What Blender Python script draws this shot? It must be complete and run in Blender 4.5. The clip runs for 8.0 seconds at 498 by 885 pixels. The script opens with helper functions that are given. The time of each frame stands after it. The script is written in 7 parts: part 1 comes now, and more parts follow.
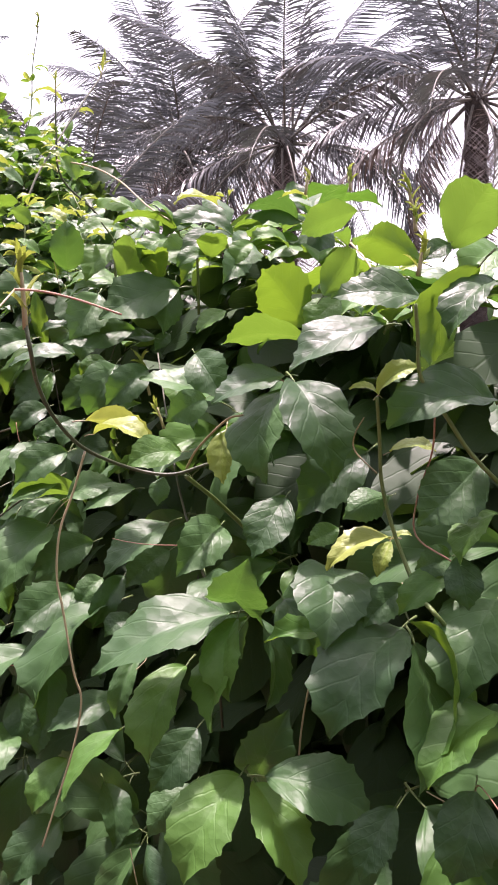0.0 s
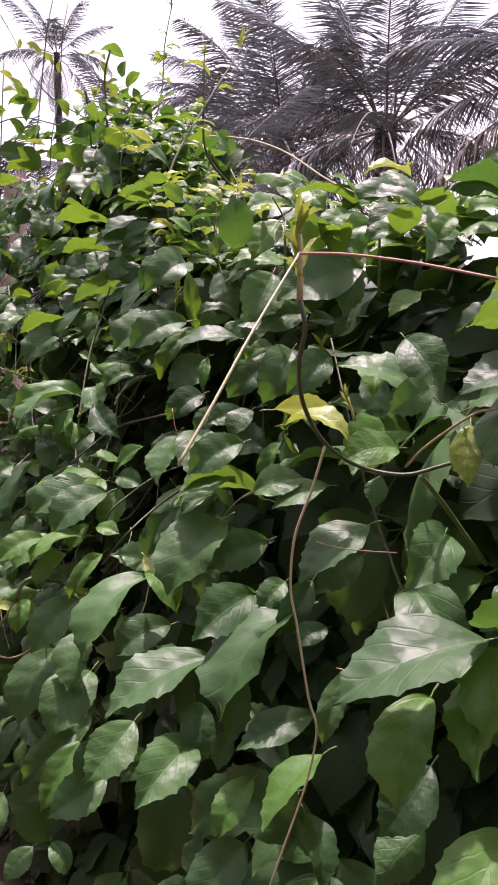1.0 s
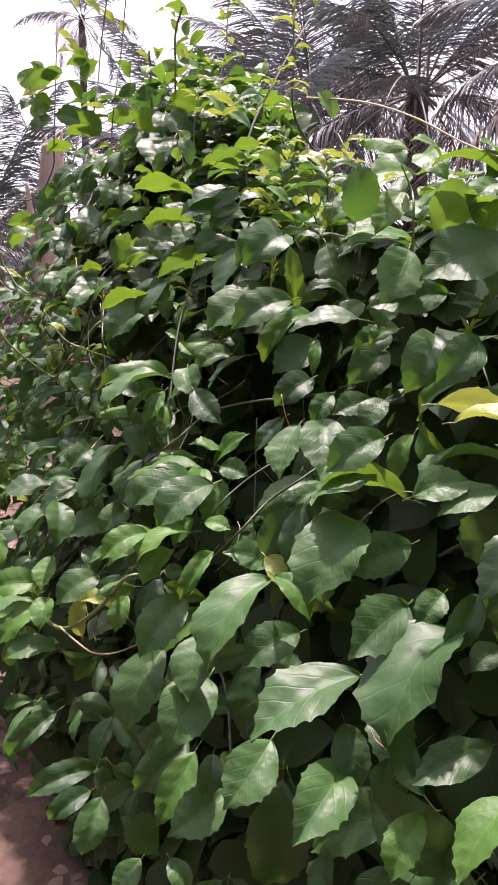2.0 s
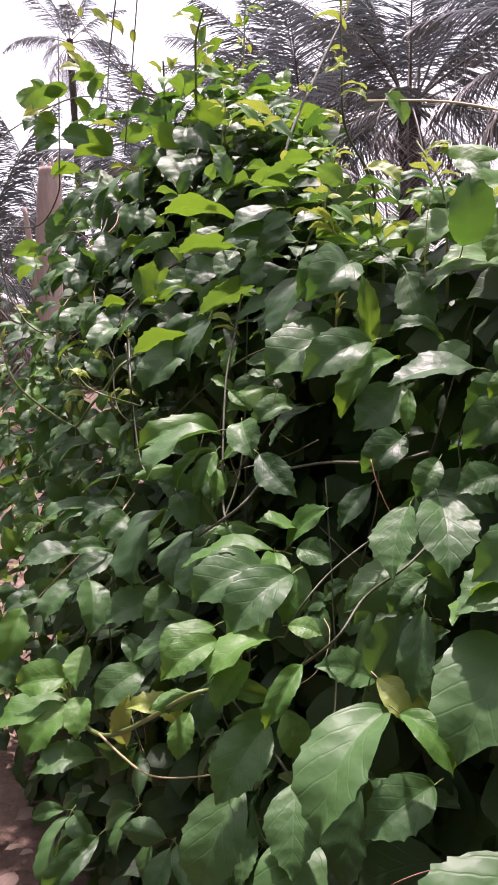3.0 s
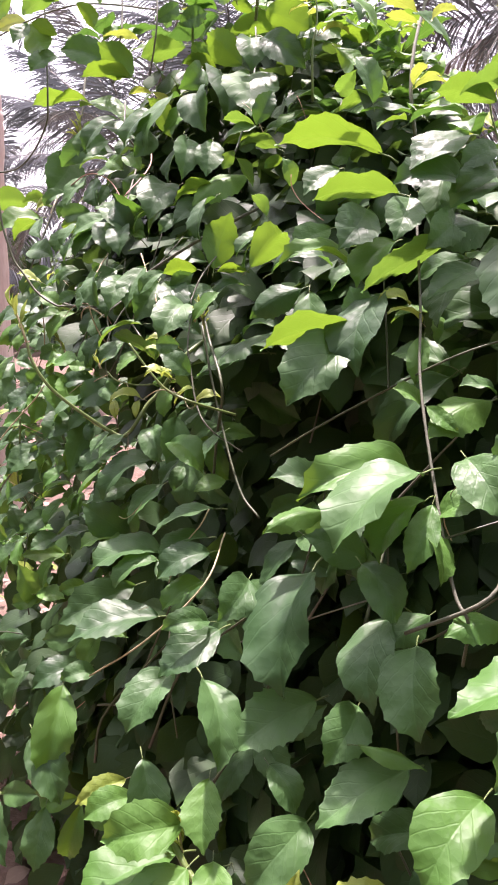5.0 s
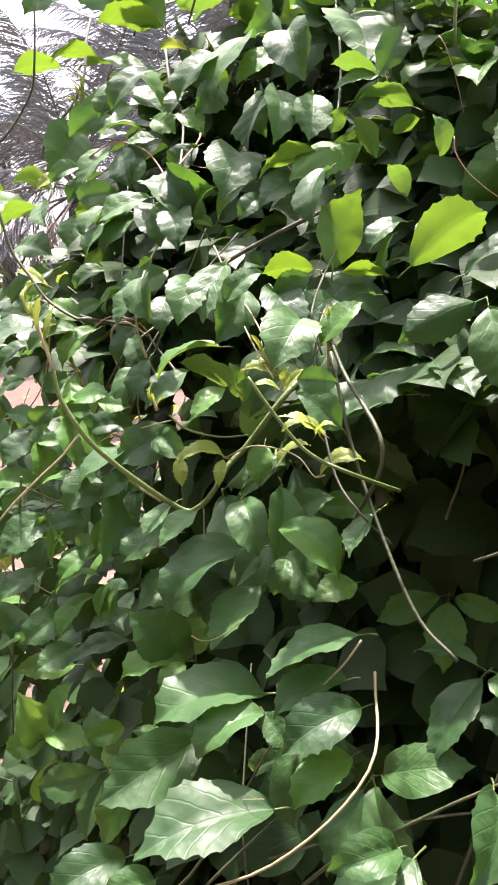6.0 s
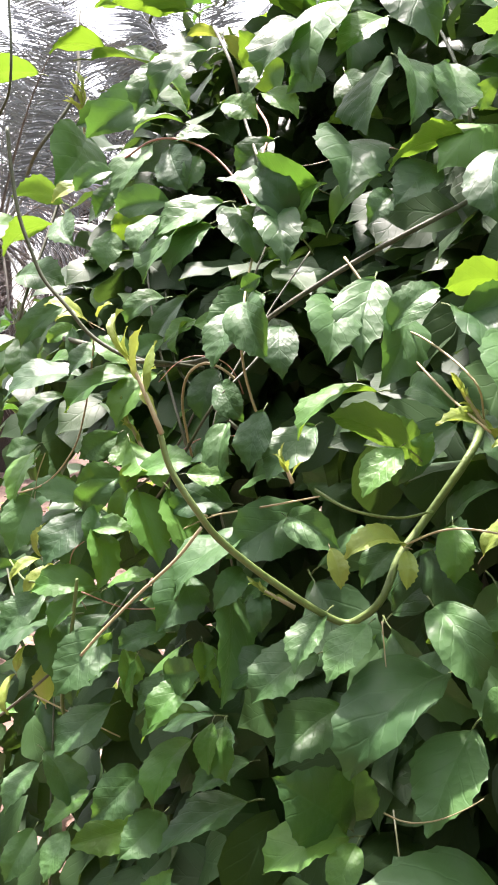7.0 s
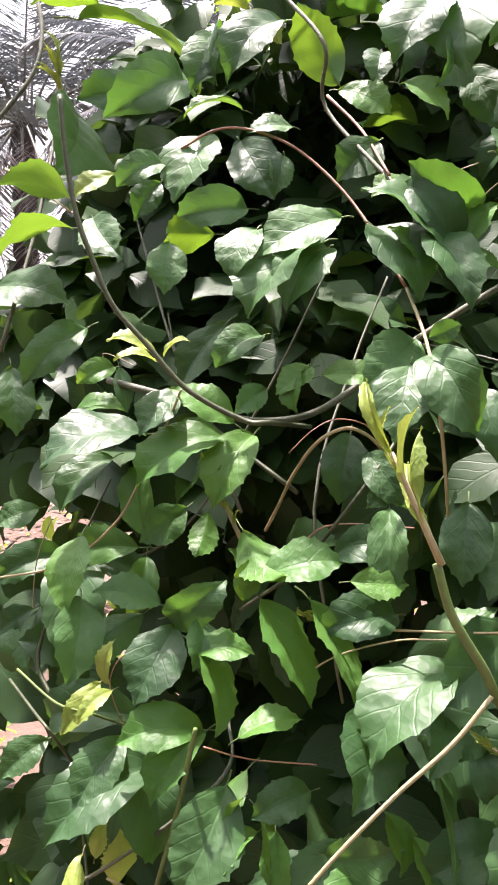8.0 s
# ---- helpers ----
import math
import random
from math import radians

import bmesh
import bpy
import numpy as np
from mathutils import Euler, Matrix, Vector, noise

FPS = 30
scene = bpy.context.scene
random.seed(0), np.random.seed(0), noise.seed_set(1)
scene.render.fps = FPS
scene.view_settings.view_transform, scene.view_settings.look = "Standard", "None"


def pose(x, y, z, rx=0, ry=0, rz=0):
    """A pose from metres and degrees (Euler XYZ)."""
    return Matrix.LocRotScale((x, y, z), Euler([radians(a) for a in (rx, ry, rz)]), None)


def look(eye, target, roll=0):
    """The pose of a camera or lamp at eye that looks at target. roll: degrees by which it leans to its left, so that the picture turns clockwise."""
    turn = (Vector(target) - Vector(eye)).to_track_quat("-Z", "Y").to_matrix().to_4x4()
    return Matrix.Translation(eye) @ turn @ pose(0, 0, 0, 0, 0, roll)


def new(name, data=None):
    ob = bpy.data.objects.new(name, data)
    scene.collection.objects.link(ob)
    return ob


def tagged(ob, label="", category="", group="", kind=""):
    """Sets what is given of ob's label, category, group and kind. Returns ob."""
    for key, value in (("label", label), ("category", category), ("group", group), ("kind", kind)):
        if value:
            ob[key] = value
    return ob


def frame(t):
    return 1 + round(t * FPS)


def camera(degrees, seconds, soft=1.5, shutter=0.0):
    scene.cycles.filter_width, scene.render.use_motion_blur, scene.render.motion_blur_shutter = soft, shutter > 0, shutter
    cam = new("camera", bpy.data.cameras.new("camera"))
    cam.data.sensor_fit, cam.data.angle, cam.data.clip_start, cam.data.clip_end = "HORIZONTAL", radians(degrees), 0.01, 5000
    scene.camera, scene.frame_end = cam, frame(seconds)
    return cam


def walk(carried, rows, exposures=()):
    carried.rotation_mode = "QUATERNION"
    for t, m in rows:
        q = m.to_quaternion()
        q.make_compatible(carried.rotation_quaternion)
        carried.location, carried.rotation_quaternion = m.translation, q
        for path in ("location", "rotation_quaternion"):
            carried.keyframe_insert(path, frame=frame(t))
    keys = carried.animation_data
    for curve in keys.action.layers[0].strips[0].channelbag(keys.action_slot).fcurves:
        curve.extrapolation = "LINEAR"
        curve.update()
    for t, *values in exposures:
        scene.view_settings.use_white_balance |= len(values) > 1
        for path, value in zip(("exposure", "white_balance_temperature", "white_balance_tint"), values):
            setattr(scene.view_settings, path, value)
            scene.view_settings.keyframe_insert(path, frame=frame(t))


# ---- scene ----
cam = camera(34.0, 8.0, soft=1.85)
PATH = [
    (0, (0.012, 0.005, 1.648), (-1.508, 1.284, 1.416), -1.3),
    (0.5, (-0.051, -0.004, 1.642), (-1.657, 1.164, 1.408), -1.1),
    (1, (-0.14, -0.041, 1.643), (-1.785, 1.068, 1.389), -0.3),
    (1.5, (-0.219, -0.097, 1.664), (-1.868, 0.992, 1.355), 0.6),
    (2, (-0.296, -0.108, 1.66), (-1.959, 0.953, 1.333), 0.0),
    (2.2, (-0.323, -0.109, 1.662), (-1.991, 0.945, 1.334), -0.4),
    (3.3, (-0.637, -0.041, 1.709), (-2.299, 1.038, 1.433), -2.5),
    (3.5, (-0.683, -0.03, 1.709), (-2.339, 1.059, 1.439), -2.8),
    (4, (-0.821, -0.028, 1.714), (-2.435, 1.116, 1.42), -2.7),
    (4.5, (-0.954, -0.057, 1.721), (-2.518, 1.143, 1.385), -1.6),
    (5, (-1.092, -0.073, 1.733), (-2.64, 1.132, 1.345), -1.6),
    (5.2, (-1.159, -0.069, 1.736), (-2.707, 1.131, 1.333), -1.8),
    (6.3, (-1.702, 0.035, 1.704), (-3.077, 1.459, 1.419), 0.5),
    (6.5, (-1.761, 0.037, 1.703), (-3.108, 1.492, 1.436), 0.1),
    (7, (-1.906, 0.052, 1.705), (-3.207, 1.555, 1.481), -1.6),
    (7.5, (-2.064, 0.072, 1.741), (-3.251, 1.662, 1.491), -1.7),
    (8, (-2.234, 0.061, 1.755), (-3.174, 1.81, 1.518), 0.1),
]
EXPOSURES = [(0, 1.55, 6500, 41), (1, 1.03, 6500, 44), (1.5, 1.09, 6500, 42), (2.2, 1.31, 6500, 40), (3.5, 1.17, 6500, 41), (4.5, 1.69, 6500, 42), (5.2, 2.08, 6500, 38), (6.3, 2.24, 6500, 28), (7, 2.38, 6500, 25), (7.5, 2.34, 6500, 23), (8, 2.16, 6500, 28)]
walk(cam, [(t, look(eye, target, roll)) for t, eye, target, roll in PATH], EXPOSURES)

# ---- light ----
world = bpy.data.worlds.new("sky")
world.use_nodes = True
scene.world = world
nt = world.node_tree
sky = nt.nodes.new("ShaderNodeTexSky")
SUN_ELEVATION, SUN_AZIMUTH = 72.0, 56.0      # azimuth: degrees from +y towards -x
sky.sky_type, sky.sun_disc = "NISHITA", False
sky.sun_elevation, sky.sun_rotation = radians(SUN_ELEVATION), radians(-SUN_AZIMUTH)
sky.air_density, sky.dust_density, sky.ozone_density = 1.0, 2.5, 0.6
haze = nt.nodes.new("ShaderNodeHueSaturation")      # a milky tropical sky
haze.inputs["Saturation"].default_value = 0.3
nt.links.new(sky.outputs[0], haze.inputs["Color"])
veil = nt.nodes.new("ShaderNodeMix")      # humid air takes some blue and red away
veil.data_type, veil.blend_type = "RGBA", "MULTIPLY"
veil.inputs[0].default_value = 1.0
veil.inputs[7].default_value = (0.96, 1.0, 0.92, 1.0)
nt.links.new(haze.outputs[0], veil.inputs[6])
nt.links.new(veil.outputs[2], nt.nodes["Background"].inputs[0])
nt.nodes["Background"].inputs[1].default_value = 0.15
sun = new("sun", bpy.data.lights.new("sun", "SUN"))
sun.data.energy, sun.data.angle, sun.data.color = 3.9, radians(2.0), (1.0, 0.95, 0.87)
e, a = radians(SUN_ELEVATION), radians(SUN_AZIMUTH)
SUN_DIR = Vector((-math.sin(a) * math.cos(e), math.cos(a) * math.cos(e), math.sin(e)))
sun.matrix_world = look(SUN_DIR * 30, (0, 0, 0))


# ---- materials ----
def material(name):
    m = bpy.data.materials.new(name)
    m.use_nodes = True
    n = m.node_tree.nodes
    return m, n, m.node_tree.links, n["Principled BSDF"], n["Material Output"]


def math_node(n, l, op, a, b=0.0, c=0.0):
    k = n.new("ShaderNodeMath")
    k.operation = op
    for i, v in enumerate((a, b, c)):
        if isinstance(v, (int, float)):
            k.inputs[i].default_value = v
        else:
            l.new(v, k.inputs[i])
    return k.outputs[0]


def mix_colour(n, l, f, a, b, how="MIX"):
    k = n.new("ShaderNodeMix")
    k.data_type, k.blend_type = "RGBA", how
    for sock, v in ((k.inputs[0], f), (k.inputs[6], a), (k.inputs[7], b)):
        if isinstance(v, (int, float)):
            sock.default_value = v
        elif isinstance(v, tuple):
            sock.default_value = (*v, 1)
        else:
            l.new(v, sock)
    return k.outputs[2]


def leaf_material(name, dark, light, through_colour, translucent, rough, island=False, gloss=0.55):
    """A leaf blade: veins along its own length and width, uneven colour, light through it."""
    m, n, l, p, out = material(name)
    uv = n.new("ShaderNodeUVMap")
    sep = n.new("ShaderNodeSeparateXYZ")
    l.new(uv.outputs[0], sep.inputs[0])
    warp = n.new("ShaderNodeTexNoise")
    warp.inputs["Scale"].default_value, warp.inputs["Detail"].default_value = 4.0, 2.0
    l.new(uv.outputs[0], warp.inputs["Vector"])
    u, v = sep.outputs[0], math_node(n, l, "MULTIPLY_ADD", warp.outputs[0], 0.10, math_node(n, l, "ADD", sep.outputs[1], -0.05))
    if island:
        rnd = n.new("ShaderNodeNewGeometry").outputs["Random Per Island"]
    else:
        rnd = n.new("ShaderNodeObjectInfo").outputs["Random"]
    # veins: midrib and slanted side veins that curve to the tip
    au = math_node(n, l, "ABSOLUTE", math_node(n, l, "SUBTRACT", u, 0.5))
    mid = math_node(n, l, "LESS_THAN", au, 0.014)
    slant = math_node(n, l, "SUBTRACT", v, math_node(n, l, "MULTIPLY", au, 0.75))
    saw = math_node(n, l, "PINGPONG", math_node(n, l, "MULTIPLY", slant, 5.5), 0.5)
    side = math_node(n, l, "LESS_THAN", saw, 0.03)
    vein = math_node(n, l, "MAXIMUM", mid, side)
    valley = n.new("ShaderNodeMapRange")      # the blade bulges between sunken side veins
    valley.interpolation_type = "SMOOTHSTEP"
    valley.inputs["From Min"].default_value, valley.inputs["From Max"].default_value = 0.0, 0.10
    l.new(math_node(n, l, "MINIMUM", saw, math_node(n, l, "MULTIPLY", au, 3.0)), valley.inputs["Value"])
    noise_tex = n.new("ShaderNodeTexNoise")
    noise_tex.inputs["Scale"].default_value, noise_tex.inputs["Detail"].default_value = 5.0, 4.0
    tc = n.new("ShaderNodeTexCoord")
    l.new(tc.outputs["Object"], noise_tex.inputs["Vector"])
    fine = n.new("ShaderNodeTexVoronoi")
    fine.inputs["Scale"].default_value = 14.0
    l.new(tc.outputs["Object"], fine.inputs["Vector"])
    blotch = math_node(n, l, "MULTIPLY_ADD", noise_tex.outputs[0], 0.9, -0.2)
    base = mix_colour(n, l, math_node(n, l, "MULTIPLY_ADD", rnd, 0.75, math_node(n, l, "MULTIPLY", blotch, 0.4)), dark, light)
    base = mix_colour(n, l, math_node(n, l, "MULTIPLY", vein, 0.10), base, tuple(min(1, c * 1.9 + 0.03) for c in light))
    l.new(base, p.inputs["Base Color"])
    p.inputs["Roughness"].default_value = rough
    l.new(math_node(n, l, "MULTIPLY_ADD", noise_tex.outputs[0], 0.22, rough - 0.1), p.inputs["Roughness"])
    p.inputs["Specular IOR Level"].default_value = gloss
    height = math_node(n, l, "MULTIPLY_ADD", valley.outputs[0], 0.5, math_node(n, l, "MULTIPLY", fine.outputs[0], 0.75))
    bump = n.new("ShaderNodeBump")
    bump.inputs["Strength"].default_value, bump.inputs["Distance"].default_value = 0.20, 0.003
    l.new(height, bump.inputs["Height"])
    l.new(bump.outputs[0], p.inputs["Normal"])
    tr = n.new("ShaderNodeBsdfTranslucent")
    shine = mix_colour(n, l, math_node(n, l, "MULTIPLY", rnd, 0.5), through_colour, base)
    shine = mix_colour(n, l, math_node(n, l, "MULTIPLY_ADD", vein, 0.3, math_node(n, l, "MULTIPLY", blotch, 0.35)), shine, tuple(c * 0.45 for c in through_colour))
    l.new(shine, tr.inputs[0])
    mix = n.new("ShaderNodeMixShader")
    mix.inputs[0].default_value = translucent
    l.new(p.outputs[0], mix.inputs[1])
    l.new(tr.outputs[0], mix.inputs[2])
    l.new(mix.outputs[0], out.inputs[0])
    return m


LEAF = leaf_material("mature_leaf", (0.021, 0.059, 0.023), (0.077, 0.174, 0.052), (0.15, 0.36, 0.03), 0.24, 0.46, gloss=0.36)
LEAF_MID = leaf_material("fresh_leaf", (0.05, 0.15, 0.028), (0.11, 0.245, 0.05), (0.20, 0.345, 0.018), 0.36, 0.46, gloss=0.36)
LEAF_YOUNG = leaf_material("young_leaf", (0.18, 0.28, 0.045), (0.34, 0.39, 0.08), (0.40, 0.48, 0.06), 0.32, 0.45)
# The same leaf, its green darkened to paint in the hedge's inner shade.
LEAF_FILL = leaf_material("shade_dark_leaf", (0.015, 0.042, 0.014), (0.042, 0.092, 0.028), (0.16, 0.30, 0.03), 0.18, 0.50, island=True, gloss=0.3)
# Dark blue-grey, not leaf green: backlit shade and sky reflection put into the colour.
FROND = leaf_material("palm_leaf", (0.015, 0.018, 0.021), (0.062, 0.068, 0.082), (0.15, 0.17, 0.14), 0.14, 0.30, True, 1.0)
FROND.node_tree.nodes["Principled BSDF"].inputs["Coat Weight"].default_value = 0.8      # waxy leaflets
FROND.node_tree.nodes["Principled BSDF"].inputs["Coat Roughness"].default_value = 0.24
DRY = leaf_material("dry_leaf", (0.10, 0.065, 0.048), (0.34, 0.25, 0.19), (0.3, 0.18, 0.08), 0.2, 0.7, island=True)
WEED = leaf_material("weed_leaf", (0.10, 0.18, 0.03), (0.24, 0.32, 0.05), (0.40, 0.52, 0.05), 0.4, 0.5, island=True)


def rough_material(name, dark, light, scale, rough=0.85, bump_d=0.01, stretch=(1, 1, 1)):
    m, n, l, p, out = material(name)
    tc, mp = n.new("ShaderNodeTexCoord"), n.new("ShaderNodeMapping")
    mp.inputs["Scale"].default_value = stretch
    l.new(tc.outputs["Object"], mp.inputs[0])
    big, small = n.new("ShaderNodeTexNoise"), n.new("ShaderNodeTexNoise")
    for k, s in ((big, scale), (small, scale * 9)):
        k.inputs["Scale"].default_value, k.inputs["Detail"].default_value = s, 6.0
        l.new(mp.outputs[0], k.inputs["Vector"])
    f = math_node(n, l, "MULTIPLY_ADD", big.outputs[0], 1.4, math_node(n, l, "MULTIPLY_ADD", small.outputs[0], 0.8, -0.6))
    l.new(mix_colour(n, l, f, dark, light), p.inputs["Base Color"])
    p.inputs["Roughness"].default_value = rough
    b = n.new("ShaderNodeBump")
    b.inputs["Strength"].default_value, b.inputs["Distance"].default_value = 0.8, bump_d
    l.new(small.outputs[0], b.inputs["Height"])
    l.new(b.outputs[0], p.inputs["Normal"])
    return m


STEM_DARK = rough_material("dark_stem", (0.03, 0.040, 0.018), (0.085, 0.10, 0.045), 30, 0.5, 0.001)
STEM_GREEN = rough_material("green_stem", (0.07, 0.12, 0.03), (0.16, 0.22, 0.06), 25, 0.45, 0.001)
STEM_GREY = rough_material("woody_stem", (0.06, 0.07, 0.045), (0.17, 0.17, 0.12), 40, 0.7, 0.001)
TENDRIL = rough_material("tendril", (0.30, 0.27, 0.13), (0.45, 0.36, 0.22), 40, 0.5, 0.0005)
TENDRIL_RED = rough_material("reddish_tendril", (0.30, 0.12, 0.08), (0.40, 0.24, 0.16), 40, 0.5, 0.0005)
FROND_DRY = leaf_material("dry_palm_leaf", (0.085, 0.070, 0.066), (0.24, 0.195, 0.18), (0.2, 0.13, 0.08), 0.15, 0.5, island=True)
SOIL = rough_material("soil_and_litter", (0.046, 0.026, 0.018), (0.175, 0.110, 0.082), 3.0, 0.95, 0.02)
BARK = rough_material("brown_bark", (0.07, 0.04, 0.03), (0.20, 0.12, 0.09), 9.0, 0.9, 0.01, (1, 1, 0.3))
PALM_BARK = rough_material("palm_bark", (0.020, 0.016, 0.013), (0.075, 0.058, 0.046), 6.0, 0.9, 0.03)
PALE_WOOD = rough_material("pale_dead_wood", (0.28, 0.20, 0.17), (0.50, 0.40, 0.35), 4.0, 0.8, 0.01, (1, 1, 0.2))
RACHIS = rough_material("frond_stalk", (0.06, 0.055, 0.045), (0.17, 0.155, 0.125), 8.0, 0.5, 0.004)


# ---- building helpers ----
def ease(a, b, v):
    t = min(1.0, max(0.0, (v - a) / (b - a)))
    return t * t * (3 - 2 * t)


def mesh_object(name, verts, faces, mats, parent=None, label="", uvs=None, slots=None, smooth=True):
    me = bpy.data.meshes.new(name)
    me.from_pydata([tuple(v) for v in verts], [], [tuple(f) for f in faces])
    for mt in mats if isinstance(mats, (list, tuple)) else [mats]:
        me.materials.append(mt)
    if uvs is not None:
        lay = me.uv_layers.new(name="UVMap")
        idx = np.empty(len(me.loops), dtype=np.int32)
        me.loops.foreach_get("vertex_index", idx)
        lay.data.foreach_set("uv", np.asarray(uvs, dtype=np.float32)[idx].ravel())
    if slots is not None:
        me.polygons.foreach_set("material_index", np.asarray(slots, dtype=np.int32))
    if smooth:
        me.polygons.foreach_set("use_smooth", np.ones(len(me.polygons), dtype=bool))
    me.update()
    ob = new(name, me)
    if parent is not None:
        ob.parent = parent
    if label:
        tagged(ob, label)
    return ob


def thing(name, at, label, category, group="", kind=""):
    ob = new(name)
    ob.location = at
    ob.empty_display_size = 0.1
    return tagged(ob, label, category, group, kind)


def smooth_line(points, steps=6):
    """Points along a Catmull-Rom curve through the given ones."""
    p = [Vector(q) for q in points]
    p = [2 * p[0] - p[1]] + p + [2 * p[-1] - p[-2]]
    out = []
    for i in range(1, len(p) - 2):
        for k in range(steps):
            t = k / steps
            a, b, c, d = p[i - 1], p[i], p[i + 1], p[i + 2]
            out.append(0.5 * ((2 * b) + (c - a) * t + (2 * a - 5 * b + 4 * c - d) * t * t + (3 * b - a - 3 * c + d) * t ** 3))
    out.append(p[-2])
    return out


def tube_data(line, r0, r1, sides=6, knots=0.0, rng=None):
    verts, faces = [], []
    n = len(line)
    side = None
    for i, q in enumerate(line):
        d = (line[min(i + 1, n - 1)] - line[max(i - 1, 0)]).normalized()
        side = (side - d * side.dot(d)).normalized() if side else d.orthogonal().normalized()
        other = d.cross(side)
        r = r0 + (r1 - r0) * i / (n - 1)
        if knots and rng:
            r *= 1 + knots * (rng.random() - 0.4)
        for k in range(sides):
            w = 2 * math.pi * k / sides
            verts.append(q + (side * math.cos(w) + other * math.sin(w)) * r)
        if i:
            for k in range(sides):
                a, b = (i - 1) * sides + k, (i - 1) * sides + (k + 1) % sides
                faces.append((a, b, b + sides, a + sides))
    faces.append(tuple(range(sides))[::-1])
    faces.append(tuple(range((n - 1) * sides, n * sides)))
    return verts, faces


def tube(name, points, r0, r1, mat, parent=None, label="", sides=7, steps=6, knots=0.0):
    verts, faces = tube_data(smooth_line(points, steps), r0, r1, sides, knots, random.Random(3))
    if parent is not None:
        inv = parent.matrix_basis.inverted()
        verts = [inv @ v for v in verts]
    return mesh_object(name, verts, faces, mat, parent, label)


# ---- leaves ----
def leaf_data(seed, width=0.54, fold=0.25, curl=0.6, teeth=1.0, wave=0.03, lobe=0.0, stations=27, cols=4, stalk=0.16):
    """A toothed blade one long, base at the origin, tip towards +y, upper face +z. Returns verts, faces, uvs, slots."""
    rng = random.Random(seed)
    verts, faces, uvs, slots = [], [], [], []
    ph, ph2, bend = rng.random() * 6.3, rng.random() * 6.3, rng.uniform(-0.12, 0.12)
    asym, skew, twist = rng.uniform(-0.08, 0.08), rng.uniform(0.84, 1.0), rng.uniform(-0.35, 0.35)
    across = [k / cols for k in range(-cols, cols + 1)]
    # the midrib: nearly straight at the base, drooping towards the tip
    rib, y, z = [], 0.0, 0.0
    for i in range(stations + 1):
        th = curl * 1.15 * (i / stations) ** 1.35
        rib.append((y, z, th))
        y, z = y + math.cos(th) / stations, z - math.sin(th) / stations
    reach, tilt = math.hypot(rib[-1][0], rib[-1][1]), math.atan2(-rib[-1][1], rib[-1][0])
    for i in range(stations + 1):
        s = i / stations
        half = math.sin(math.pi * s ** skew) ** 0.86 * (1 - 0.5 * ease(0.68, 1.0, s)) if s < 1 else 0.0
        half = max(0.0, half) * width / 2 * 1.06
        half *= 1 + lobe * math.exp(-((s - 0.30) / 0.07) ** 2) - lobe * 0.7 * math.exp(-((s - 0.47) / 0.08) ** 2)
        cy, cz, th = rib[i]
        for c in across:
            h = half * (1 + asym * (1 if c > 0 else -1))
            tooth = 0.0
            if abs(c) == 1 and 0 < i < stations:
                tooth = teeth * (0.026 if (i + (c > 0)) % 3 == 0 else -0.008) * (0.3 + 1.1 * rng.random()) * min(1, half / (0.2 * width)) * ease(0.15, 0.45, s)
            x = c * h + (math.copysign(tooth, c) if tooth else 0)
            # a channel along the midrib, halves that bulge and margins that roll down or ripple
            lift = fold * abs(x) * (1.25 - 0.3 * s) - 1.1 * abs(fold) * x * x / max(width, 0.1) + twist * x * s * s
            lift += wave * (abs(c) ** 2.5) * (math.sin(ph + s * 11 + (2.1 if c > 0 else 0)) * 0.7 + math.sin(ph2 + s * 21) * 0.3)
            if 0 < abs(c) < 1:
                lift -= 0.007 * math.cos((s - abs(c) * half * 0.75) * 5.5 * 2 * math.pi) * math.sin(math.pi * abs(c))
            y = cy + math.sin(th) * lift + (0.014 if tooth > 0 else 0)
            z = cz + math.cos(th) * lift
            # lay the chord from base to tip along +y
            y, z = (y * math.cos(tilt) - z * math.sin(tilt)) / reach, (y * math.sin(tilt) + z * math.cos(tilt)) / reach
            verts.append((x + bend * s * (1 - s) * 2, y, z))
            uvs.append((0.5 + 0.5 * c * half / (width / 2) * 0.98, s))
        if i:
            w = len(across)
            for k in range(w - 1):
                a = (i - 1) * w + k
                faces.append((a, a + 1, a + 1 + w, a + w))
                slots.append(0)
    if stalk:
        line = [Vector((0, -stalk, -0.5 * stalk)), Vector((0, -stalk * 0.5, -0.18 * stalk)), Vector((0, 0.0, -0.004))]
        line.append(Vector(verts[max(1, stations // 14) * len(across) + cols]) - Vector((0, 0, 0.006)))
        tv, tf = tube_data(line, 0.011, 0.006, 4)
        o = len(verts)
        verts += [tuple(v) for v in tv]
        uvs += [(0.5, 0.0)] * len(tv)
        faces += [tuple(o + k for k in f) for f in tf]
        slots += [1] * len(tf)
    return verts, faces, uvs, slots


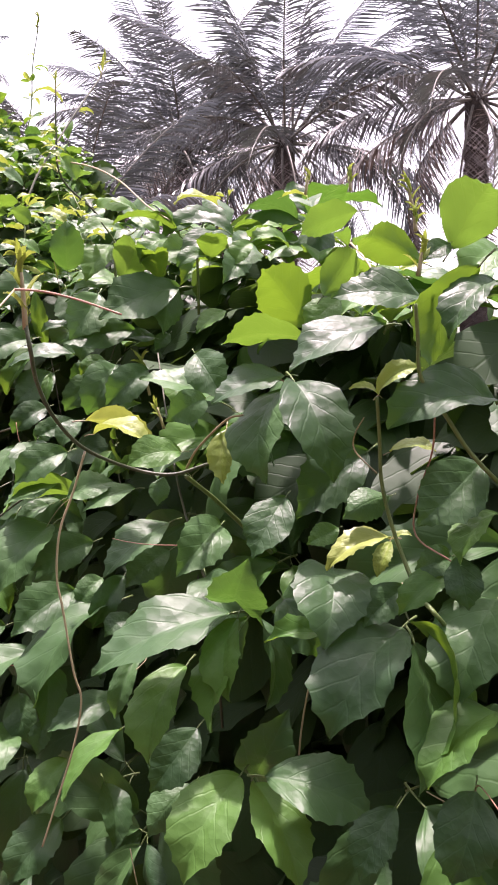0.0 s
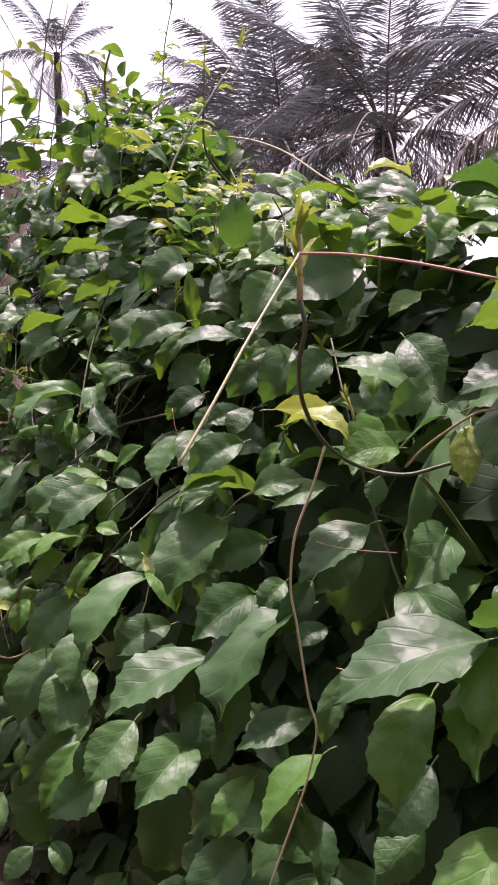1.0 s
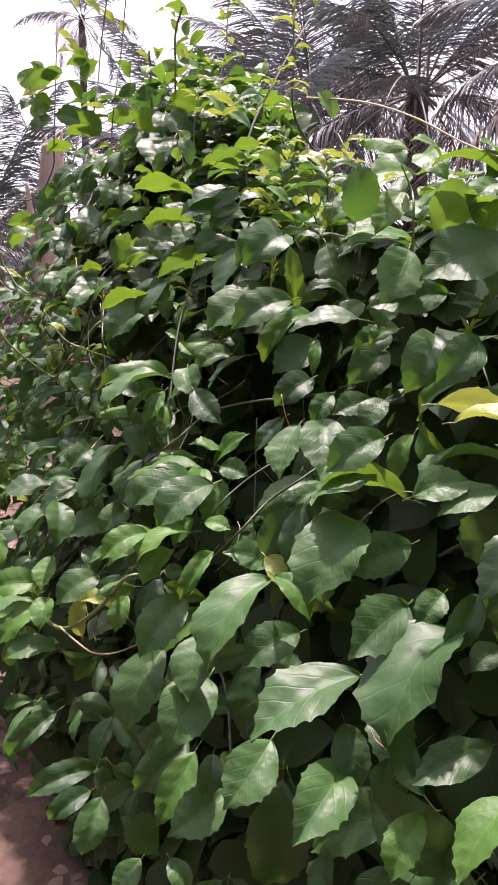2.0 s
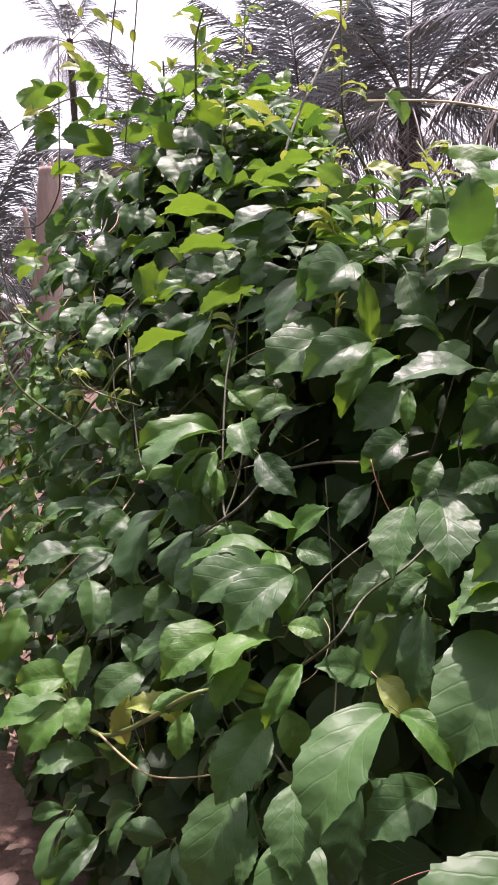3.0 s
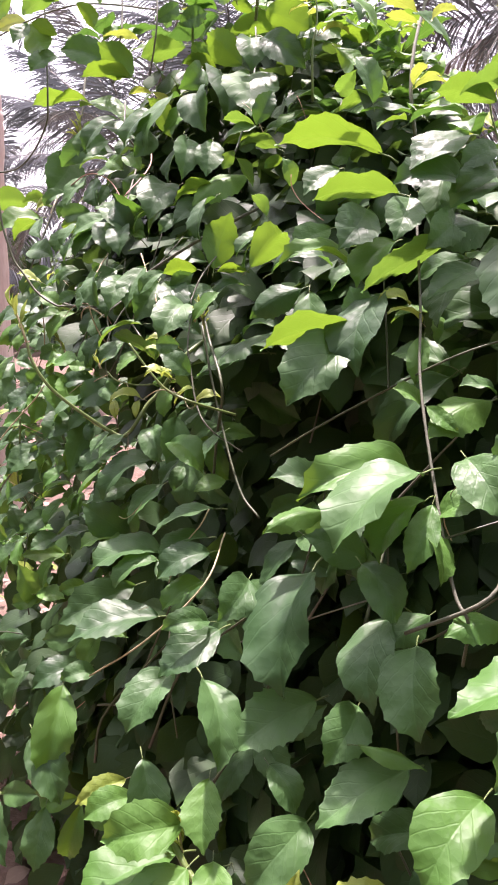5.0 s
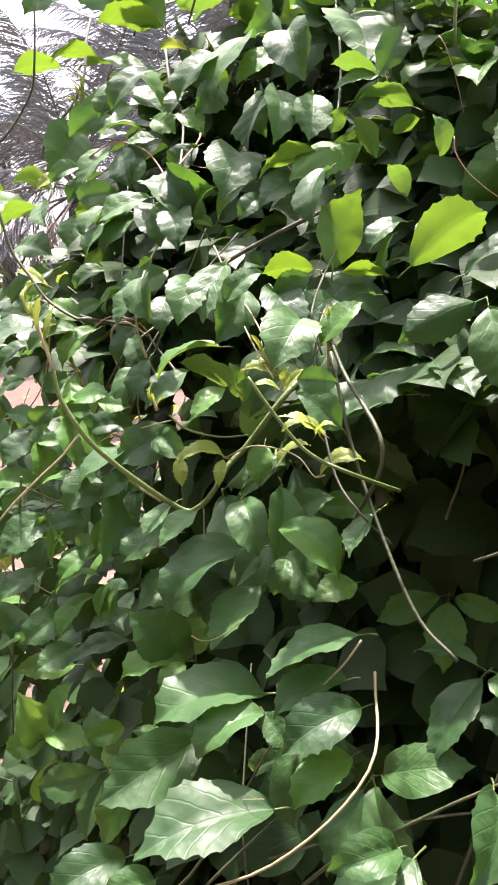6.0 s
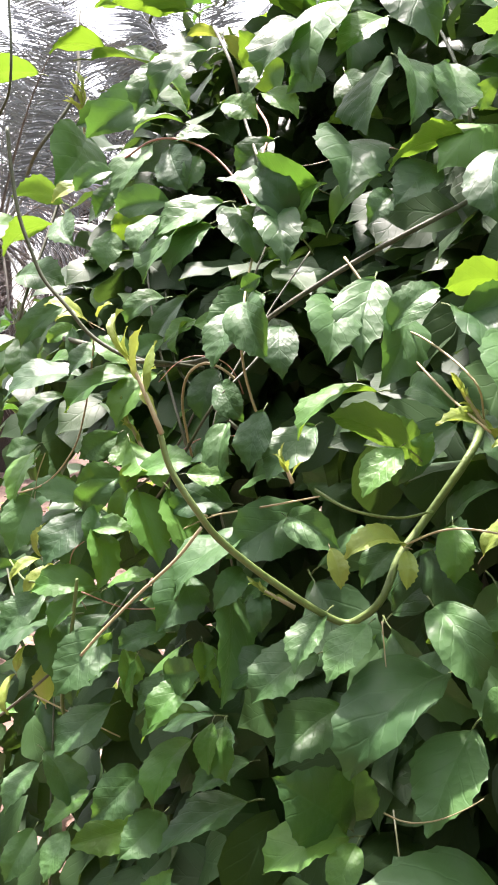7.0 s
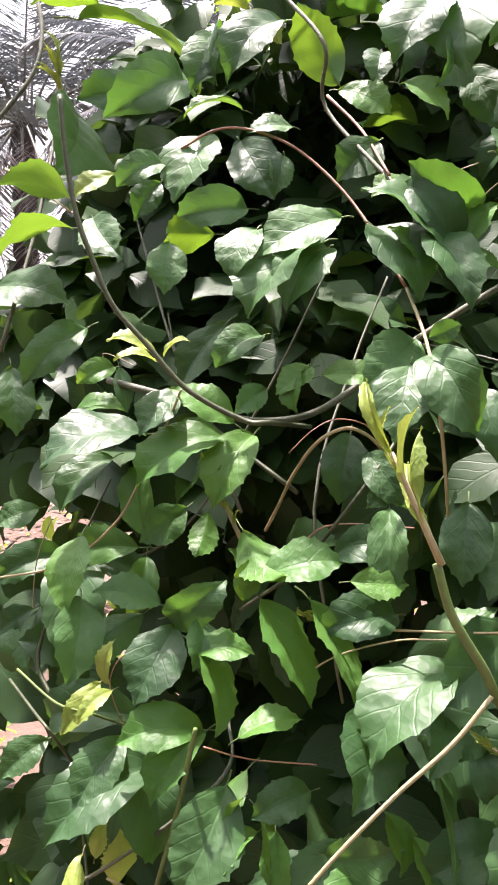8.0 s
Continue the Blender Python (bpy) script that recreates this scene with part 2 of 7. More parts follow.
LEAF_MESHES = {}
for key, blade, stalk_mat in (("old", LEAF, STEM_GREEN), ("mid", LEAF_MID, STEM_GREEN), ("young", LEAF_YOUNG, TENDRIL)):
    LEAF_MESHES[key] = []
    for k, (width, fold, curl, wave, lobe) in enumerate((
            (0.52, 0.38, 0.75, 0.028, 0.0), (0.57, 0.24, 1.10, 0.034, 0.0), (0.47, 0.50, 1.25, 0.026, 0.0), (0.56, 0.34, 0.65, 0.036, 0.05),
            (0.50, 0.55, 1.60, 0.030, 0.0), (0.54, -0.25, 0.95, 0.030, 0.06), (0.45, 0.46, 0.50, 0.028, 0.0), (0.56, 0.46, 1.15, 0.040, 0.04))):
        d = leaf_data(17 * k + len(key), width if key != "young" else width * 0.78, fold * (1 if key != "young" else 1.5), curl, 1.0 if key != "young" else 1.3, wave, lobe)
        ob = mesh_object("leaf_pattern", d[0], d[1], [blade, stalk_mat], None, "", d[2], d[3])
        LEAF_MESHES[key].append(ob.data)
        bpy.data.objects.remove(ob)


def leaf_matrix(base, axis, normal, length, broad=1.0):
    y = Vector(axis).normalized()
    z = Vector(normal)
    z = (z - y * z.dot(y)).normalized()
    x = y.cross(z)
    m = Matrix((x * length * broad, y * length, z * length)).transposed().to_4x4()
    m.translation = base
    return m


def put_leaf(vine, kind, variant, base, axis, normal, length, broad=1.0):
    ob = new("leaf", LEAF_MESHES[kind][variant % 8])
    ob.parent = vine
    ob.matrix_basis = vine.matrix_basis.inverted() @ leaf_matrix(base, axis, normal, length, broad)
    return ob


# ---- the hedge's shape ----
def crest(x):
    """Height of the hedge's top along its length."""
    return 1.74 + 0.16 * ease(-0.5, -1.6, x) + 0.48 * ease(-1.6, -2.75, x) - 0.60 * ease(-2.95, -3.35, x) + 0.03 * math.sin(5 * x)


def face(x, z):
    """How far back the leafy front stands at a place along the hedge."""
    d = min(max(z - 1.4, -0.6), 0.8)
    return 0.505 + 0.463 * d + 0.092 * d * d - 0.021 * (x + 1.5) + 0.03 * math.sin(5.1 * x + 2 * z) * math.sin(6.3 * z + x)


def top_at(x, y):
    """Height of the foliage at a place: it falls away behind the ridge."""
    ridge = face(x, crest(x)) + 0.35 * ease(-2.3, -2.7, x)
    return crest(x) - 0.5 * ease(ridge + 0.2, ridge + 0.6, y)


# ---- ground ----
def ground_sheet():
    n, verts, faces = 70, [], []
    for j in range(n + 1):
        for i in range(n + 1):
            u, v = 2 * i / n - 1, 2 * j / n - 1
            x, y = -4 + 8 * u + 900 * u ** 5, 4 + 8 * v + 900 * v ** 5
            h = 0.05 * noise.noise((x * 0.9, y * 0.9, 0)) + 0.012 * noise.noise((x * 6, y * 6, 3))
            verts.append((x, y, h))
    for j in range(n):
        for i in range(n):
            a = j * (n + 1) + i
            faces.append((a, a + 1, a + n + 2, a + n + 1))
    ob = mesh_object("ground", verts, faces, SOIL)
    return tagged(ob, "brown bare soil with dry leaf litter", "ground", "", "structure")


ground_sheet()


def joined_leaves(name, placed, data, mat, label, category, parent=None):
    """Many leaves in one mesh: stuff that nobody could count. placed: matrices."""
    dv, df, du, _ = data
    dv = np.array([(*v, 1.0) for v in dv])
    df = np.array(df)
    n = len(dv)
    verts = np.concatenate([dv @ np.array(m).T for m in placed])[:, :3]
    faces = np.concatenate([df + i * n for i in range(len(placed))])
    uvs = np.tile(np.array(du), (len(placed), 1))
    ob = mesh_object(name, verts, faces.tolist(), mat, parent, "", uvs)
    return tagged(ob, label, category, "", "stuff")


SIMPLE = leaf_data(5, 0.56, 0.2, 0.5, 1.0, 0.03, 0.0, stations=8, cols=1, stalk=0)
rng = random.Random(11)
litter = []
for _ in range(8000):
    x, y = rng.uniform(-10, 3), -2.5 + 12 * rng.random()
    axis = Vector((rng.uniform(-1, 1), rng.uniform(-1, 1), rng.uniform(-0.15, 0.15)))
    litter.append(leaf_matrix((x, y, 0.03 + 0.05 * rng.random()), axis, (rng.uniform(-0.5, 0.5), rng.uniform(-0.5, 0.5), 1), rng.uniform(0.04, 0.10)))
joined_leaves("leaf_litter", litter, SIMPLE, DRY, "dry brown leaf litter scattered on the soil", "leaf litter")


# ---- oil palms ----
def frond_data(seed, length=4.2, droop=1.1, pairs=78):
    """A feather-shaped frond: a bent stalk with hanging leaflets. Starts at the origin, leaves along +y, up +z."""
    rng = random.Random(seed)
    verts, faces, uvs, slots = [], [], [], []
    line = []
    pos, ang = Vector((0, 0, 0)), 0.0
    steps = 26
    side_bend = rng.uniform(-0.2, 0.2)
    for i in range(steps + 1):
        line.append(pos.copy())
        s = i / steps
        ang = -droop * (s ** 1.6)
        pos = pos + Vector((side_bend * s * 0.3, math.cos(ang), math.sin(ang))) * (length / steps)
    tv, tf = tube_data(line, 0.034, 0.006, 5)
    verts += [tuple(v) for v in tv]
    uvs += [(0.5, 0)] * len(tv)
    faces += tf
    slots += [1] * len(tf)
    for i in range(pairs):
        s = 0.14 + 0.86 * i / (pairs - 1)
        f = s * steps
        k = min(int(f), steps - 1)
        p = line[k].lerp(line[k + 1], f - k)
        d = (line[k + 1] - line[k]).normalized()
        ll = 0.95 * (math.sin(math.pi * min(1, 0.18 + 0.80 * s)) ** 0.6 + 0.1) * rng.uniform(0.8, 1.1)
        for sgn in (-1, 1):
            if rng.random() < 0.04:
                continue
            out = (Vector((sgn, 0, 0)) + d * rng.uniform(0.5, 0.75) + Vector((0, 0, rng.choice((-0.4, 0.0, 0.45)) + rng.uniform(-0.15, 0.15)))).normalized()
            a = p
            w = 0.012
            pts = []
            for j in range(4):
                pts.append(a.copy())
                out = (out + Vector((0, 0, -0.18 - 0.42 * rng.random()))).normalized()
                a = a + out * ll / 3
            for j, q in enumerate(pts):
                ww = w * (0.6, 1.0, 0.8, 0.1)[j]
                acr = (d - out * d.dot(out)).normalized() * ww + Vector((0, 0, ww * 0.5))
                o = len(verts)
                verts += [tuple(q - acr), tuple(q + acr)]
                uvs += [(0.3, j / 3), (0.7, j / 3)]
                if j:
                    faces.append((o - 2, o - 1, o + 1, o))
                    slots.append(0)
    return verts, faces, uvs, slots


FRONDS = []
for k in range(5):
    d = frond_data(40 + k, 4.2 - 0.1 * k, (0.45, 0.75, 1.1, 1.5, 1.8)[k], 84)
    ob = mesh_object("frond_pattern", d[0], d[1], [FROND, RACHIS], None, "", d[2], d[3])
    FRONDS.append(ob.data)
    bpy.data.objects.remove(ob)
DRY_FRONDS = []
for k in range(2):
    d = frond_data(60 + k, 3.4, 0.9 + 0.3 * k, 70)
    ob = mesh_object("frond_pattern", d[0], d[1], [FROND_DRY, RACHIS], None, "", d[2], d[3])
    DRY_FRONDS.append(ob.data)
    bpy.data.objects.remove(ob)


def palm_trunk(palm, height, radius):
    rng = random.Random(int(height * 10))
    verts, faces = [], []
    sides, rings = 16, int(height * 7)
    for i in range(rings + 1):
        z = height * i / rings
        r0 = radius * (1.15 - 0.25 * i / rings)
        for k in range(sides):
            w = 2 * math.pi * (k + 0.5 * (i % 2)) / sides
            r = r0 * (1 + rng.uniform(-0.10, 0.22))
            verts.append((r * math.cos(w), r * math.sin(w), z))
        if i:
            for k in range(sides):
                a, b = (i - 1) * sides + k, (i - 1) * sides + (k + 1) % sides
                faces.append((a, b, b + sides, a + sides))
    faces.append(tuple(range(rings * sides, (rings + 1) * sides)))
    mesh_object("trunk", verts, faces, PALM_BARK, palm, "", smooth=False)


def oil_palm(at, height, count, scale, seed, turn=0.0, label="", dead=()):
    palm = thing("oil_palm", at, label or "tall oil palm with dark arching fronds against the bright sky", "palm tree", "oil palms")
    rng = random.Random(seed)
    palm_trunk(palm, height, (0.23 if scale > 0.65 else 0.20) * scale)
    for i in range(count):
        rise = 1 - i / (count - 1)
        yaw = i * 137.5 + turn + rng.uniform(-12, 12)
        pitch = -70 + 148 * rise ** 0.85 + rng.uniform(-7, 7)
        ob = new("frond", FRONDS[min(4, int((1 - rise) * 4 + rng.random()))] if rise > 0.2 else rng.choice(DRY_FRONDS))
        ob.parent = palm
        r = 0.22 * scale
        w = radians(yaw)
        m = Matrix.Translation((-r * math.sin(w), r * math.cos(w), height - 0.35 + 0.5 * rise)) @ Euler((radians(pitch), rng.uniform(-0.2, 0.2), w)).to_matrix().to_4x4()
        ob.matrix_basis = m @ Matrix.Scale(scale * rng.uniform(0.85, 1.1), 4)
    for yaw, pitch in dead:      # withered fronds that hang among the green ones
        ob = new("frond", DRY_FRONDS[0])
        ob.parent = palm
        ob.matrix_basis = Matrix.Translation((0, 0, height - 0.1)) @ Euler((radians(pitch), 0.1, radians(yaw))).to_matrix().to_4x4() @ Matrix.Scale(scale * 1.15, 4)
        tagged(ob, "withered pinkish brown frond")
    return palm


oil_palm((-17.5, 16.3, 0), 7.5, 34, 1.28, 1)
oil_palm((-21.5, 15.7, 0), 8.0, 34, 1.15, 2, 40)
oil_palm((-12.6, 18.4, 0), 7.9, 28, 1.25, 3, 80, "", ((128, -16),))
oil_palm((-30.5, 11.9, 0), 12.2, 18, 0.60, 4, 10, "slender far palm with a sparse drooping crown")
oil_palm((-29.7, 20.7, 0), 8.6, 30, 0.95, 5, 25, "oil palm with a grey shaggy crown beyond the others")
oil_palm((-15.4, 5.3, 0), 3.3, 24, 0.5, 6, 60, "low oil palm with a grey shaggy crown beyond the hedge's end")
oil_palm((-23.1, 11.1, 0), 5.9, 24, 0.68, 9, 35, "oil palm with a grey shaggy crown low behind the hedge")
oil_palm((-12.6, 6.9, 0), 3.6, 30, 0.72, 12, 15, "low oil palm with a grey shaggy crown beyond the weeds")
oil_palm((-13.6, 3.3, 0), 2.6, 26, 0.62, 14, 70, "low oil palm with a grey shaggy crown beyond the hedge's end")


def dead_stump():
    stump = thing("dead_tree_stump", (-6.62, 2.02, 0), "broken pale pinkish dead tree stump with a split top", "tree stump")
    tube("trunk", [(-6.62, 2.02, 0.0), (-6.64, 2.05, 1.0), (-6.67, 2.10, 2.2), (-6.69, 2.15, 2.72), (-6.70, 2.17, 2.90)], 0.11, 0.085, PALE_WOOD, stump, knots=0.12, sides=10)
    for dx, dy, rise, r in ((0.02, 0.05, 0.14, 0.045), (-0.03, -0.045, 0.10, 0.04), (0.03, -0.02, 0.07, 0.045), (-0.02, 0.02, 0.12, 0.035)):
        tube("splinter", [(-6.69 + dx * 0.6, 2.15 + dy * 0.6, 2.72), (-6.70 + dx, 2.17 + dy, 2.88), (-6.705 + dx * 1.2, 2.18 + dy * 1.2, 2.88 + rise)], r, 0.006, PALE_WOOD, stump, knots=0.2, sides=6)
    tube("split_limb", [(-6.66, 2.02, 1.75), (-6.72, 1.99, 2.25), (-6.76, 1.97, 2.62)], 0.05, 0.015, PALE_WOOD, stump, knots=0.2, sides=8)


dead_stump()


def slim_trunk(points, radius, label):
    x, y, z = points[0]
    t = thing("slim_tree_trunk", (x, y, 0), label, "tree trunk", "trunks inside the hedge")
    tube("trunk", points, radius, radius * 0.8, BARK, t, knots=0.15, sides=9)


slim_trunk([(-2.98, 1.25, 0.0), (-2.97, 1.22, 1.0), (-2.99, 1.23, 1.8)], 0.018, "slim reddish brown trunk behind the vine leaves")
slim_trunk([(-2.86, 1.45, 0.0), (-2.84, 1.41, 1.2), (-2.80, 1.40, 1.9)], 0.022, "slim reddish brown trunk behind the vine leaves")
slim_trunk([(-2.2, 1.5, 0.0), (-2.25, 1.45, 1.0), (-2.35, 1.42, 1.85)], 0.014, "slim dark trunk that the vine climbs")
slim_trunk([(-1.0, 1.2, 0.0), (-1.0, 1.1, 1.0), (-1.1, 1.1, 1.7)], 0.018, "slim dark trunk that the vine climbs")

# weeds, far undergrowth and an added screen against sky light
rng = random.Random(21)
weeds = []
for _ in range(1500):
    x, y = rng.uniform(-9.0, -3.0), rng.uniform(0.6, 7.0)
    if rng.random() < 0.5:
        x, y = rng.uniform(-4.4, -2.6), rng.uniform(1.5, 3.2)
    z = rng.random() ** 1.5 * (1.7 if x > -4.5 and y < 3.3 else 0.9)
    weeds.append(leaf_matrix((x, y, z), (rng.gauss(0, 1), rng.gauss(0, 1), rng.gauss(0.1, 0.5)), (rng.gauss(0, 0.5), rng.gauss(0, 0.5), 1), rng.uniform(0.04, 0.10)))
joined_leaves("undergrowth", weeds, SIMPLE, WEED, "sunlit yellow-green weeds beyond the hedge", "weeds")
far = []
for _ in range(30000):
    w = rng.uniform(0, 360)
    back = 1 - ease(0, 60, abs((w - 270 + 180) % 360 - 180) - 60)      # added unseen side across the path, nearer and taller to block sky light
    d = rng.uniform(24, 44) * (1 - back) + rng.uniform(9, 14) * back
    x, y = d * math.cos(radians(w)), d * math.sin(radians(w))
    tall = (2.2 + 2.4 * noise.noise((w * 0.15, d * 0.05, 1.0)) + 0.02 * d) * (1 - back) + 8.0 * back
    z = tall * rng.random() ** 0.7
    size = rng.uniform(0.5, 1.0) * (1 + 0.4 * back)
    far.append(leaf_matrix((x, y, z), (rng.gauss(0, 1), rng.gauss(0, 1), rng.gauss(0, 0.7)), (rng.gauss(0, 0.7), rng.gauss(0, 0.7), 1), size))
joined_leaves("far_undergrowth", far, leaf_data(6, 0.6, 0.2, 0.5, 1.0, 0.03, 0.0, stations=4, cols=1, stalk=0), LEAF_FILL, "dim far belt of shrubs and trees; its tall unseen side is added to block sky light", "shrubs")

# ---- climbing vines of the hedge ----
VINES = []
for k in range(14):
    x0 = -3.0 + 0.24 * k
    VINES.append(thing("climbing_vine", (x0 + 0.2, face(x0, 0.2) + 0.3, 0), "dense green climbing vine with toothed three-part leaves", "climber", "hedge vines"))


def vine_at(x):
    return VINES[min(13, max(0, int((x + 3.0) / 0.24)))]


def leaf_size(x, z):
    s = 0.100 + 0.030 * ease(-1.6, -0.8, x) * (1 - ease(1.45, 1.75, z))
    return s * (1 - 0.08 * ease(1.7, 2.0, z))


PLACED = []


def leaf_between(kind, variant, base, tip, normal, broad):
    base, tip = Vector(base), Vector(tip)
    PLACED.append((base + tip) / 2)
    put_leaf(vine_at(base.x), kind, variant, base, tip - base, normal, (tip - base).length * 1.04, min(broad * 1.08, 1.16))


def shoot_tip(base, tip):
    """A growing tip: narrow folded young leaves round a stalk."""
    base, tip = Vector(base), Vector(tip)
    d = tip - base
    rng = random.Random(int(abs(base.x) * 1000))
    vine = vine_at(base.x)
    tube("stem", [base, base.lerp(tip, 0.5), base.lerp(tip, 0.85)], 0.0022, 0.0012, TENDRIL, vine, sides=5, steps=2)
    for i in range(6):
        s = 0.15 + 0.14 * i
        out = Vector((rng.gauss(0, 1), rng.gauss(0, 1), rng.gauss(0, 0.3))).normalized()
        axis = d.normalized() * (0.5 + 0.9 * s) + out * 0.55
        put_leaf(vine, "young", rng.randrange(8), base.lerp(tip, s), axis, d.normalized() - out * 0.5, max(0.018, d.length * rng.uniform(0.4, 0.7)), 0.42)


# leaves that stand out
leaf_between("mid", 0, (-2.657, 0.563, 1.603), (-2.641, 0.524, 1.552), (0.04, -0.79, 0.61), 0.93)
leaf_between("old", 6, (-2.590, 0.576, 1.552), (-2.629, 0.544, 1.565), (0.58, -0.43, 0.69), 1.04)
leaf_between("old", 4, (-2.571, 0.557, 1.551), (-2.527, 0.567, 1.582), (0.36, -0.90, -0.23), 0.96)
leaf_between("old", 3, (-2.560, 0.552, 1.547), (-2.562, 0.504, 1.505), (0.41, -0.61, 0.68), 1.00)
leaf_between("old", 7, (-2.540, 0.558, 1.554), (-2.532, 0.532, 1.526), (0.76, -0.38, 0.54), 1.02)
leaf_between("mid", 7, (-2.534, 0.538, 1.535), (-2.501, 0.563, 1.532), (0.37, -0.35, 0.86), 1.01)
leaf_between("mid", 2, (-2.544, 0.550, 1.535), (-2.511, 0.525, 1.486), (0.85, 0.12, 0.52), 1.05)
leaf_between("mid", 2, (-2.526, 0.535, 1.481), (-2.569, 0.493, 1.478), (0.42, -0.48, 0.77), 1.05)
leaf_between("mid", 2, (-2.528, 0.542, 1.476), (-2.540, 0.492, 1.442), (0.05, -0.56, 0.82), 0.96)
leaf_between("mid", 0, (-2.488, 0.519, 1.491), (-2.455, 0.549, 1.498), (-0.05, -0.17, 0.99), 1.04)
leaf_between("mid", 6, (-2.498, 0.570, 1.573), (-2.448, 0.548, 1.512), (0.75, -0.12, 0.65), 0.99)
leaf_between("mid", 6, (-2.464, 0.580, 1.575), (-2.419, 0.556, 1.515), (0.80, 0.05, 0.59), 1.05)
leaf_between("old", 7, (-2.414, 0.555, 1.508), (-2.397, 0.497, 1.476), (0.68, -0.19, 0.71), 1.04)
leaf_between("old", 2, (-2.361, 0.565, 1.517), (-2.359, 0.526, 1.493), (0.71, -0.35, 0.61), 0.94)
leaf_between("mid", 2, (-2.478, 0.528, 1.421), (-2.494, 0.485, 1.397), (-0.14, -0.43, 0.89), 0.95)
leaf_between("mid", 0, (-2.464, 0.528, 1.426), (-2.444, 0.506, 1.394), (-0.23, -0.87, 0.44), 0.94)
leaf_between("mid", 2, (-2.483, 0.517, 1.450), (-2.488, 0.509, 1.424), (-0.96, 0.24, 0.11), 0.94)
leaf_between("mid", 2, (-2.401, 0.543, 1.413), (-2.413, 0.497, 1.385), (0.28, -0.55, 0.79), 0.97)
leaf_between("mid", 2, (-2.400, 0.543, 1.386), (-2.424, 0.499, 1.368), (-0.12, -0.32, 0.94), 1.01)
leaf_between("mid", 2, (-2.410, 0.544, 1.357), (-2.406, 0.493, 1.317), (-0.02, -0.62, 0.78), 1.06)
leaf_between("mid", 0, (-2.387, 0.547, 1.379), (-2.369, 0.523, 1.348), (-0.11, -0.81, 0.57), 1.03)
leaf_between("mid", 2, (-2.372, 0.539, 1.444), (-2.355, 0.524, 1.419), (0.69, -0.30, 0.66), 1.05)
leaf_between("old", 6, (-2.428, 0.529, 1.419), (-2.376, 0.529, 1.439), (-0.06, -0.99, 0.14), 1.03)
leaf_between("old", 6, (-2.359, 0.564, 1.344), (-2.384, 0.516, 1.325), (0.05, -0.39, 0.92), 0.97)
leaf_between("old", 0, (-2.357, 0.559, 1.310), (-2.395, 0.488, 1.283), (-0.04, -0.33, 0.94), 0.94)
leaf_between("old", 7, (-2.451, 0.518, 1.325), (-2.455, 0.464, 1.303), (0.73, -0.31, 0.62), 1.02)
leaf_between("old", 0, (-2.425, 0.520, 1.293), (-2.424, 0.466, 1.277), (0.70, -0.20, 0.69), 1.01)
leaf_between("old", 3, (-2.490, 0.517, 1.377), (-2.503, 0.463, 1.345), (0.20, -0.54, 0.82), 0.99)
leaf_between("old", 0, (-2.564, 0.492, 1.319), (-2.511, 0.484, 1.278), (0.63, 0.16, 0.76), 0.99)
leaf_between("old", 6, (-2.566, 0.487, 1.309), (-2.564, 0.445, 1.277), (0.10, -0.60, 0.79), 1.01)
leaf_between("mid", 0, (-2.510, 0.504, 1.292), (-2.522, 0.460, 1.268), (0.01, -0.47, 0.88), 1.05)
leaf_between("old", 0, (-2.502, 0.470, 1.271), (-2.493, 0.437, 1.243), (0.32, -0.57, 0.76), 0.97)
leaf_between("old", 2, (-2.538, 0.458, 1.264), (-2.531, 0.421, 1.235), (0.71, -0.36, 0.60), 1.02)
leaf_between("old", 0, (-2.503, 0.529, 1.448), (-2.506, 0.469, 1.401), (0.63, -0.50, 0.60), 1.01)
leaf_between("old", 6, (-2.582, 0.516, 1.470), (-2.589, 0.469, 1.436), (0.50, -0.56, 0.66), 1.03)
leaf_between("old", 2, (-2.648, 0.550, 1.556), (-2.630, 0.510, 1.505), (0.78, -0.33, 0.53), 1.04)
leaf_between("young", 7, (-2.597, 0.485, 1.392), (-2.580, 0.465, 1.363), (-0.22, -0.85, 0.47), 0.96)
leaf_between("young", 0, (-2.578, 0.475, 1.401), (-2.573, 0.483, 1.427), (0.08, -0.95, 0.29), 0.96)
leaf_between("young", 2, (-2.595, 0.520, 1.502), (-2.605, 0.493, 1.486), (0.17, -0.54, 0.82), 1.00)
leaf_between("young", 2, (-2.604, 0.528, 1.502), (-2.602, 0.534, 1.534), (-0.07, -0.98, 0.20), 1.01)
leaf_between("mid", 7, (-2.518, 0.580, 1.619), (-2.474, 0.554, 1.599), (-0.12, 0.49, -0.86), 0.98)
leaf_between("mid", 3, (-2.510, 0.566, 1.570), (-2.507, 0.573, 1.600), (0.45, -0.88, 0.16), 0.99)
leaf_between("mid", 6, (-2.428, 0.567, 1.596), (-2.396, 0.592, 1.592), (0.53, -0.59, 0.62), 1.05)
leaf_between("mid", 2, (-2.174, 0.849, 1.947), (-2.220, 0.808, 1.956), (-0.29, 0.50, 0.82), 1.00)
leaf_between("mid", 1, (-2.167, 0.851, 1.933), (-2.188, 0.829, 1.917), (-0.76, 0.28, 0.59), 0.96)
leaf_between("mid", 0, (-2.223, 0.798, 1.935), (-2.200, 0.811, 1.889), (0.08, 0.95, 0.31), 1.03)
leaf_between("mid", 0, (-2.220, 0.835, 1.990), (-2.260, 0.800, 2.001), (-0.05, 0.36, 0.93), 1.01)
leaf_between("old", 3, (-2.218, 0.838, 1.990), (-2.201, 0.863, 2.043), (0.58, -0.79, 0.19), 0.93)
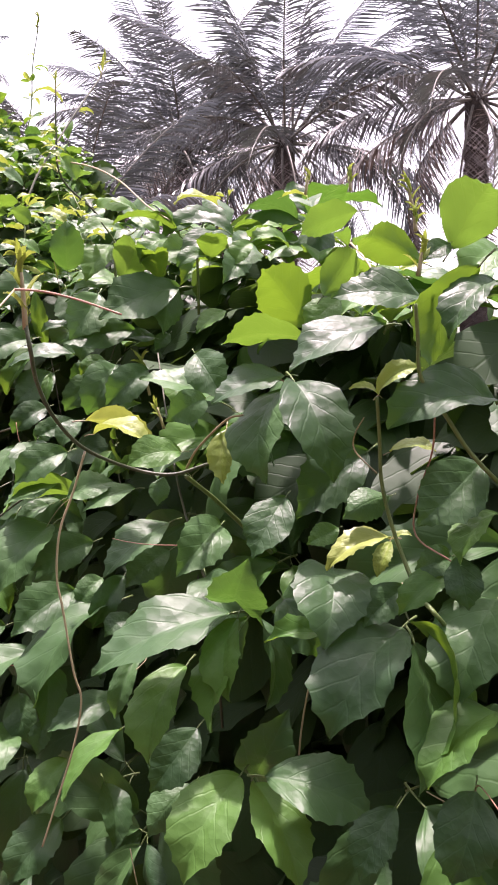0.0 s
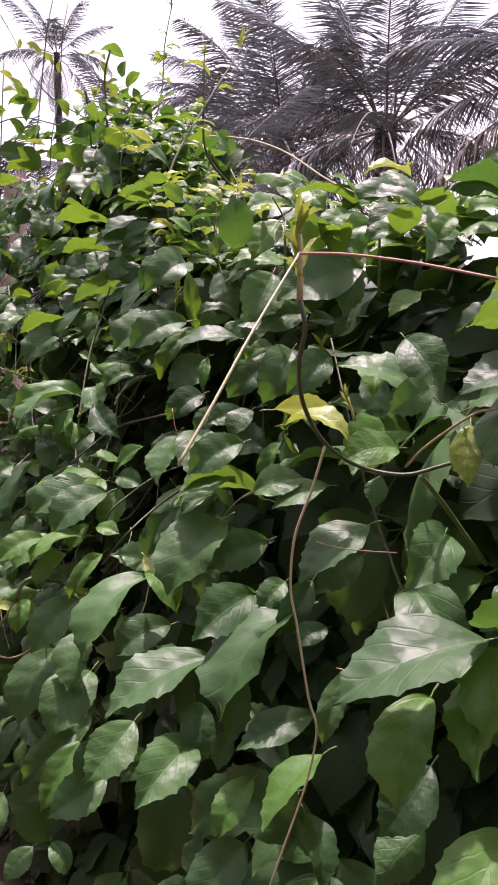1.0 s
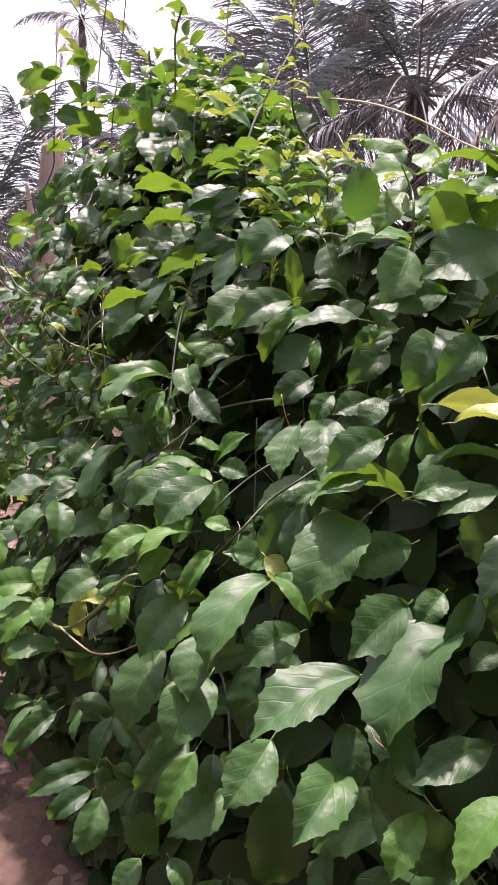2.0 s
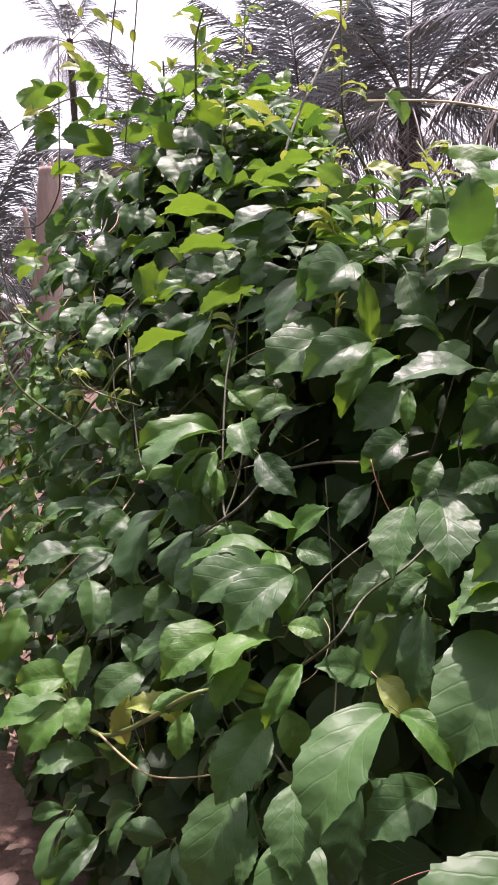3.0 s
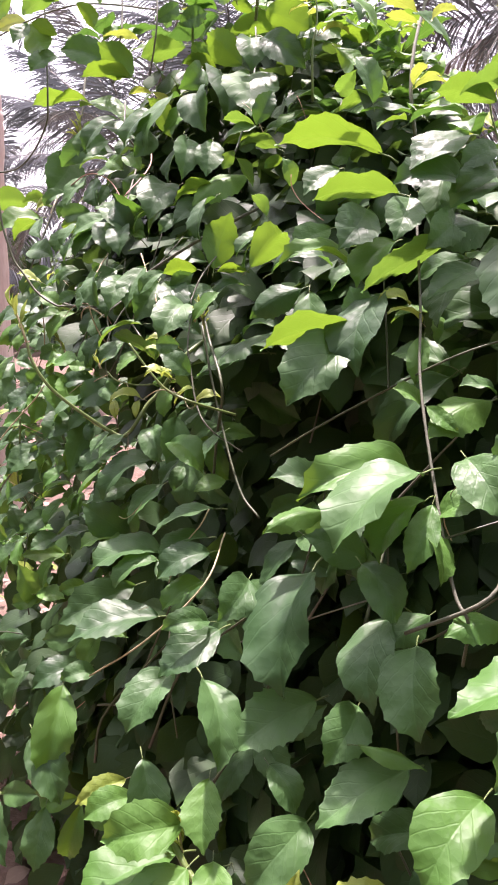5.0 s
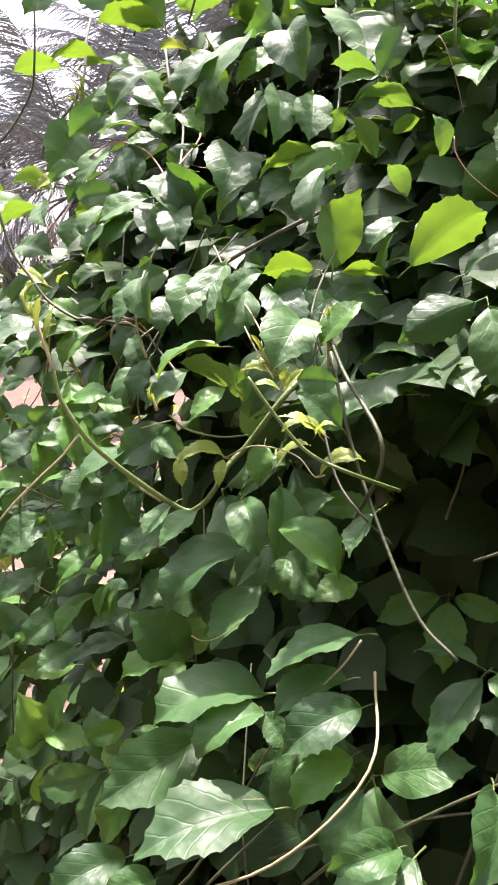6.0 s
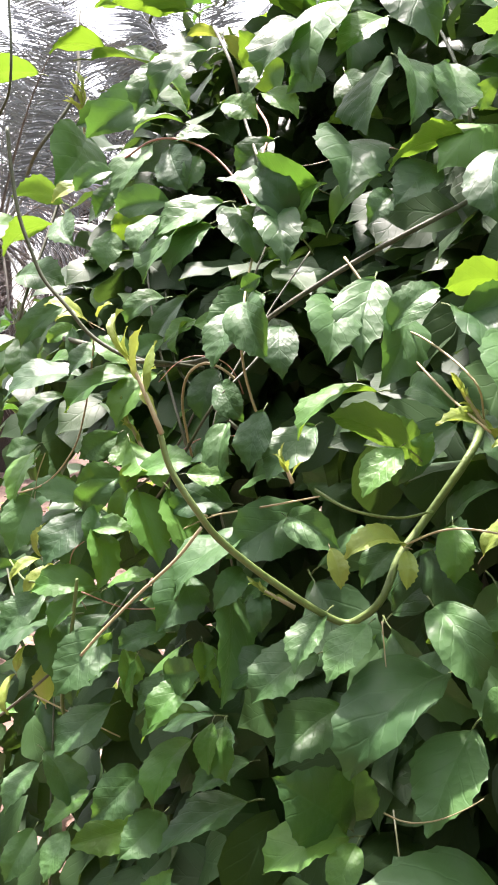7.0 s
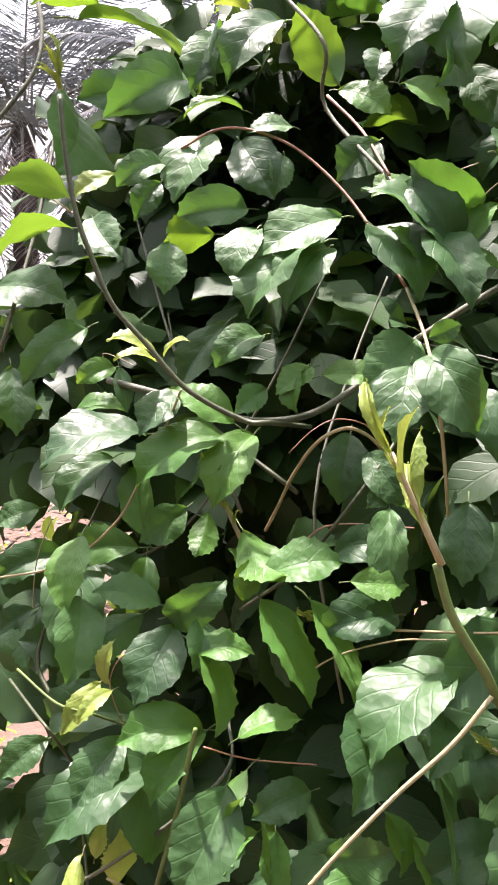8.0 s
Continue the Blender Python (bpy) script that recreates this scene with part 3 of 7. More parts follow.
leaf_between("old", 0, (-2.218, 0.842, 1.988), (-2.250, 0.797, 1.971), (0.34, -0.54, 0.77), 1.05)
leaf_between("old", 7, (-2.236, 0.813, 1.952), (-2.216, 0.835, 1.965), (0.76, -0.64, -0.13), 0.98)
leaf_between("mid", 0, (-2.238, 0.805, 1.950), (-2.250, 0.789, 1.921), (-0.91, 0.39, 0.16), 1.02)
leaf_between("old", 4, (-2.350, 0.816, 2.062), (-2.294, 0.787, 1.989), (0.15, -0.87, 0.47), 1.02)
leaf_between("old", 3, (-2.284, 0.794, 1.971), (-2.260, 0.761, 1.910), (0.75, -0.41, 0.51), 1.00)
leaf_between("old", 1, (-2.409, 0.813, 2.069), (-2.400, 0.734, 1.969), (-0.02, -0.79, 0.62), 1.05)
leaf_between("mid", 0, (-2.372, 0.824, 2.045), (-2.391, 0.767, 1.998), (0.46, -0.64, 0.61), 0.92)
leaf_between("old", 2, (-2.323, 0.767, 1.979), (-2.291, 0.732, 1.907), (0.87, -0.18, 0.47), 0.92)
leaf_between("mid", 7, (-2.256, 0.783, 1.890), (-2.308, 0.730, 1.867), (-0.41, 0.00, 0.91), 1.02)
leaf_between("old", 7, (-2.379, 0.759, 1.910), (-2.338, 0.693, 1.843), (0.58, -0.38, 0.72), 1.02)
leaf_between("old", 2, (-2.311, 0.735, 1.847), (-2.316, 0.700, 1.816), (0.67, -0.55, 0.50), 0.95)
leaf_between("old", 0, (-2.285, 0.769, 1.875), (-2.297, 0.718, 1.833), (0.52, -0.62, 0.59), 1.05)
leaf_between("old", 2, (-2.206, 0.738, 1.868), (-2.186, 0.694, 1.801), (-0.10, -0.85, 0.52), 0.95)
leaf_between("mid", 3, (-2.171, 0.706, 1.755), (-2.158, 0.734, 1.838), (-0.95, 0.31, 0.05), 1.01)
leaf_between("mid", 0, (-2.165, 0.668, 1.753), (-2.203, 0.631, 1.748), (-0.53, 0.46, 0.71), 1.05)
leaf_between("mid", 0, (-2.154, 0.699, 1.749), (-2.117, 0.733, 1.746), (-0.33, 0.42, 0.84), 0.98)
leaf_between("old", 2, (-2.123, 0.772, 1.806), (-2.137, 0.728, 1.772), (0.11, -0.62, 0.78), 1.05)
leaf_between("mid", 1, (-2.125, 0.734, 1.749), (-2.117, 0.749, 1.793), (-0.47, -0.80, 0.37), 0.95)
leaf_between("mid", 4, (-2.136, 0.788, 1.835), (-2.139, 0.762, 1.865), (-0.52, 0.67, 0.53), 0.94)
leaf_between("old", 6, (-2.271, 0.638, 1.761), (-2.254, 0.591, 1.698), (0.44, -0.66, 0.61), 1.05)
leaf_between("old", 2, (-2.241, 0.607, 1.716), (-2.214, 0.638, 1.749), (0.30, -0.81, 0.51), 1.05)
leaf_between("old", 7, (-2.154, 0.639, 1.703), (-2.130, 0.573, 1.654), (0.54, -0.37, 0.76), 0.99)
leaf_between("mid", 3, (-2.112, 0.622, 1.676), (-2.087, 0.653, 1.717), (-0.01, -0.80, 0.60), 0.96)
leaf_between("old", 7, (-2.036, 0.507, 1.654), (-2.011, 0.528, 1.652), (0.65, -0.76, 0.08), 1.06)
leaf_between("old", 0, (-2.193, 0.636, 1.725), (-2.162, 0.659, 1.747), (0.61, -0.80, -0.02), 1.04)
leaf_between("mid", 2, (-2.926, 0.857, 2.392), (-2.967, 0.777, 2.339), (-0.72, -0.09, 0.69), 1.00)
leaf_between("mid", 1, (-2.923, 0.866, 2.401), (-2.956, 0.806, 2.378), (-0.77, 0.20, 0.61), 0.96)
leaf_between("mid", 0, (-2.983, 0.795, 2.328), (-2.912, 0.792, 2.258), (-0.60, 0.51, -0.62), 1.03)
leaf_between("mid", 0, (-2.958, 0.786, 2.322), (-2.924, 0.830, 2.295), (-0.43, 0.68, 0.59), 1.01)
leaf_between("old", 3, (-2.972, 0.787, 2.321), (-2.962, 0.742, 2.274), (0.75, -0.39, 0.54), 0.93)
leaf_between("mid", 0, (-2.913, 0.902, 2.471), (-2.881, 0.935, 2.413), (-0.37, 0.88, 0.29), 1.05)
leaf_between("mid", 7, (-2.877, 0.943, 2.419), (-2.917, 0.879, 2.413), (-0.40, 0.17, 0.90), 0.98)
leaf_between("young", 0, (-2.923, 0.898, 2.507), (-2.950, 0.862, 2.524), (-0.41, 0.63, 0.66), 1.02)
leaf_between("young", 4, (-2.757, 0.970, 2.508), (-2.782, 0.942, 2.547), (-0.18, 0.85, 0.50), 1.02)
leaf_between("mid", 3, (-2.731, 0.909, 2.177), (-2.778, 0.857, 2.248), (-0.53, 0.81, 0.24), 1.00)
leaf_between("mid", 1, (-2.734, 0.905, 2.177), (-2.789, 0.818, 2.177), (-0.27, 0.17, 0.95), 1.05)
leaf_between("young", 0, (-2.730, 0.933, 2.253), (-2.773, 0.869, 2.262), (-0.20, 0.25, 0.95), 0.92)
leaf_between("old", 2, (-2.845, 0.933, 2.224), (-2.913, 0.838, 2.260), (0.83, -0.53, 0.17), 0.92)
leaf_between("old", 7, (-2.927, 0.833, 2.250), (-2.935, 0.767, 2.210), (0.64, -0.46, 0.62), 1.02)
leaf_between("mid", 7, (-2.868, 0.873, 2.145), (-2.910, 0.804, 2.136), (-0.25, 0.03, 0.97), 1.02)
leaf_between("mid", 2, (-2.898, 0.865, 2.140), (-2.783, 0.940, 2.062), (0.58, -0.04, 0.81), 0.95)
leaf_between("old", 0, (-2.867, 0.880, 2.094), (-2.786, 0.950, 2.051), (0.52, -0.08, 0.85), 1.05)
leaf_between("young", 2, (-2.705, 0.938, 2.140), (-2.730, 0.897, 2.135), (-0.47, 0.18, 0.86), 0.95)
leaf_between("young", 3, (-2.703, 0.942, 2.143), (-2.680, 0.968, 2.109), (-0.21, 0.84, 0.50), 1.01)
leaf_between("mid", 0, (-2.726, 0.930, 2.220), (-2.677, 1.011, 2.237), (-0.65, 0.24, 0.72), 1.05)
leaf_between("mid", 0, (-2.657, 1.073, 2.190), (-2.647, 1.016, 2.243), (-0.88, 0.24, 0.41), 0.98)
leaf_between("mid", 2, (-2.634, 1.066, 2.194), (-2.674, 1.005, 2.203), (-0.36, 0.36, 0.86), 1.05)
leaf_between("mid", 1, (-2.626, 1.101, 2.270), (-2.559, 1.201, 2.253), (-0.41, 0.41, 0.81), 0.95)
leaf_between("mid", 4, (-2.655, 1.177, 2.402), (-2.604, 1.082, 2.352), (-0.90, -0.40, -0.16), 0.94)
leaf_between("mid", 6, (-2.607, 1.171, 2.398), (-2.562, 1.223, 2.338), (-0.60, 0.77, 0.23), 1.05)
leaf_between("old", 2, (-2.632, 1.133, 2.259), (-2.530, 1.178, 2.172), (0.68, -0.15, 0.72), 1.05)
leaf_between("old", 7, (-2.637, 1.116, 2.250), (-2.582, 1.102, 2.173), (0.81, -0.00, 0.58), 0.99)
leaf_between("old", 3, (-2.564, 1.225, 2.347), (-2.617, 1.136, 2.343), (0.56, -0.37, 0.74), 0.96)
leaf_between("mid", 7, (-2.635, 1.168, 2.533), (-2.679, 1.108, 2.559), (-0.13, 0.47, 0.87), 1.06)
leaf_between("mid", 0, (-2.632, 1.170, 2.525), (-2.632, 1.156, 2.474), (-0.93, -0.34, 0.09), 1.04)
leaf_between("mid", 2, (-2.618, 1.167, 2.440), (-2.601, 1.208, 2.486), (-0.86, -0.18, 0.47), 0.98)
leaf_between("mid", 0, (-2.608, 1.182, 2.440), (-2.593, 1.192, 2.398), (-0.60, 0.80, -0.01), 0.99)
leaf_between("mid", 7, (-2.616, 1.170, 2.440), (-2.616, 1.156, 2.398), (-0.99, -0.14, 0.06), 0.98)
leaf_between("mid", 2, (-2.503, 1.298, 2.279), (-2.558, 1.221, 2.313), (-0.27, 0.55, 0.79), 0.97)
leaf_between("young", 6, (-2.663, 1.054, 2.304), (-2.689, 1.019, 2.321), (-0.43, 0.63, 0.64), 0.93)
leaf_between("young", 2, (-2.670, 1.074, 2.406), (-2.683, 1.066, 2.445), (-0.53, 0.85, 0.00), 0.94)
leaf_between("young", 2, (-2.671, 1.075, 2.410), (-2.664, 1.095, 2.440), (-0.93, -0.17, 0.32), 0.99)
leaf_between("young", 7, (-2.686, 1.048, 2.398), (-2.708, 1.021, 2.428), (-0.02, 0.77, 0.64), 0.97)
leaf_between("mid", 0, (-2.605, 1.149, 2.313), (-2.632, 1.111, 2.333), (-0.32, 0.63, 0.71), 0.99)
leaf_between("old", 4, (-2.682, 1.103, 2.176), (-2.559, 1.026, 2.065), (0.61, -0.15, 0.78), 1.02)
leaf_between("mid", 7, (-2.878, 0.922, 2.357), (-2.864, 0.966, 2.427), (-0.72, -0.52, 0.47), 1.00)
leaf_between("mid", 7, (-2.706, 0.999, 2.347), (-2.737, 0.968, 2.398), (-0.16, 0.88, 0.45), 1.01)
leaf_between("old", 2, (-2.718, 0.966, 2.296), (-2.695, 1.012, 2.330), (0.93, -0.33, -0.18), 0.99)
leaf_between("old", 0, (-2.689, 1.009, 2.287), (-2.660, 1.062, 2.313), (0.88, -0.48, -0.00), 1.03)
leaf_between("mid", 2, (-2.908, 0.877, 2.366), (-2.881, 0.903, 2.313), (-0.42, 0.88, 0.21), 1.05)
leaf_between("old", 2, (-2.541, 1.220, 2.220), (-2.507, 1.280, 2.245), (0.77, -0.56, 0.31), 0.95)
leaf_between("mid", 2, (-2.507, 1.249, 2.143), (-2.545, 1.182, 2.118), (-0.49, -0.05, 0.87), 0.97)
leaf_between("mid", 7, (-2.562, 1.132, 2.041), (-2.606, 1.058, 2.024), (-0.48, 0.08, 0.87), 0.97)
leaf_between("old", 3, (-2.491, 0.697, 1.859), (-2.538, 0.645, 1.825), (0.30, -0.70, 0.65), 0.96)
leaf_between("old", 7, (-2.505, 0.692, 1.839), (-2.536, 0.627, 1.778), (-0.16, -0.63, 0.76), 0.99)
leaf_between("old", 1, (-2.554, 0.669, 1.850), (-2.555, 0.632, 1.805), (0.14, -0.78, 0.61), 0.93)
leaf_between("old", 7, (-2.456, 0.677, 1.847), (-2.412, 0.654, 1.789), (0.49, -0.63, 0.61), 1.00)
leaf_between("old", 4, (-2.397, 0.696, 1.825), (-2.435, 0.682, 1.874), (0.68, -0.64, 0.35), 1.03)
leaf_between("mid", 0, (-2.404, 0.677, 1.811), (-2.438, 0.663, 1.842), (0.68, -0.54, 0.49), 0.95)
leaf_between("mid", 2, (-2.390, 0.693, 1.820), (-2.369, 0.710, 1.860), (-0.26, -0.84, 0.48), 0.97)
leaf_between("mid", 2, (-2.392, 0.693, 1.822), (-2.365, 0.700, 1.812), (0.40, -0.63, 0.66), 1.04)
leaf_between("old", 4, (-2.384, 0.720, 1.859), (-2.428, 0.682, 1.892), (0.46, -0.83, -0.33), 0.95)
leaf_between("old", 0, (-2.641, 0.738, 1.950), (-2.645, 0.686, 1.883), (0.20, -0.78, 0.60), 1.04)
leaf_between("old", 4, (-2.665, 0.699, 1.919), (-2.692, 0.667, 1.896), (0.48, -0.74, 0.47), 1.03)
leaf_between("old", 3, (-2.606, 0.735, 1.940), (-2.562, 0.716, 1.883), (0.21, -0.87, 0.45), 0.94)
leaf_between("old", 4, (-2.585, 0.712, 1.875), (-2.634, 0.679, 1.867), (0.50, -0.82, 0.26), 1.01)
leaf_between("old", 6, (-2.725, 0.670, 1.872), (-2.672, 0.642, 1.830), (0.04, -0.80, 0.59), 0.93)
leaf_between("old", 7, (-2.644, 0.775, 2.044), (-2.654, 0.730, 1.990), (0.42, -0.74, 0.52), 0.97)
leaf_between("old", 7, (-2.647, 0.771, 2.056), (-2.630, 0.736, 1.994), (-0.44, -0.83, 0.34), 0.99)
leaf_between("old", 2, (-2.587, 0.783, 2.055), (-2.611, 0.724, 1.989), (0.31, -0.76, 0.57), 0.95)
leaf_between("mid", 2, (-2.579, 0.904, 2.031), (-2.612, 0.872, 2.105), (-0.34, 0.91, 0.24), 1.04)
leaf_between("mid", 0, (-2.500, 0.710, 1.963), (-2.457, 0.715, 1.939), (0.40, -0.75, 0.53), 1.05)
leaf_between("old", 7, (-2.432, 0.777, 2.042), (-2.456, 0.723, 1.982), (0.11, -0.75, 0.65), 1.02)
leaf_between("old", 2, (-2.477, 0.748, 1.999), (-2.471, 0.718, 1.963), (0.38, -0.68, 0.62), 0.95)
leaf_between("mid", 7, (-2.764, 0.689, 1.867), (-2.825, 0.652, 1.834), (-0.46, -0.03, 0.89), 1.00)
leaf_between("mid", 7, (-2.799, 0.727, 1.904), (-2.863, 0.694, 1.916), (-0.18, 0.62, 0.77), 0.98)
leaf_between("young", 3, (-2.724, 0.705, 1.916), (-2.750, 0.673, 1.892), (0.29, -0.71, 0.64), 0.96)
leaf_between("old", 0, (-2.418, 0.670, 1.760), (-2.438, 0.610, 1.724), (0.69, -0.53, 0.49), 0.93)
leaf_between("old", 0, (-2.407, 0.622, 1.742), (-2.403, 0.581, 1.692), (0.17, -0.76, 0.63), 1.01)
leaf_between("old", 4, (-2.392, 0.617, 1.750), (-2.353, 0.595, 1.699), (0.00, -0.92, 0.40), 0.99)
leaf_between("mid", 0, (-2.497, 0.658, 1.738), (-2.515, 0.630, 1.717), (0.27, -0.69, 0.67), 1.02)
leaf_between("mid", 2, (-2.502, 0.653, 1.736), (-2.496, 0.629, 1.704), (-0.45, -0.76, 0.47), 1.06)
leaf_between("mid", 3, (-2.480, 0.636, 1.732), (-2.442, 0.655, 1.730), (0.35, -0.63, 0.70), 0.93)
leaf_between("old", 3, (-2.596, 0.618, 1.719), (-2.610, 0.581, 1.685), (0.18, -0.70, 0.69), 1.01)
leaf_between("mid", 0, (-2.546, 0.618, 1.694), (-2.591, 0.597, 1.720), (0.60, -0.54, 0.60), 0.96)
leaf_between("old", 6, (-2.531, 0.642, 1.720), (-2.540, 0.607, 1.702), (0.78, -0.44, 0.45), 0.98)
leaf_between("mid", 7, (-2.557, 0.628, 1.681), (-2.604, 0.572, 1.647), (0.04, -0.55, 0.84), 0.96)
leaf_between("mid", 2, (-2.542, 0.642, 1.683), (-2.549, 0.592, 1.631), (0.29, -0.71, 0.65), 0.95)
leaf_between("mid", 6, (-2.577, 0.629, 1.619), (-2.569, 0.594, 1.590), (-0.50, 0.49, -0.71), 0.93)
leaf_between("mid", 0, (-2.495, 0.564, 1.589), (-2.443, 0.594, 1.600), (0.13, -0.51, 0.85), 1.02)
leaf_between("old", 1, (-2.357, 0.579, 1.546), (-2.389, 0.513, 1.500), (-0.15, -0.51, 0.85), 0.97)
leaf_between("old", 2, (-2.660, 0.610, 1.660), (-2.678, 0.565, 1.620), (0.18, -0.69, 0.71), 0.97)
leaf_between("old", 2, (-2.501, 0.693, 1.834), (-2.509, 0.635, 1.782), (0.29, -0.66, 0.69), 0.99)
leaf_between("old", 2, (-2.417, 0.689, 1.838), (-2.374, 0.652, 1.782), (0.45, -0.56, 0.70), 0.95)
leaf_between("mid", 2, (-2.358, 0.703, 1.820), (-2.327, 0.740, 1.864), (0.01, -0.77, 0.63), 0.97)
leaf_between("mid", 7, (-2.452, 0.720, 1.964), (-2.415, 0.727, 1.934), (0.57, -0.61, 0.55), 0.98)
leaf_between("old", 7, (-2.423, 0.765, 1.999), (-2.421, 0.720, 1.958), (0.92, -0.24, 0.31), 0.98)
leaf_between("old", 2, (-2.301, 0.619, 1.743), (-2.272, 0.570, 1.694), (0.61, -0.36, 0.71), 1.04)
leaf_between("old", 1, (-2.363, 0.627, 1.726), (-2.341, 0.601, 1.681), (0.50, -0.62, 0.60), 0.93)
leaf_between("old", 0, (-1.678, 0.725, 1.741), (-1.695, 0.657, 1.708), (0.40, -0.48, 0.78), 0.93)
leaf_between("mid", 6, (-1.697, 0.698, 1.770), (-1.751, 0.612, 1.719), (-0.68, -0.00, 0.73), 1.04)
leaf_between("old", 4, (-1.680, 0.756, 1.851), (-1.695, 0.703, 1.825), (0.64, -0.47, 0.60), 0.96)
leaf_between("old", 2, (-1.283, 0.415, 1.249), (-1.266, 0.335, 1.189), (0.69, -0.32, 0.64), 1.00)
leaf_between("old", 1, (-1.159, 0.381, 1.188), (-1.127, 0.306, 1.124), (0.69, -0.28, 0.67), 0.96)
leaf_between("old", 0, (-0.986, 0.361, 1.189), (-0.969, 0.292, 1.141), (0.69, -0.28, 0.67), 1.03)
leaf_between("old", 0, (-1.109, 0.376, 1.057), (-1.103, 0.293, 1.029), (0.74, -0.17, 0.65), 1.01)
leaf_between("old", 3, (-1.717, 0.751, 1.893), (-1.737, 0.675, 1.853), (0.34, -0.50, 0.80), 1.00)
leaf_between("old", 2, (-1.682, 0.759, 1.873), (-1.695, 0.708, 1.847), (0.71, -0.46, 0.54), 0.97)
leaf_between("old", 7, (-1.703, 0.734, 1.837), (-1.754, 0.666, 1.836), (0.52, -0.39, 0.76), 0.99)
leaf_between("old", 7, (-1.709, 0.722, 1.799), (-1.707, 0.666, 1.764), (0.85, -0.26, 0.45), 0.93)
leaf_between("old", 0, (-1.811, 0.680, 1.816), (-1.794, 0.615, 1.768), (0.81, -0.19, 0.55), 1.05)
leaf_between("old", 0, (-1.750, 0.686, 1.824), (-1.728, 0.637, 1.774), (0.65, -0.37, 0.67), 0.96)
leaf_between("old", 3, (-1.867, 0.671, 1.796), (-1.881, 0.616, 1.769), (0.69, -0.45, 0.56), 0.95)
leaf_between("mid", 0, (-1.686, 0.759, 1.925), (-1.729, 0.707, 1.937), (-0.31, 0.44, 0.84), 1.00)
leaf_between("mid", 2, (-1.948, 0.762, 2.041), (-1.905, 0.750, 2.009), (-0.07, 0.90, -0.42), 0.99)
leaf_between("mid", 2, (-1.926, 0.745, 1.977), (-1.887, 0.738, 1.997), (0.18, -0.75, -0.63), 0.95)
leaf_between("old", 1, (-2.397, 0.710, 1.812), (-2.455, 0.654, 1.869), (0.78, -0.20, 0.59), 0.94)
leaf_between("mid", 7, (-2.632, 0.733, 1.858), (-2.646, 0.678, 1.853), (-0.97, 0.25, 0.05), 0.93)
leaf_between("young", 0, (-1.913, 0.888, 2.096), (-1.961, 0.833, 2.127), (-0.05, 0.51, 0.86), 0.93)
leaf_between("young", 6, (-1.868, 0.835, 2.064), (-1.896, 0.802, 2.075), (-0.09, 0.38, 0.92), 1.04)
leaf_between("young", 4, (-1.810, 0.794, 2.046), (-1.792, 0.820, 2.057), (-0.60, 0.08, 0.80), 0.96)
leaf_between("mid", 3, (-1.657, 0.785, 1.966), (-1.686, 0.746, 1.964), (-0.50, 0.34, 0.80), 1.00)
leaf_between("mid", 7, (-1.549, 0.758, 1.908), (-1.576, 0.729, 1.934), (-0.60, 0.77, 0.20), 1.02)
leaf_between("mid", 7, (-1.660, 0.762, 1.938), (-1.697, 0.712, 1.929), (-0.46, 0.19, 0.87), 1.01)
leaf_between("young", 2, (-1.546, 0.735, 1.838), (-1.574, 0.706, 1.864), (0.01, 0.66, 0.75), 1.05)
leaf_between("young", 2, (-1.541, 0.728, 1.834), (-1.562, 0.701, 1.838), (-0.31, 0.38, 0.87), 1.05)
leaf_between("old", 2, (-1.865, 0.747, 1.954), (-1.886, 0.735, 2.010), (0.91, -0.30, 0.28), 0.96)
leaf_between("mid", 2, (-3.516, 0.990, 2.563), (-3.495, 0.909, 2.494), (-0.98, -0.15, -0.13), 1.00)
leaf_between("mid", 1, (-2.282, 0.916, 2.198), (-2.231, 0.983, 2.158), (-0.62, 0.69, 0.37), 0.96)
leaf_between("mid", 0, (-2.372, 0.933, 2.129), (-2.365, 0.853, 2.170), (-0.89, 0.14, 0.43), 1.03)
leaf_between("mid", 0, (-3.238, 1.016, 2.234), (-3.292, 0.931, 2.217), (-0.42, 0.09, 0.90), 1.01)
leaf_between("old", 0, (-2.879, 0.833, 2.022), (-2.828, 0.736, 1.933), (0.92, 0.12, 0.38), 1.05)
leaf_between("mid", 7, (-3.240, 0.872, 1.958), (-3.298, 0.782, 1.954), (-0.75, 0.47, 0.48), 0.98)
leaf_between("old", 4, (-2.493, 0.924, 2.147), (-2.482, 0.862, 2.101), (0.98, 0.04, 0.19), 1.02)
leaf_between("old", 3, (-2.325, 0.624, 1.638), (-2.336, 0.573, 1.597), (0.26, -0.64, 0.73), 1.05)
leaf_between("mid", 2, (-2.259, 0.620, 1.669), (-2.291, 0.560, 1.635), (-0.21, -0.40, 0.89), 1.04)
leaf_between("old", 4, (-2.322, 0.579, 1.566), (-2.273, 0.581, 1.546), (0.19, -0.89, 0.41), 0.96)
leaf_between("old", 6, (-2.272, 0.563, 1.498), (-2.271, 0.520, 1.463), (0.01, -0.63, 0.77), 0.96)
leaf_between("old", 7, (-2.291, 0.577, 1.455), (-2.315, 0.522, 1.426), (0.19, -0.51, 0.84), 1.00)
leaf_between("mid", 7, (-2.394, 0.546, 1.452), (-2.376, 0.525, 1.425), (0.76, -0.16, 0.63), 1.01)
leaf_between("old", 6, (-2.427, 0.557, 1.413), (-2.441, 0.509, 1.385), (0.16, -0.53, 0.83), 0.93)
leaf_between("old", 2, (-2.563, 0.528, 1.447), (-2.602, 0.456, 1.414), (0.22, -0.51, 0.83), 0.99)
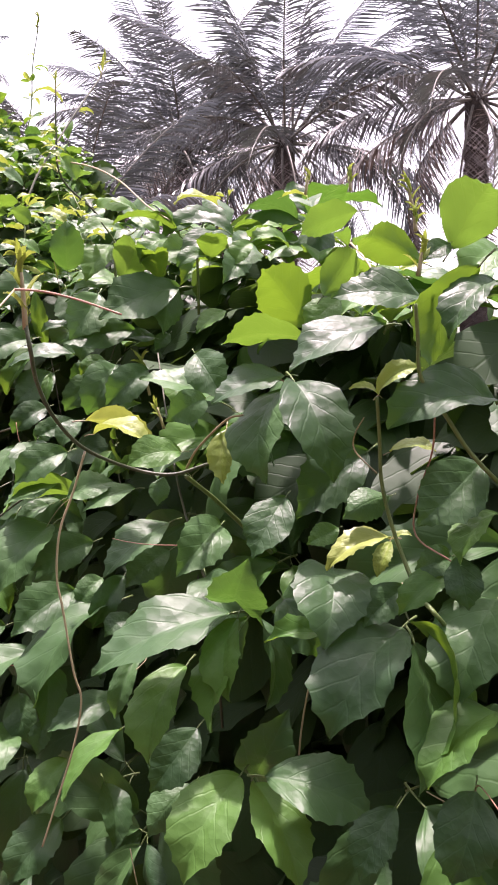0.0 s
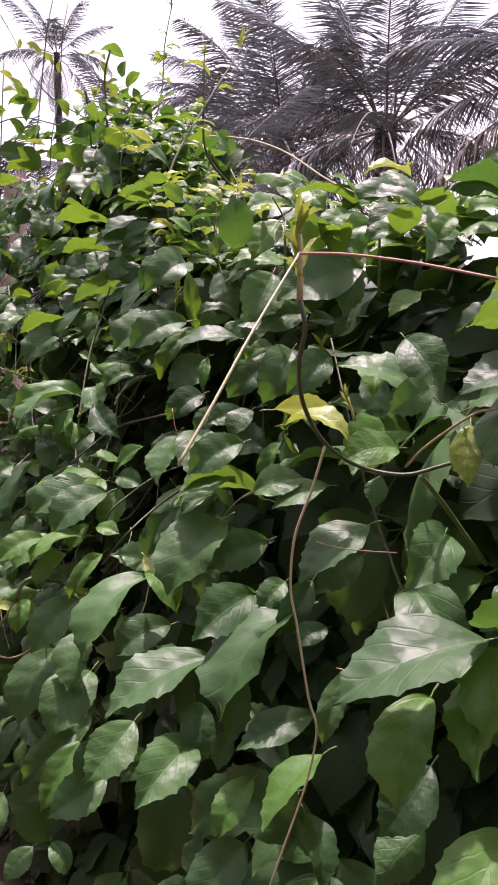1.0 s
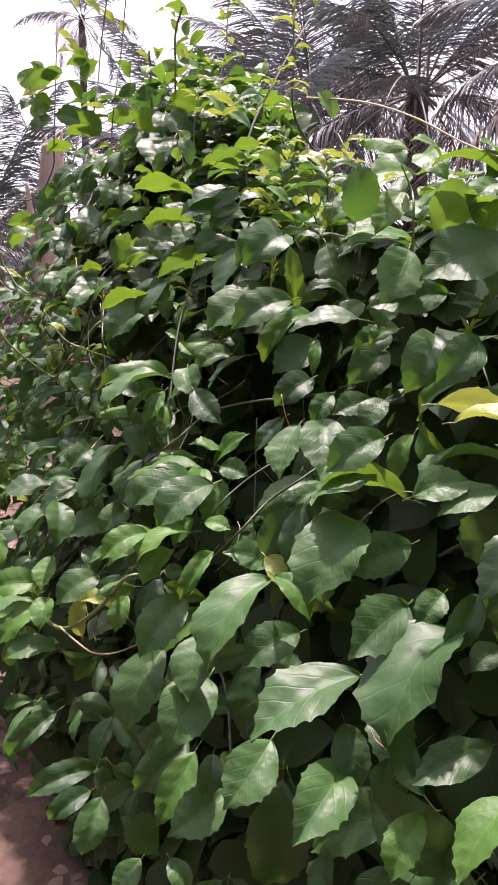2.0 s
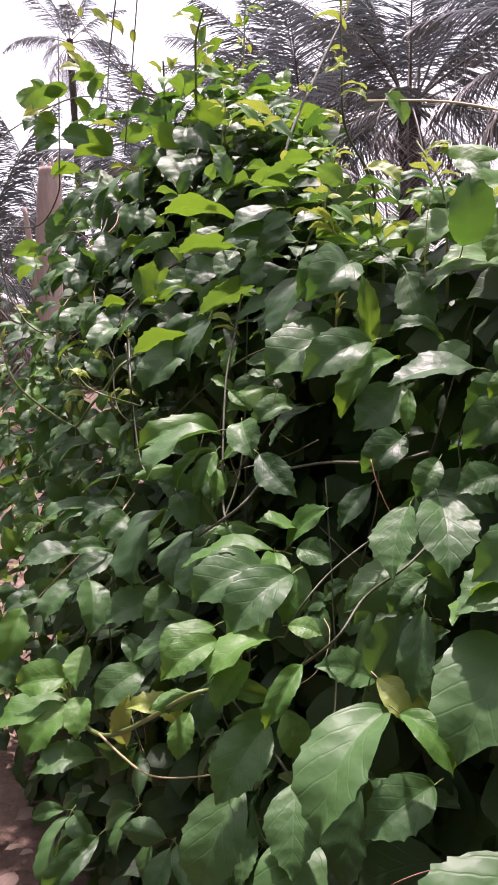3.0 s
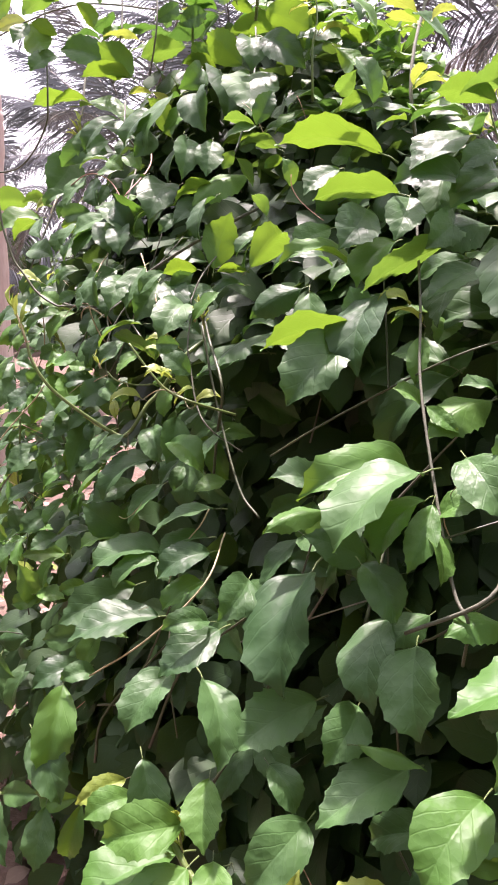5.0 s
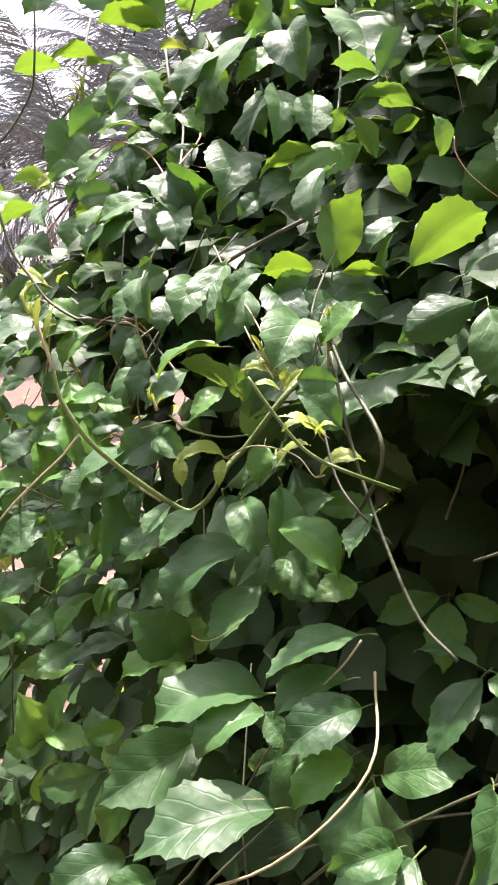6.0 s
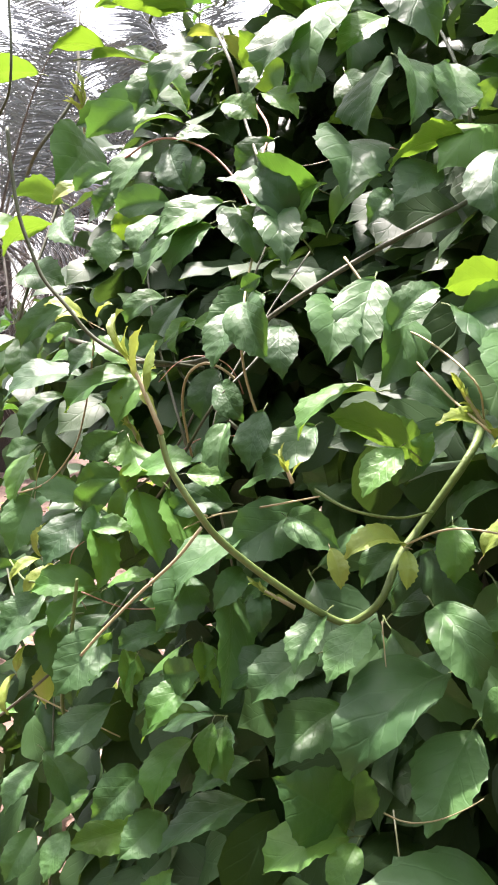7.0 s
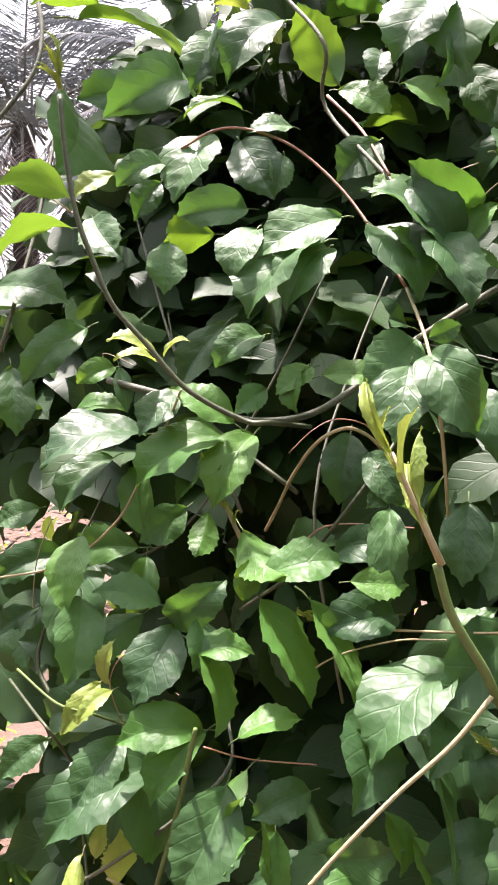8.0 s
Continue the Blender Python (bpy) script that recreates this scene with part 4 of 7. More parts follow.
leaf_between("mid", 0, (-2.481, 0.532, 1.435), (-2.459, 0.508, 1.403), (0.87, 0.22, 0.43), 1.05)
leaf_between("old", 6, (-2.379, 0.570, 1.496), (-2.339, 0.510, 1.422), (0.92, 0.20, 0.34), 1.04)
leaf_between("old", 3, (-2.354, 0.791, 1.987), (-2.340, 0.738, 1.908), (-0.25, -0.82, 0.51), 1.05)
leaf_between("old", 1, (-2.626, 0.612, 1.682), (-2.679, 0.546, 1.658), (0.15, -0.45, 0.88), 1.00)
leaf_between("old", 3, (-2.261, 0.573, 1.315), (-2.281, 0.505, 1.380), (0.97, -0.25, 0.04), 0.96)
leaf_between("mid", 7, (-2.249, 0.557, 1.320), (-2.287, 0.499, 1.304), (0.03, -0.29, 0.96), 0.99)
leaf_between("mid", 1, (-2.234, 0.544, 1.326), (-2.230, 0.511, 1.300), (0.36, -0.55, 0.76), 0.93)
leaf_between("old", 7, (-2.118, 0.556, 1.329), (-2.178, 0.464, 1.304), (0.01, -0.27, 0.96), 1.00)
leaf_between("old", 4, (-2.096, 0.536, 1.323), (-2.118, 0.470, 1.293), (-0.03, -0.40, 0.91), 1.03)
leaf_between("old", 0, (-2.026, 0.589, 1.410), (-2.067, 0.510, 1.379), (-0.10, -0.31, 0.95), 0.95)
leaf_between("old", 2, (-2.030, 0.576, 1.368), (-2.059, 0.511, 1.342), (0.12, -0.41, 0.90), 0.97)
leaf_between("old", 2, (-1.998, 0.557, 1.358), (-2.026, 0.488, 1.329), (0.43, -0.49, 0.76), 1.04)
leaf_between("old", 4, (-2.188, 0.602, 1.454), (-2.214, 0.512, 1.402), (-0.02, -0.50, 0.87), 0.95)
leaf_between("old", 0, (-2.160, 0.587, 1.424), (-2.160, 0.522, 1.374), (0.03, -0.61, 0.79), 1.04)
leaf_between("old", 4, (-2.193, 0.591, 1.510), (-2.148, 0.573, 1.464), (0.33, -0.71, 0.62), 1.03)
leaf_between("old", 3, (-2.152, 0.610, 1.529), (-2.119, 0.567, 1.468), (0.90, 0.08, 0.43), 0.94)
leaf_between("mid", 4, (-2.121, 0.574, 1.497), (-2.056, 0.587, 1.458), (0.52, -0.39, 0.76), 1.01)
leaf_between("old", 6, (-2.037, 0.619, 1.520), (-2.034, 0.580, 1.486), (-0.14, -0.66, 0.74), 0.93)
leaf_between("mid", 7, (-2.381, 0.557, 1.374), (-2.359, 0.534, 1.340), (-0.00, -0.82, 0.57), 0.99)
leaf_between("mid", 4, (-2.450, 0.494, 1.172), (-2.438, 0.448, 1.249), (0.97, -0.10, -0.22), 0.93)
leaf_between("mid", 2, (-2.405, 0.477, 1.201), (-2.394, 0.499, 1.260), (0.04, -0.94, 0.33), 1.04)
leaf_between("mid", 0, (-2.399, 0.460, 1.203), (-2.355, 0.492, 1.198), (0.31, -0.27, 0.91), 1.05)
leaf_between("mid", 7, (-2.424, 0.476, 1.183), (-2.452, 0.437, 1.174), (0.63, -0.57, 0.53), 1.02)
leaf_between("mid", 4, (-2.308, 0.513, 1.233), (-2.328, 0.475, 1.225), (0.69, -0.46, 0.57), 1.04)
leaf_between("mid", 2, (-2.280, 0.512, 1.226), (-2.263, 0.477, 1.217), (0.46, -0.02, 0.89), 0.95)
leaf_between("mid", 3, (-2.224, 0.612, 1.624), (-2.272, 0.573, 1.652), (-0.16, 0.69, 0.70), 0.96)
leaf_between("mid", 0, (-2.224, 0.595, 1.628), (-2.230, 0.554, 1.596), (0.25, -0.62, 0.74), 0.93)
leaf_between("old", 0, (-2.233, 0.562, 1.496), (-2.239, 0.518, 1.464), (0.16, -0.59, 0.79), 1.01)
leaf_between("old", 3, (-2.343, 0.925, 2.106), (-2.247, 0.850, 2.012), (0.55, -0.29, 0.78), 1.00)
leaf_between("old", 2, (-2.293, 0.919, 2.157), (-2.217, 0.947, 2.094), (0.57, -0.75, 0.35), 0.97)
leaf_between("old", 7, (-2.349, 0.936, 2.172), (-2.311, 0.906, 2.103), (0.68, -0.45, 0.57), 0.99)
leaf_between("mid", 0, (-1.858, 0.756, 1.892), (-1.941, 0.651, 1.904), (-0.12, 0.20, 0.97), 0.96)
leaf_between("mid", 3, (-1.790, 0.714, 1.833), (-1.852, 0.632, 1.828), (-0.34, 0.20, 0.92), 0.95)
leaf_between("mid", 2, (-2.055, 0.687, 1.753), (-1.977, 0.683, 1.796), (-0.28, 0.78, 0.57), 0.99)
leaf_between("old", 2, (-2.260, 0.656, 1.735), (-2.243, 0.599, 1.676), (0.90, -0.16, 0.40), 1.04)
leaf_between("old", 2, (-2.206, 0.648, 1.734), (-2.150, 0.624, 1.676), (0.57, -0.41, 0.71), 0.97)
leaf_between("mid", 0, (-1.759, 0.610, 1.673), (-1.823, 0.522, 1.654), (-0.43, 0.12, 0.90), 1.01)
leaf_between("old", 1, (-1.756, 0.646, 1.714), (-1.724, 0.575, 1.630), (0.03, -0.76, 0.65), 0.94)
leaf_between("old", 7, (-1.775, 0.604, 1.662), (-1.774, 0.516, 1.597), (0.52, -0.50, 0.69), 0.93)
leaf_between("old", 0, (-1.610, 0.751, 1.781), (-1.584, 0.650, 1.677), (0.05, -0.71, 0.71), 1.04)
leaf_between("old", 4, (-1.538, 0.757, 1.788), (-1.510, 0.657, 1.731), (0.73, -0.17, 0.66), 0.99)
leaf_between("old", 7, (-1.510, 0.725, 1.675), (-1.544, 0.607, 1.622), (0.48, -0.47, 0.74), 1.02)
leaf_between("old", 7, (-1.585, 0.584, 1.555), (-1.526, 0.566, 1.508), (0.31, -0.69, 0.65), 0.98)
leaf_between("old", 7, (-1.612, 0.553, 1.540), (-1.625, 0.446, 1.480), (-0.10, -0.47, 0.87), 0.98)
leaf_between("mid", 2, (-1.606, 0.548, 1.513), (-1.602, 0.481, 1.465), (-0.10, -0.58, 0.81), 1.04)
leaf_between("mid", 1, (-1.590, 0.537, 1.489), (-1.558, 0.514, 1.447), (0.83, 0.21, 0.51), 0.93)
leaf_between("mid", 0, (-1.404, 0.516, 1.406), (-1.461, 0.412, 1.390), (0.04, -0.17, 0.99), 0.95)
leaf_between("old", 7, (-1.381, 0.487, 1.398), (-1.405, 0.393, 1.363), (0.47, -0.41, 0.78), 1.03)
leaf_between("mid", 4, (-1.372, 0.491, 1.415), (-1.341, 0.457, 1.372), (0.68, -0.26, 0.68), 0.98)
leaf_between("old", 7, (-1.774, 0.548, 1.394), (-1.718, 0.455, 1.291), (-0.12, -0.77, 0.63), 1.00)
leaf_between("old", 2, (-1.820, 0.416, 1.282), (-1.754, 0.385, 1.213), (0.75, 0.18, 0.64), 1.00)
leaf_between("old", 7, (-1.920, 0.440, 1.244), (-1.911, 0.364, 1.194), (0.22, -0.52, 0.82), 0.95)
leaf_between("old", 6, (-2.044, 0.494, 1.265), (-2.098, 0.382, 1.242), (0.19, -0.28, 0.94), 1.02)
leaf_between("old", 0, (-1.896, 0.497, 1.294), (-1.907, 0.412, 1.253), (0.40, -0.44, 0.80), 1.04)
leaf_between("old", 7, (-1.833, 0.498, 1.380), (-1.813, 0.437, 1.350), (0.77, -0.05, 0.63), 1.01)
leaf_between("mid", 6, (-1.774, 0.388, 1.188), (-1.733, 0.350, 1.138), (0.45, -0.49, 0.75), 1.06)
leaf_between("mid", 7, (-1.796, 0.366, 1.130), (-1.841, 0.288, 1.121), (0.58, -0.41, 0.71), 1.00)
leaf_between("mid", 3, (-1.805, 0.360, 1.089), (-1.837, 0.241, 1.054), (0.04, -0.30, 0.95), 1.01)
leaf_between("mid", 7, (-1.733, 0.361, 1.123), (-1.691, 0.330, 1.080), (0.48, -0.43, 0.77), 0.96)
leaf_between("old", 1, (-1.665, 0.437, 1.172), (-1.665, 0.354, 1.131), (0.71, -0.32, 0.63), 0.93)
leaf_between("old", 0, (-1.578, 0.496, 1.251), (-1.604, 0.398, 1.218), (0.20, -0.36, 0.91), 0.93)
leaf_between("mid", 1, (-1.457, 0.449, 1.303), (-1.453, 0.370, 1.259), (0.36, -0.44, 0.82), 0.98)
leaf_between("mid", 2, (-1.327, 0.378, 1.342), (-1.333, 0.309, 1.311), (0.60, -0.36, 0.72), 0.92)
leaf_between("mid", 7, (-1.289, 0.428, 1.344), (-1.297, 0.350, 1.312), (-0.08, -0.38, 0.92), 1.03)
leaf_between("old", 1, (-1.633, 0.522, 1.386), (-1.594, 0.463, 1.319), (0.00, -0.75, 0.66), 0.93)
leaf_between("old", 7, (-1.584, 0.512, 1.377), (-1.539, 0.466, 1.314), (0.05, -0.79, 0.61), 1.03)
leaf_between("old", 7, (-1.637, 0.485, 1.300), (-1.624, 0.426, 1.264), (0.69, -0.26, 0.68), 1.02)
leaf_between("old", 6, (-1.439, 0.517, 1.530), (-1.376, 0.530, 1.482), (0.54, -0.63, 0.56), 1.00)
leaf_between("old", 4, (-1.536, 0.650, 1.578), (-1.554, 0.588, 1.553), (0.49, -0.45, 0.75), 0.99)
leaf_between("old", 0, (-1.525, 0.679, 1.576), (-1.528, 0.599, 1.524), (-0.12, -0.54, 0.83), 0.96)
leaf_between("old", 0, (-1.161, 0.562, 1.512), (-1.096, 0.509, 1.451), (0.52, -0.29, 0.80), 0.93)
leaf_between("old", 6, (-1.172, 0.531, 1.505), (-1.143, 0.481, 1.442), (0.20, -0.71, 0.67), 1.04)
leaf_between("mid", 4, (-0.971, 0.541, 1.441), (-1.029, 0.451, 1.433), (-0.63, 0.34, 0.70), 0.96)
leaf_between("old", 3, (-1.005, 0.523, 1.469), (-1.028, 0.450, 1.444), (0.28, -0.39, 0.88), 1.00)
leaf_between("old", 7, (-0.891, 0.469, 1.469), (-0.860, 0.519, 1.481), (0.52, -0.50, 0.69), 1.02)
leaf_between("old", 7, (-1.018, 0.512, 1.410), (-0.997, 0.419, 1.333), (0.34, -0.55, 0.76), 1.01)
leaf_between("old", 2, (-1.327, 0.486, 1.400), (-1.329, 0.396, 1.344), (0.56, -0.45, 0.70), 1.05)
leaf_between("old", 2, (-1.124, 0.456, 1.316), (-1.098, 0.349, 1.230), (0.11, -0.61, 0.79), 0.96)
leaf_between("old", 0, (-1.171, 0.373, 1.245), (-1.126, 0.334, 1.184), (0.45, -0.56, 0.70), 1.04)
leaf_between("old", 6, (-0.916, 0.427, 1.276), (-0.938, 0.308, 1.228), (0.16, -0.39, 0.90), 0.99)
leaf_between("old", 6, (-0.903, 0.480, 1.347), (-0.887, 0.389, 1.315), (0.76, -0.08, 0.64), 1.05)
leaf_between("old", 7, (-0.847, 0.505, 1.336), (-0.824, 0.388, 1.251), (-0.18, -0.60, 0.78), 1.04)
leaf_between("old", 2, (-0.880, 0.420, 1.278), (-0.827, 0.391, 1.220), (0.77, 0.21, 0.60), 0.94)
leaf_between("old", 2, (-0.896, 0.391, 1.191), (-0.858, 0.301, 1.163), (0.60, 0.00, 0.80), 0.95)
leaf_between("old", 0, (-1.184, 0.647, 1.643), (-1.228, 0.557, 1.626), (0.30, -0.32, 0.90), 0.94)
leaf_between("old", 2, (-1.391, 0.673, 1.672), (-1.413, 0.575, 1.624), (0.72, -0.42, 0.55), 0.94)
leaf_between("old", 2, (-1.559, 0.719, 1.793), (-1.535, 0.656, 1.733), (0.89, -0.09, 0.45), 0.97)
leaf_between("old", 2, (-0.519, 0.506, 1.617), (-0.456, 0.488, 1.538), (0.69, -0.36, 0.63), 1.00)
leaf_between("old", 1, (-0.564, 0.533, 1.607), (-0.529, 0.480, 1.529), (0.02, -0.83, 0.56), 0.96)
leaf_between("old", 0, (-0.559, 0.533, 1.621), (-0.588, 0.469, 1.597), (0.32, -0.46, 0.83), 1.03)
leaf_between("old", 0, (-0.387, 0.517, 1.684), (-0.429, 0.465, 1.684), (0.59, -0.48, 0.64), 1.01)
leaf_between("old", 3, (-0.426, 0.522, 1.664), (-0.456, 0.446, 1.630), (0.27, -0.48, 0.83), 0.93)
leaf_between("mid", 0, (-0.627, 0.630, 1.668), (-0.616, 0.560, 1.724), (-0.81, 0.28, 0.52), 1.05)
leaf_between("mid", 7, (-0.541, 0.566, 1.695), (-0.508, 0.573, 1.734), (-0.53, 0.79, 0.31), 0.98)
leaf_between("mid", 0, (-0.557, 0.557, 1.655), (-0.607, 0.498, 1.651), (-0.37, 0.26, 0.89), 1.02)
leaf_between("mid", 4, (-0.407, 0.542, 1.713), (-0.420, 0.493, 1.729), (-0.89, 0.33, 0.31), 1.02)
leaf_between("mid", 3, (-0.546, 0.622, 1.779), (-0.580, 0.578, 1.758), (-0.72, 0.24, 0.65), 1.00)
leaf_between("mid", 1, (-0.397, 0.569, 1.724), (-0.345, 0.545, 1.762), (-0.11, 0.77, 0.63), 1.05)
leaf_between("mid", 0, (-0.346, 0.534, 1.705), (-0.364, 0.500, 1.631), (-0.98, 0.07, 0.20), 0.92)
leaf_between("old", 2, (-0.342, 0.550, 1.693), (-0.346, 0.499, 1.651), (0.21, -0.63, 0.75), 0.92)
leaf_between("old", 7, (-1.217, 0.659, 1.779), (-1.201, 0.652, 1.854), (0.86, -0.46, -0.23), 1.02)
leaf_between("mid", 7, (-1.072, 0.671, 1.751), (-1.003, 0.655, 1.797), (-0.36, 0.57, 0.74), 1.02)
leaf_between("mid", 2, (-1.020, 0.708, 1.748), (-0.970, 0.666, 1.784), (-0.48, 0.17, 0.86), 0.95)
leaf_between("mid", 0, (-0.944, 0.743, 1.774), (-0.896, 0.711, 1.804), (-0.32, 0.34, 0.88), 1.05)
leaf_between("old", 2, (-0.865, 0.734, 1.768), (-0.834, 0.679, 1.732), (0.78, 0.03, 0.62), 0.95)
leaf_between("old", 3, (-0.984, 0.716, 1.738), (-1.030, 0.610, 1.694), (0.63, -0.52, 0.57), 1.01)
leaf_between("old", 0, (-1.088, 0.640, 1.734), (-1.072, 0.581, 1.667), (0.91, -0.18, 0.38), 1.05)
leaf_between("old", 0, (-0.763, 0.577, 1.643), (-0.703, 0.570, 1.592), (0.40, -0.71, 0.57), 0.98)
leaf_between("old", 2, (-0.963, 0.642, 1.620), (-0.970, 0.578, 1.573), (0.87, -0.36, 0.35), 1.05)
leaf_between("old", 1, (-0.682, 0.530, 1.595), (-0.688, 0.483, 1.574), (0.94, -0.24, 0.25), 0.95)
leaf_between("old", 4, (-0.334, 0.542, 1.602), (-0.377, 0.471, 1.586), (0.37, -0.41, 0.83), 0.94)
leaf_between("young", 6, (-0.893, 0.500, 1.562), (-0.840, 0.560, 1.543), (-0.50, 0.64, 0.59), 1.05)
leaf_between("old", 2, (-1.006, 0.533, 1.510), (-1.024, 0.465, 1.473), (0.73, -0.47, 0.51), 1.05)
leaf_between("old", 3, (-0.834, 0.533, 1.479), (-0.857, 0.475, 1.456), (0.31, -0.46, 0.83), 0.96)
leaf_between("old", 0, (-0.777, 0.543, 1.444), (-0.788, 0.462, 1.393), (0.20, -0.54, 0.81), 1.04)
leaf_between("old", 2, (-0.648, 0.519, 1.464), (-0.623, 0.445, 1.430), (0.76, -0.04, 0.65), 0.98)
leaf_between("old", 0, (-0.523, 0.431, 1.420), (-0.567, 0.323, 1.382), (0.17, -0.39, 0.91), 0.99)
leaf_between("old", 7, (-0.524, 0.438, 1.429), (-0.476, 0.412, 1.480), (0.38, -0.63, -0.67), 0.98)
leaf_between("mid", 2, (-0.513, 0.429, 1.418), (-0.480, 0.394, 1.367), (0.12, -0.79, 0.60), 0.97)
leaf_between("mid", 6, (-0.512, 0.440, 1.416), (-0.483, 0.376, 1.348), (-0.21, -0.75, 0.62), 0.93)
leaf_between("old", 2, (-0.505, 0.441, 1.420), (-0.461, 0.413, 1.362), (0.81, 0.43, 0.41), 0.94)
leaf_between("mid", 2, (-0.552, 0.402, 1.372), (-0.526, 0.346, 1.313), (0.15, -0.68, 0.72), 0.99)
leaf_between("old", 7, (-0.381, 0.488, 1.430), (-0.377, 0.405, 1.370), (0.15, -0.57, 0.81), 0.97)
leaf_between("old", 0, (-0.357, 0.472, 1.427), (-0.310, 0.416, 1.353), (0.89, 0.15, 0.44), 0.99)
leaf_between("mid", 4, (-0.362, 0.472, 1.443), (-0.316, 0.424, 1.371), (0.86, 0.44, 0.27), 1.02)
leaf_between("mid", 7, (-0.291, 0.480, 1.394), (-0.299, 0.416, 1.360), (-0.15, -0.46, 0.88), 1.00)
leaf_between("old", 7, (-0.325, 0.530, 1.456), (-0.311, 0.464, 1.398), (0.09, -0.65, 0.76), 1.01)
leaf_between("old", 2, (-0.492, 0.426, 1.285), (-0.451, 0.429, 1.356), (0.45, -0.87, -0.22), 0.99)
leaf_between("old", 0, (-0.434, 0.389, 1.322), (-0.368, 0.434, 1.299), (0.43, -0.17, 0.89), 1.03)
leaf_between("mid", 2, (-0.471, 0.394, 1.306), (-0.455, 0.327, 1.255), (0.37, -0.51, 0.78), 1.05)
leaf_between("mid", 2, (-0.463, 0.402, 1.301), (-0.402, 0.390, 1.249), (0.63, -0.12, 0.77), 0.95)
leaf_between("mid", 2, (-0.797, 0.405, 1.189), (-0.785, 0.357, 1.149), (0.41, -0.51, 0.75), 0.97)
leaf_between("old", 7, (-0.804, 0.399, 1.117), (-0.798, 0.332, 1.074), (0.53, -0.43, 0.74), 0.97)
leaf_between("old", 7, (-0.449, 0.481, 1.465), (-0.403, 0.424, 1.424), (0.40, -0.29, 0.87), 1.05)
leaf_between("mid", 0, (-0.707, 0.425, 1.251), (-0.702, 0.354, 1.202), (-0.18, -0.57, 0.80), 0.97)
leaf_between("old", 2, (-0.705, 0.401, 1.201), (-0.662, 0.383, 1.157), (0.73, 0.22, 0.65), 1.03)
leaf_between("mid", 2, (-0.332, 0.541, 1.518), (-0.334, 0.498, 1.487), (-0.12, -0.59, 0.80), 1.03)
leaf_between("old", 3, (-0.506, 0.481, 1.517), (-0.497, 0.436, 1.474), (0.54, -0.52, 0.66), 0.98)
leaf_between("old", 0, (-0.353, 0.547, 1.555), (-0.366, 0.488, 1.513), (0.72, -0.51, 0.47), 1.05)
leaf_between("old", 6, (-0.474, 0.553, 1.553), (-0.490, 0.482, 1.502), (0.72, -0.50, 0.48), 1.02)
leaf_between("mid", 3, (-0.557, 0.605, 1.694), (-0.564, 0.568, 1.661), (0.53, -0.61, 0.58), 1.35)
leaf_between("young", 4, (-0.858, 0.492, 1.548), (-0.796, 0.527, 1.529), (0.32, -0.05, 0.95), 1.08)
leaf_between("young", 2, (-0.406, 0.489, 1.609), (-0.416, 0.468, 1.614), (0.48, 0.00, 0.88), 1.35)
leaf_between("young", 4, (-0.392, 0.473, 1.611), (-0.365, 0.489, 1.629), (0.09, -0.81, 0.58), 1.35)
leaf_between("young", 1, (-0.397, 0.492, 1.565), (-0.368, 0.509, 1.566), (0.10, -0.21, 0.97), 1.34)
leaf_between("young", 2, (-0.411, 0.509, 1.491), (-0.429, 0.456, 1.472), (0.12, -0.37, 0.92), 1.05)
leaf_between("young", 2, (-0.400, 0.495, 1.493), (-0.398, 0.478, 1.469), (0.32, -0.76, 0.57), 1.08)
leaf_between("young", 7, (-0.396, 0.493, 1.496), (-0.383, 0.501, 1.499), (0.04, -0.42, 0.91), 1.35)
leaf_between("old", 5, (-0.567, 0.415, 1.251), (-0.572, 0.371, 1.217), (0.62, -0.53, 0.58), 1.28)
leaf_between("old", 3, (-0.345, 0.507, 1.489), (-0.329, 0.499, 1.454), (0.60, -0.67, 0.43), 1.07)
leaf_between("young", 6, (-0.595, 0.488, 1.571), (-0.580, 0.471, 1.523), (0.63, -0.65, 0.43), 1.35)
leaf_between("young", 7, (-0.934, 0.752, 1.852), (-0.957, 0.694, 1.852), (0.29, -0.11, 0.95), 0.83)
leaf_between("young", 7, (-0.738, 0.698, 1.829), (-0.710, 0.714, 1.823), (0.23, -0.04, 0.97), 1.35)
leaf_between("mid", 4, (-0.745, 0.713, 1.770), (-0.763, 0.669, 1.776), (0.48, -0.08, 0.88), 1.16)
leaf_between("mid", 3, (-0.757, 0.715, 1.795), (-0.767, 0.691, 1.798), (0.47, -0.09, 0.88), 1.35)
leaf_between("old", 6, (-0.341, 0.430, 1.322), (-0.341, 0.394, 1.283), (0.37, -0.68, 0.63), 1.35)
leaf_between("old", 7, (-0.289, 0.450, 1.349), (-0.283, 0.417, 1.302), (0.60, -0.61, 0.51), 1.32)
leaf_between("old", 1, (-1.262, 0.713, 1.668), (-1.262, 0.674, 1.633), (0.61, -0.54, 0.59), 1.02)
leaf_between("old", 4, (-1.023, 0.626, 1.628), (-1.014, 0.573, 1.561), (0.75, -0.47, 0.47), 1.14)
leaf_between("old", 2, (-1.190, 0.707, 1.622), (-1.200, 0.645, 1.592), (0.80, -0.36, 0.48), 1.35)
leaf_between("old", 7, (-0.878, 0.507, 1.363), (-0.879, 0.472, 1.336), (0.60, -0.50, 0.63), 1.35)
leaf_between("old", 4, (-1.091, 0.348, 1.125), (-1.076, 0.328, 1.085), (0.74, -0.45, 0.50), 1.35)
leaf_between("old", 1, (-1.066, 0.588, 1.545), (-1.064, 0.554, 1.509), (0.50, -0.61, 0.62), 1.32)
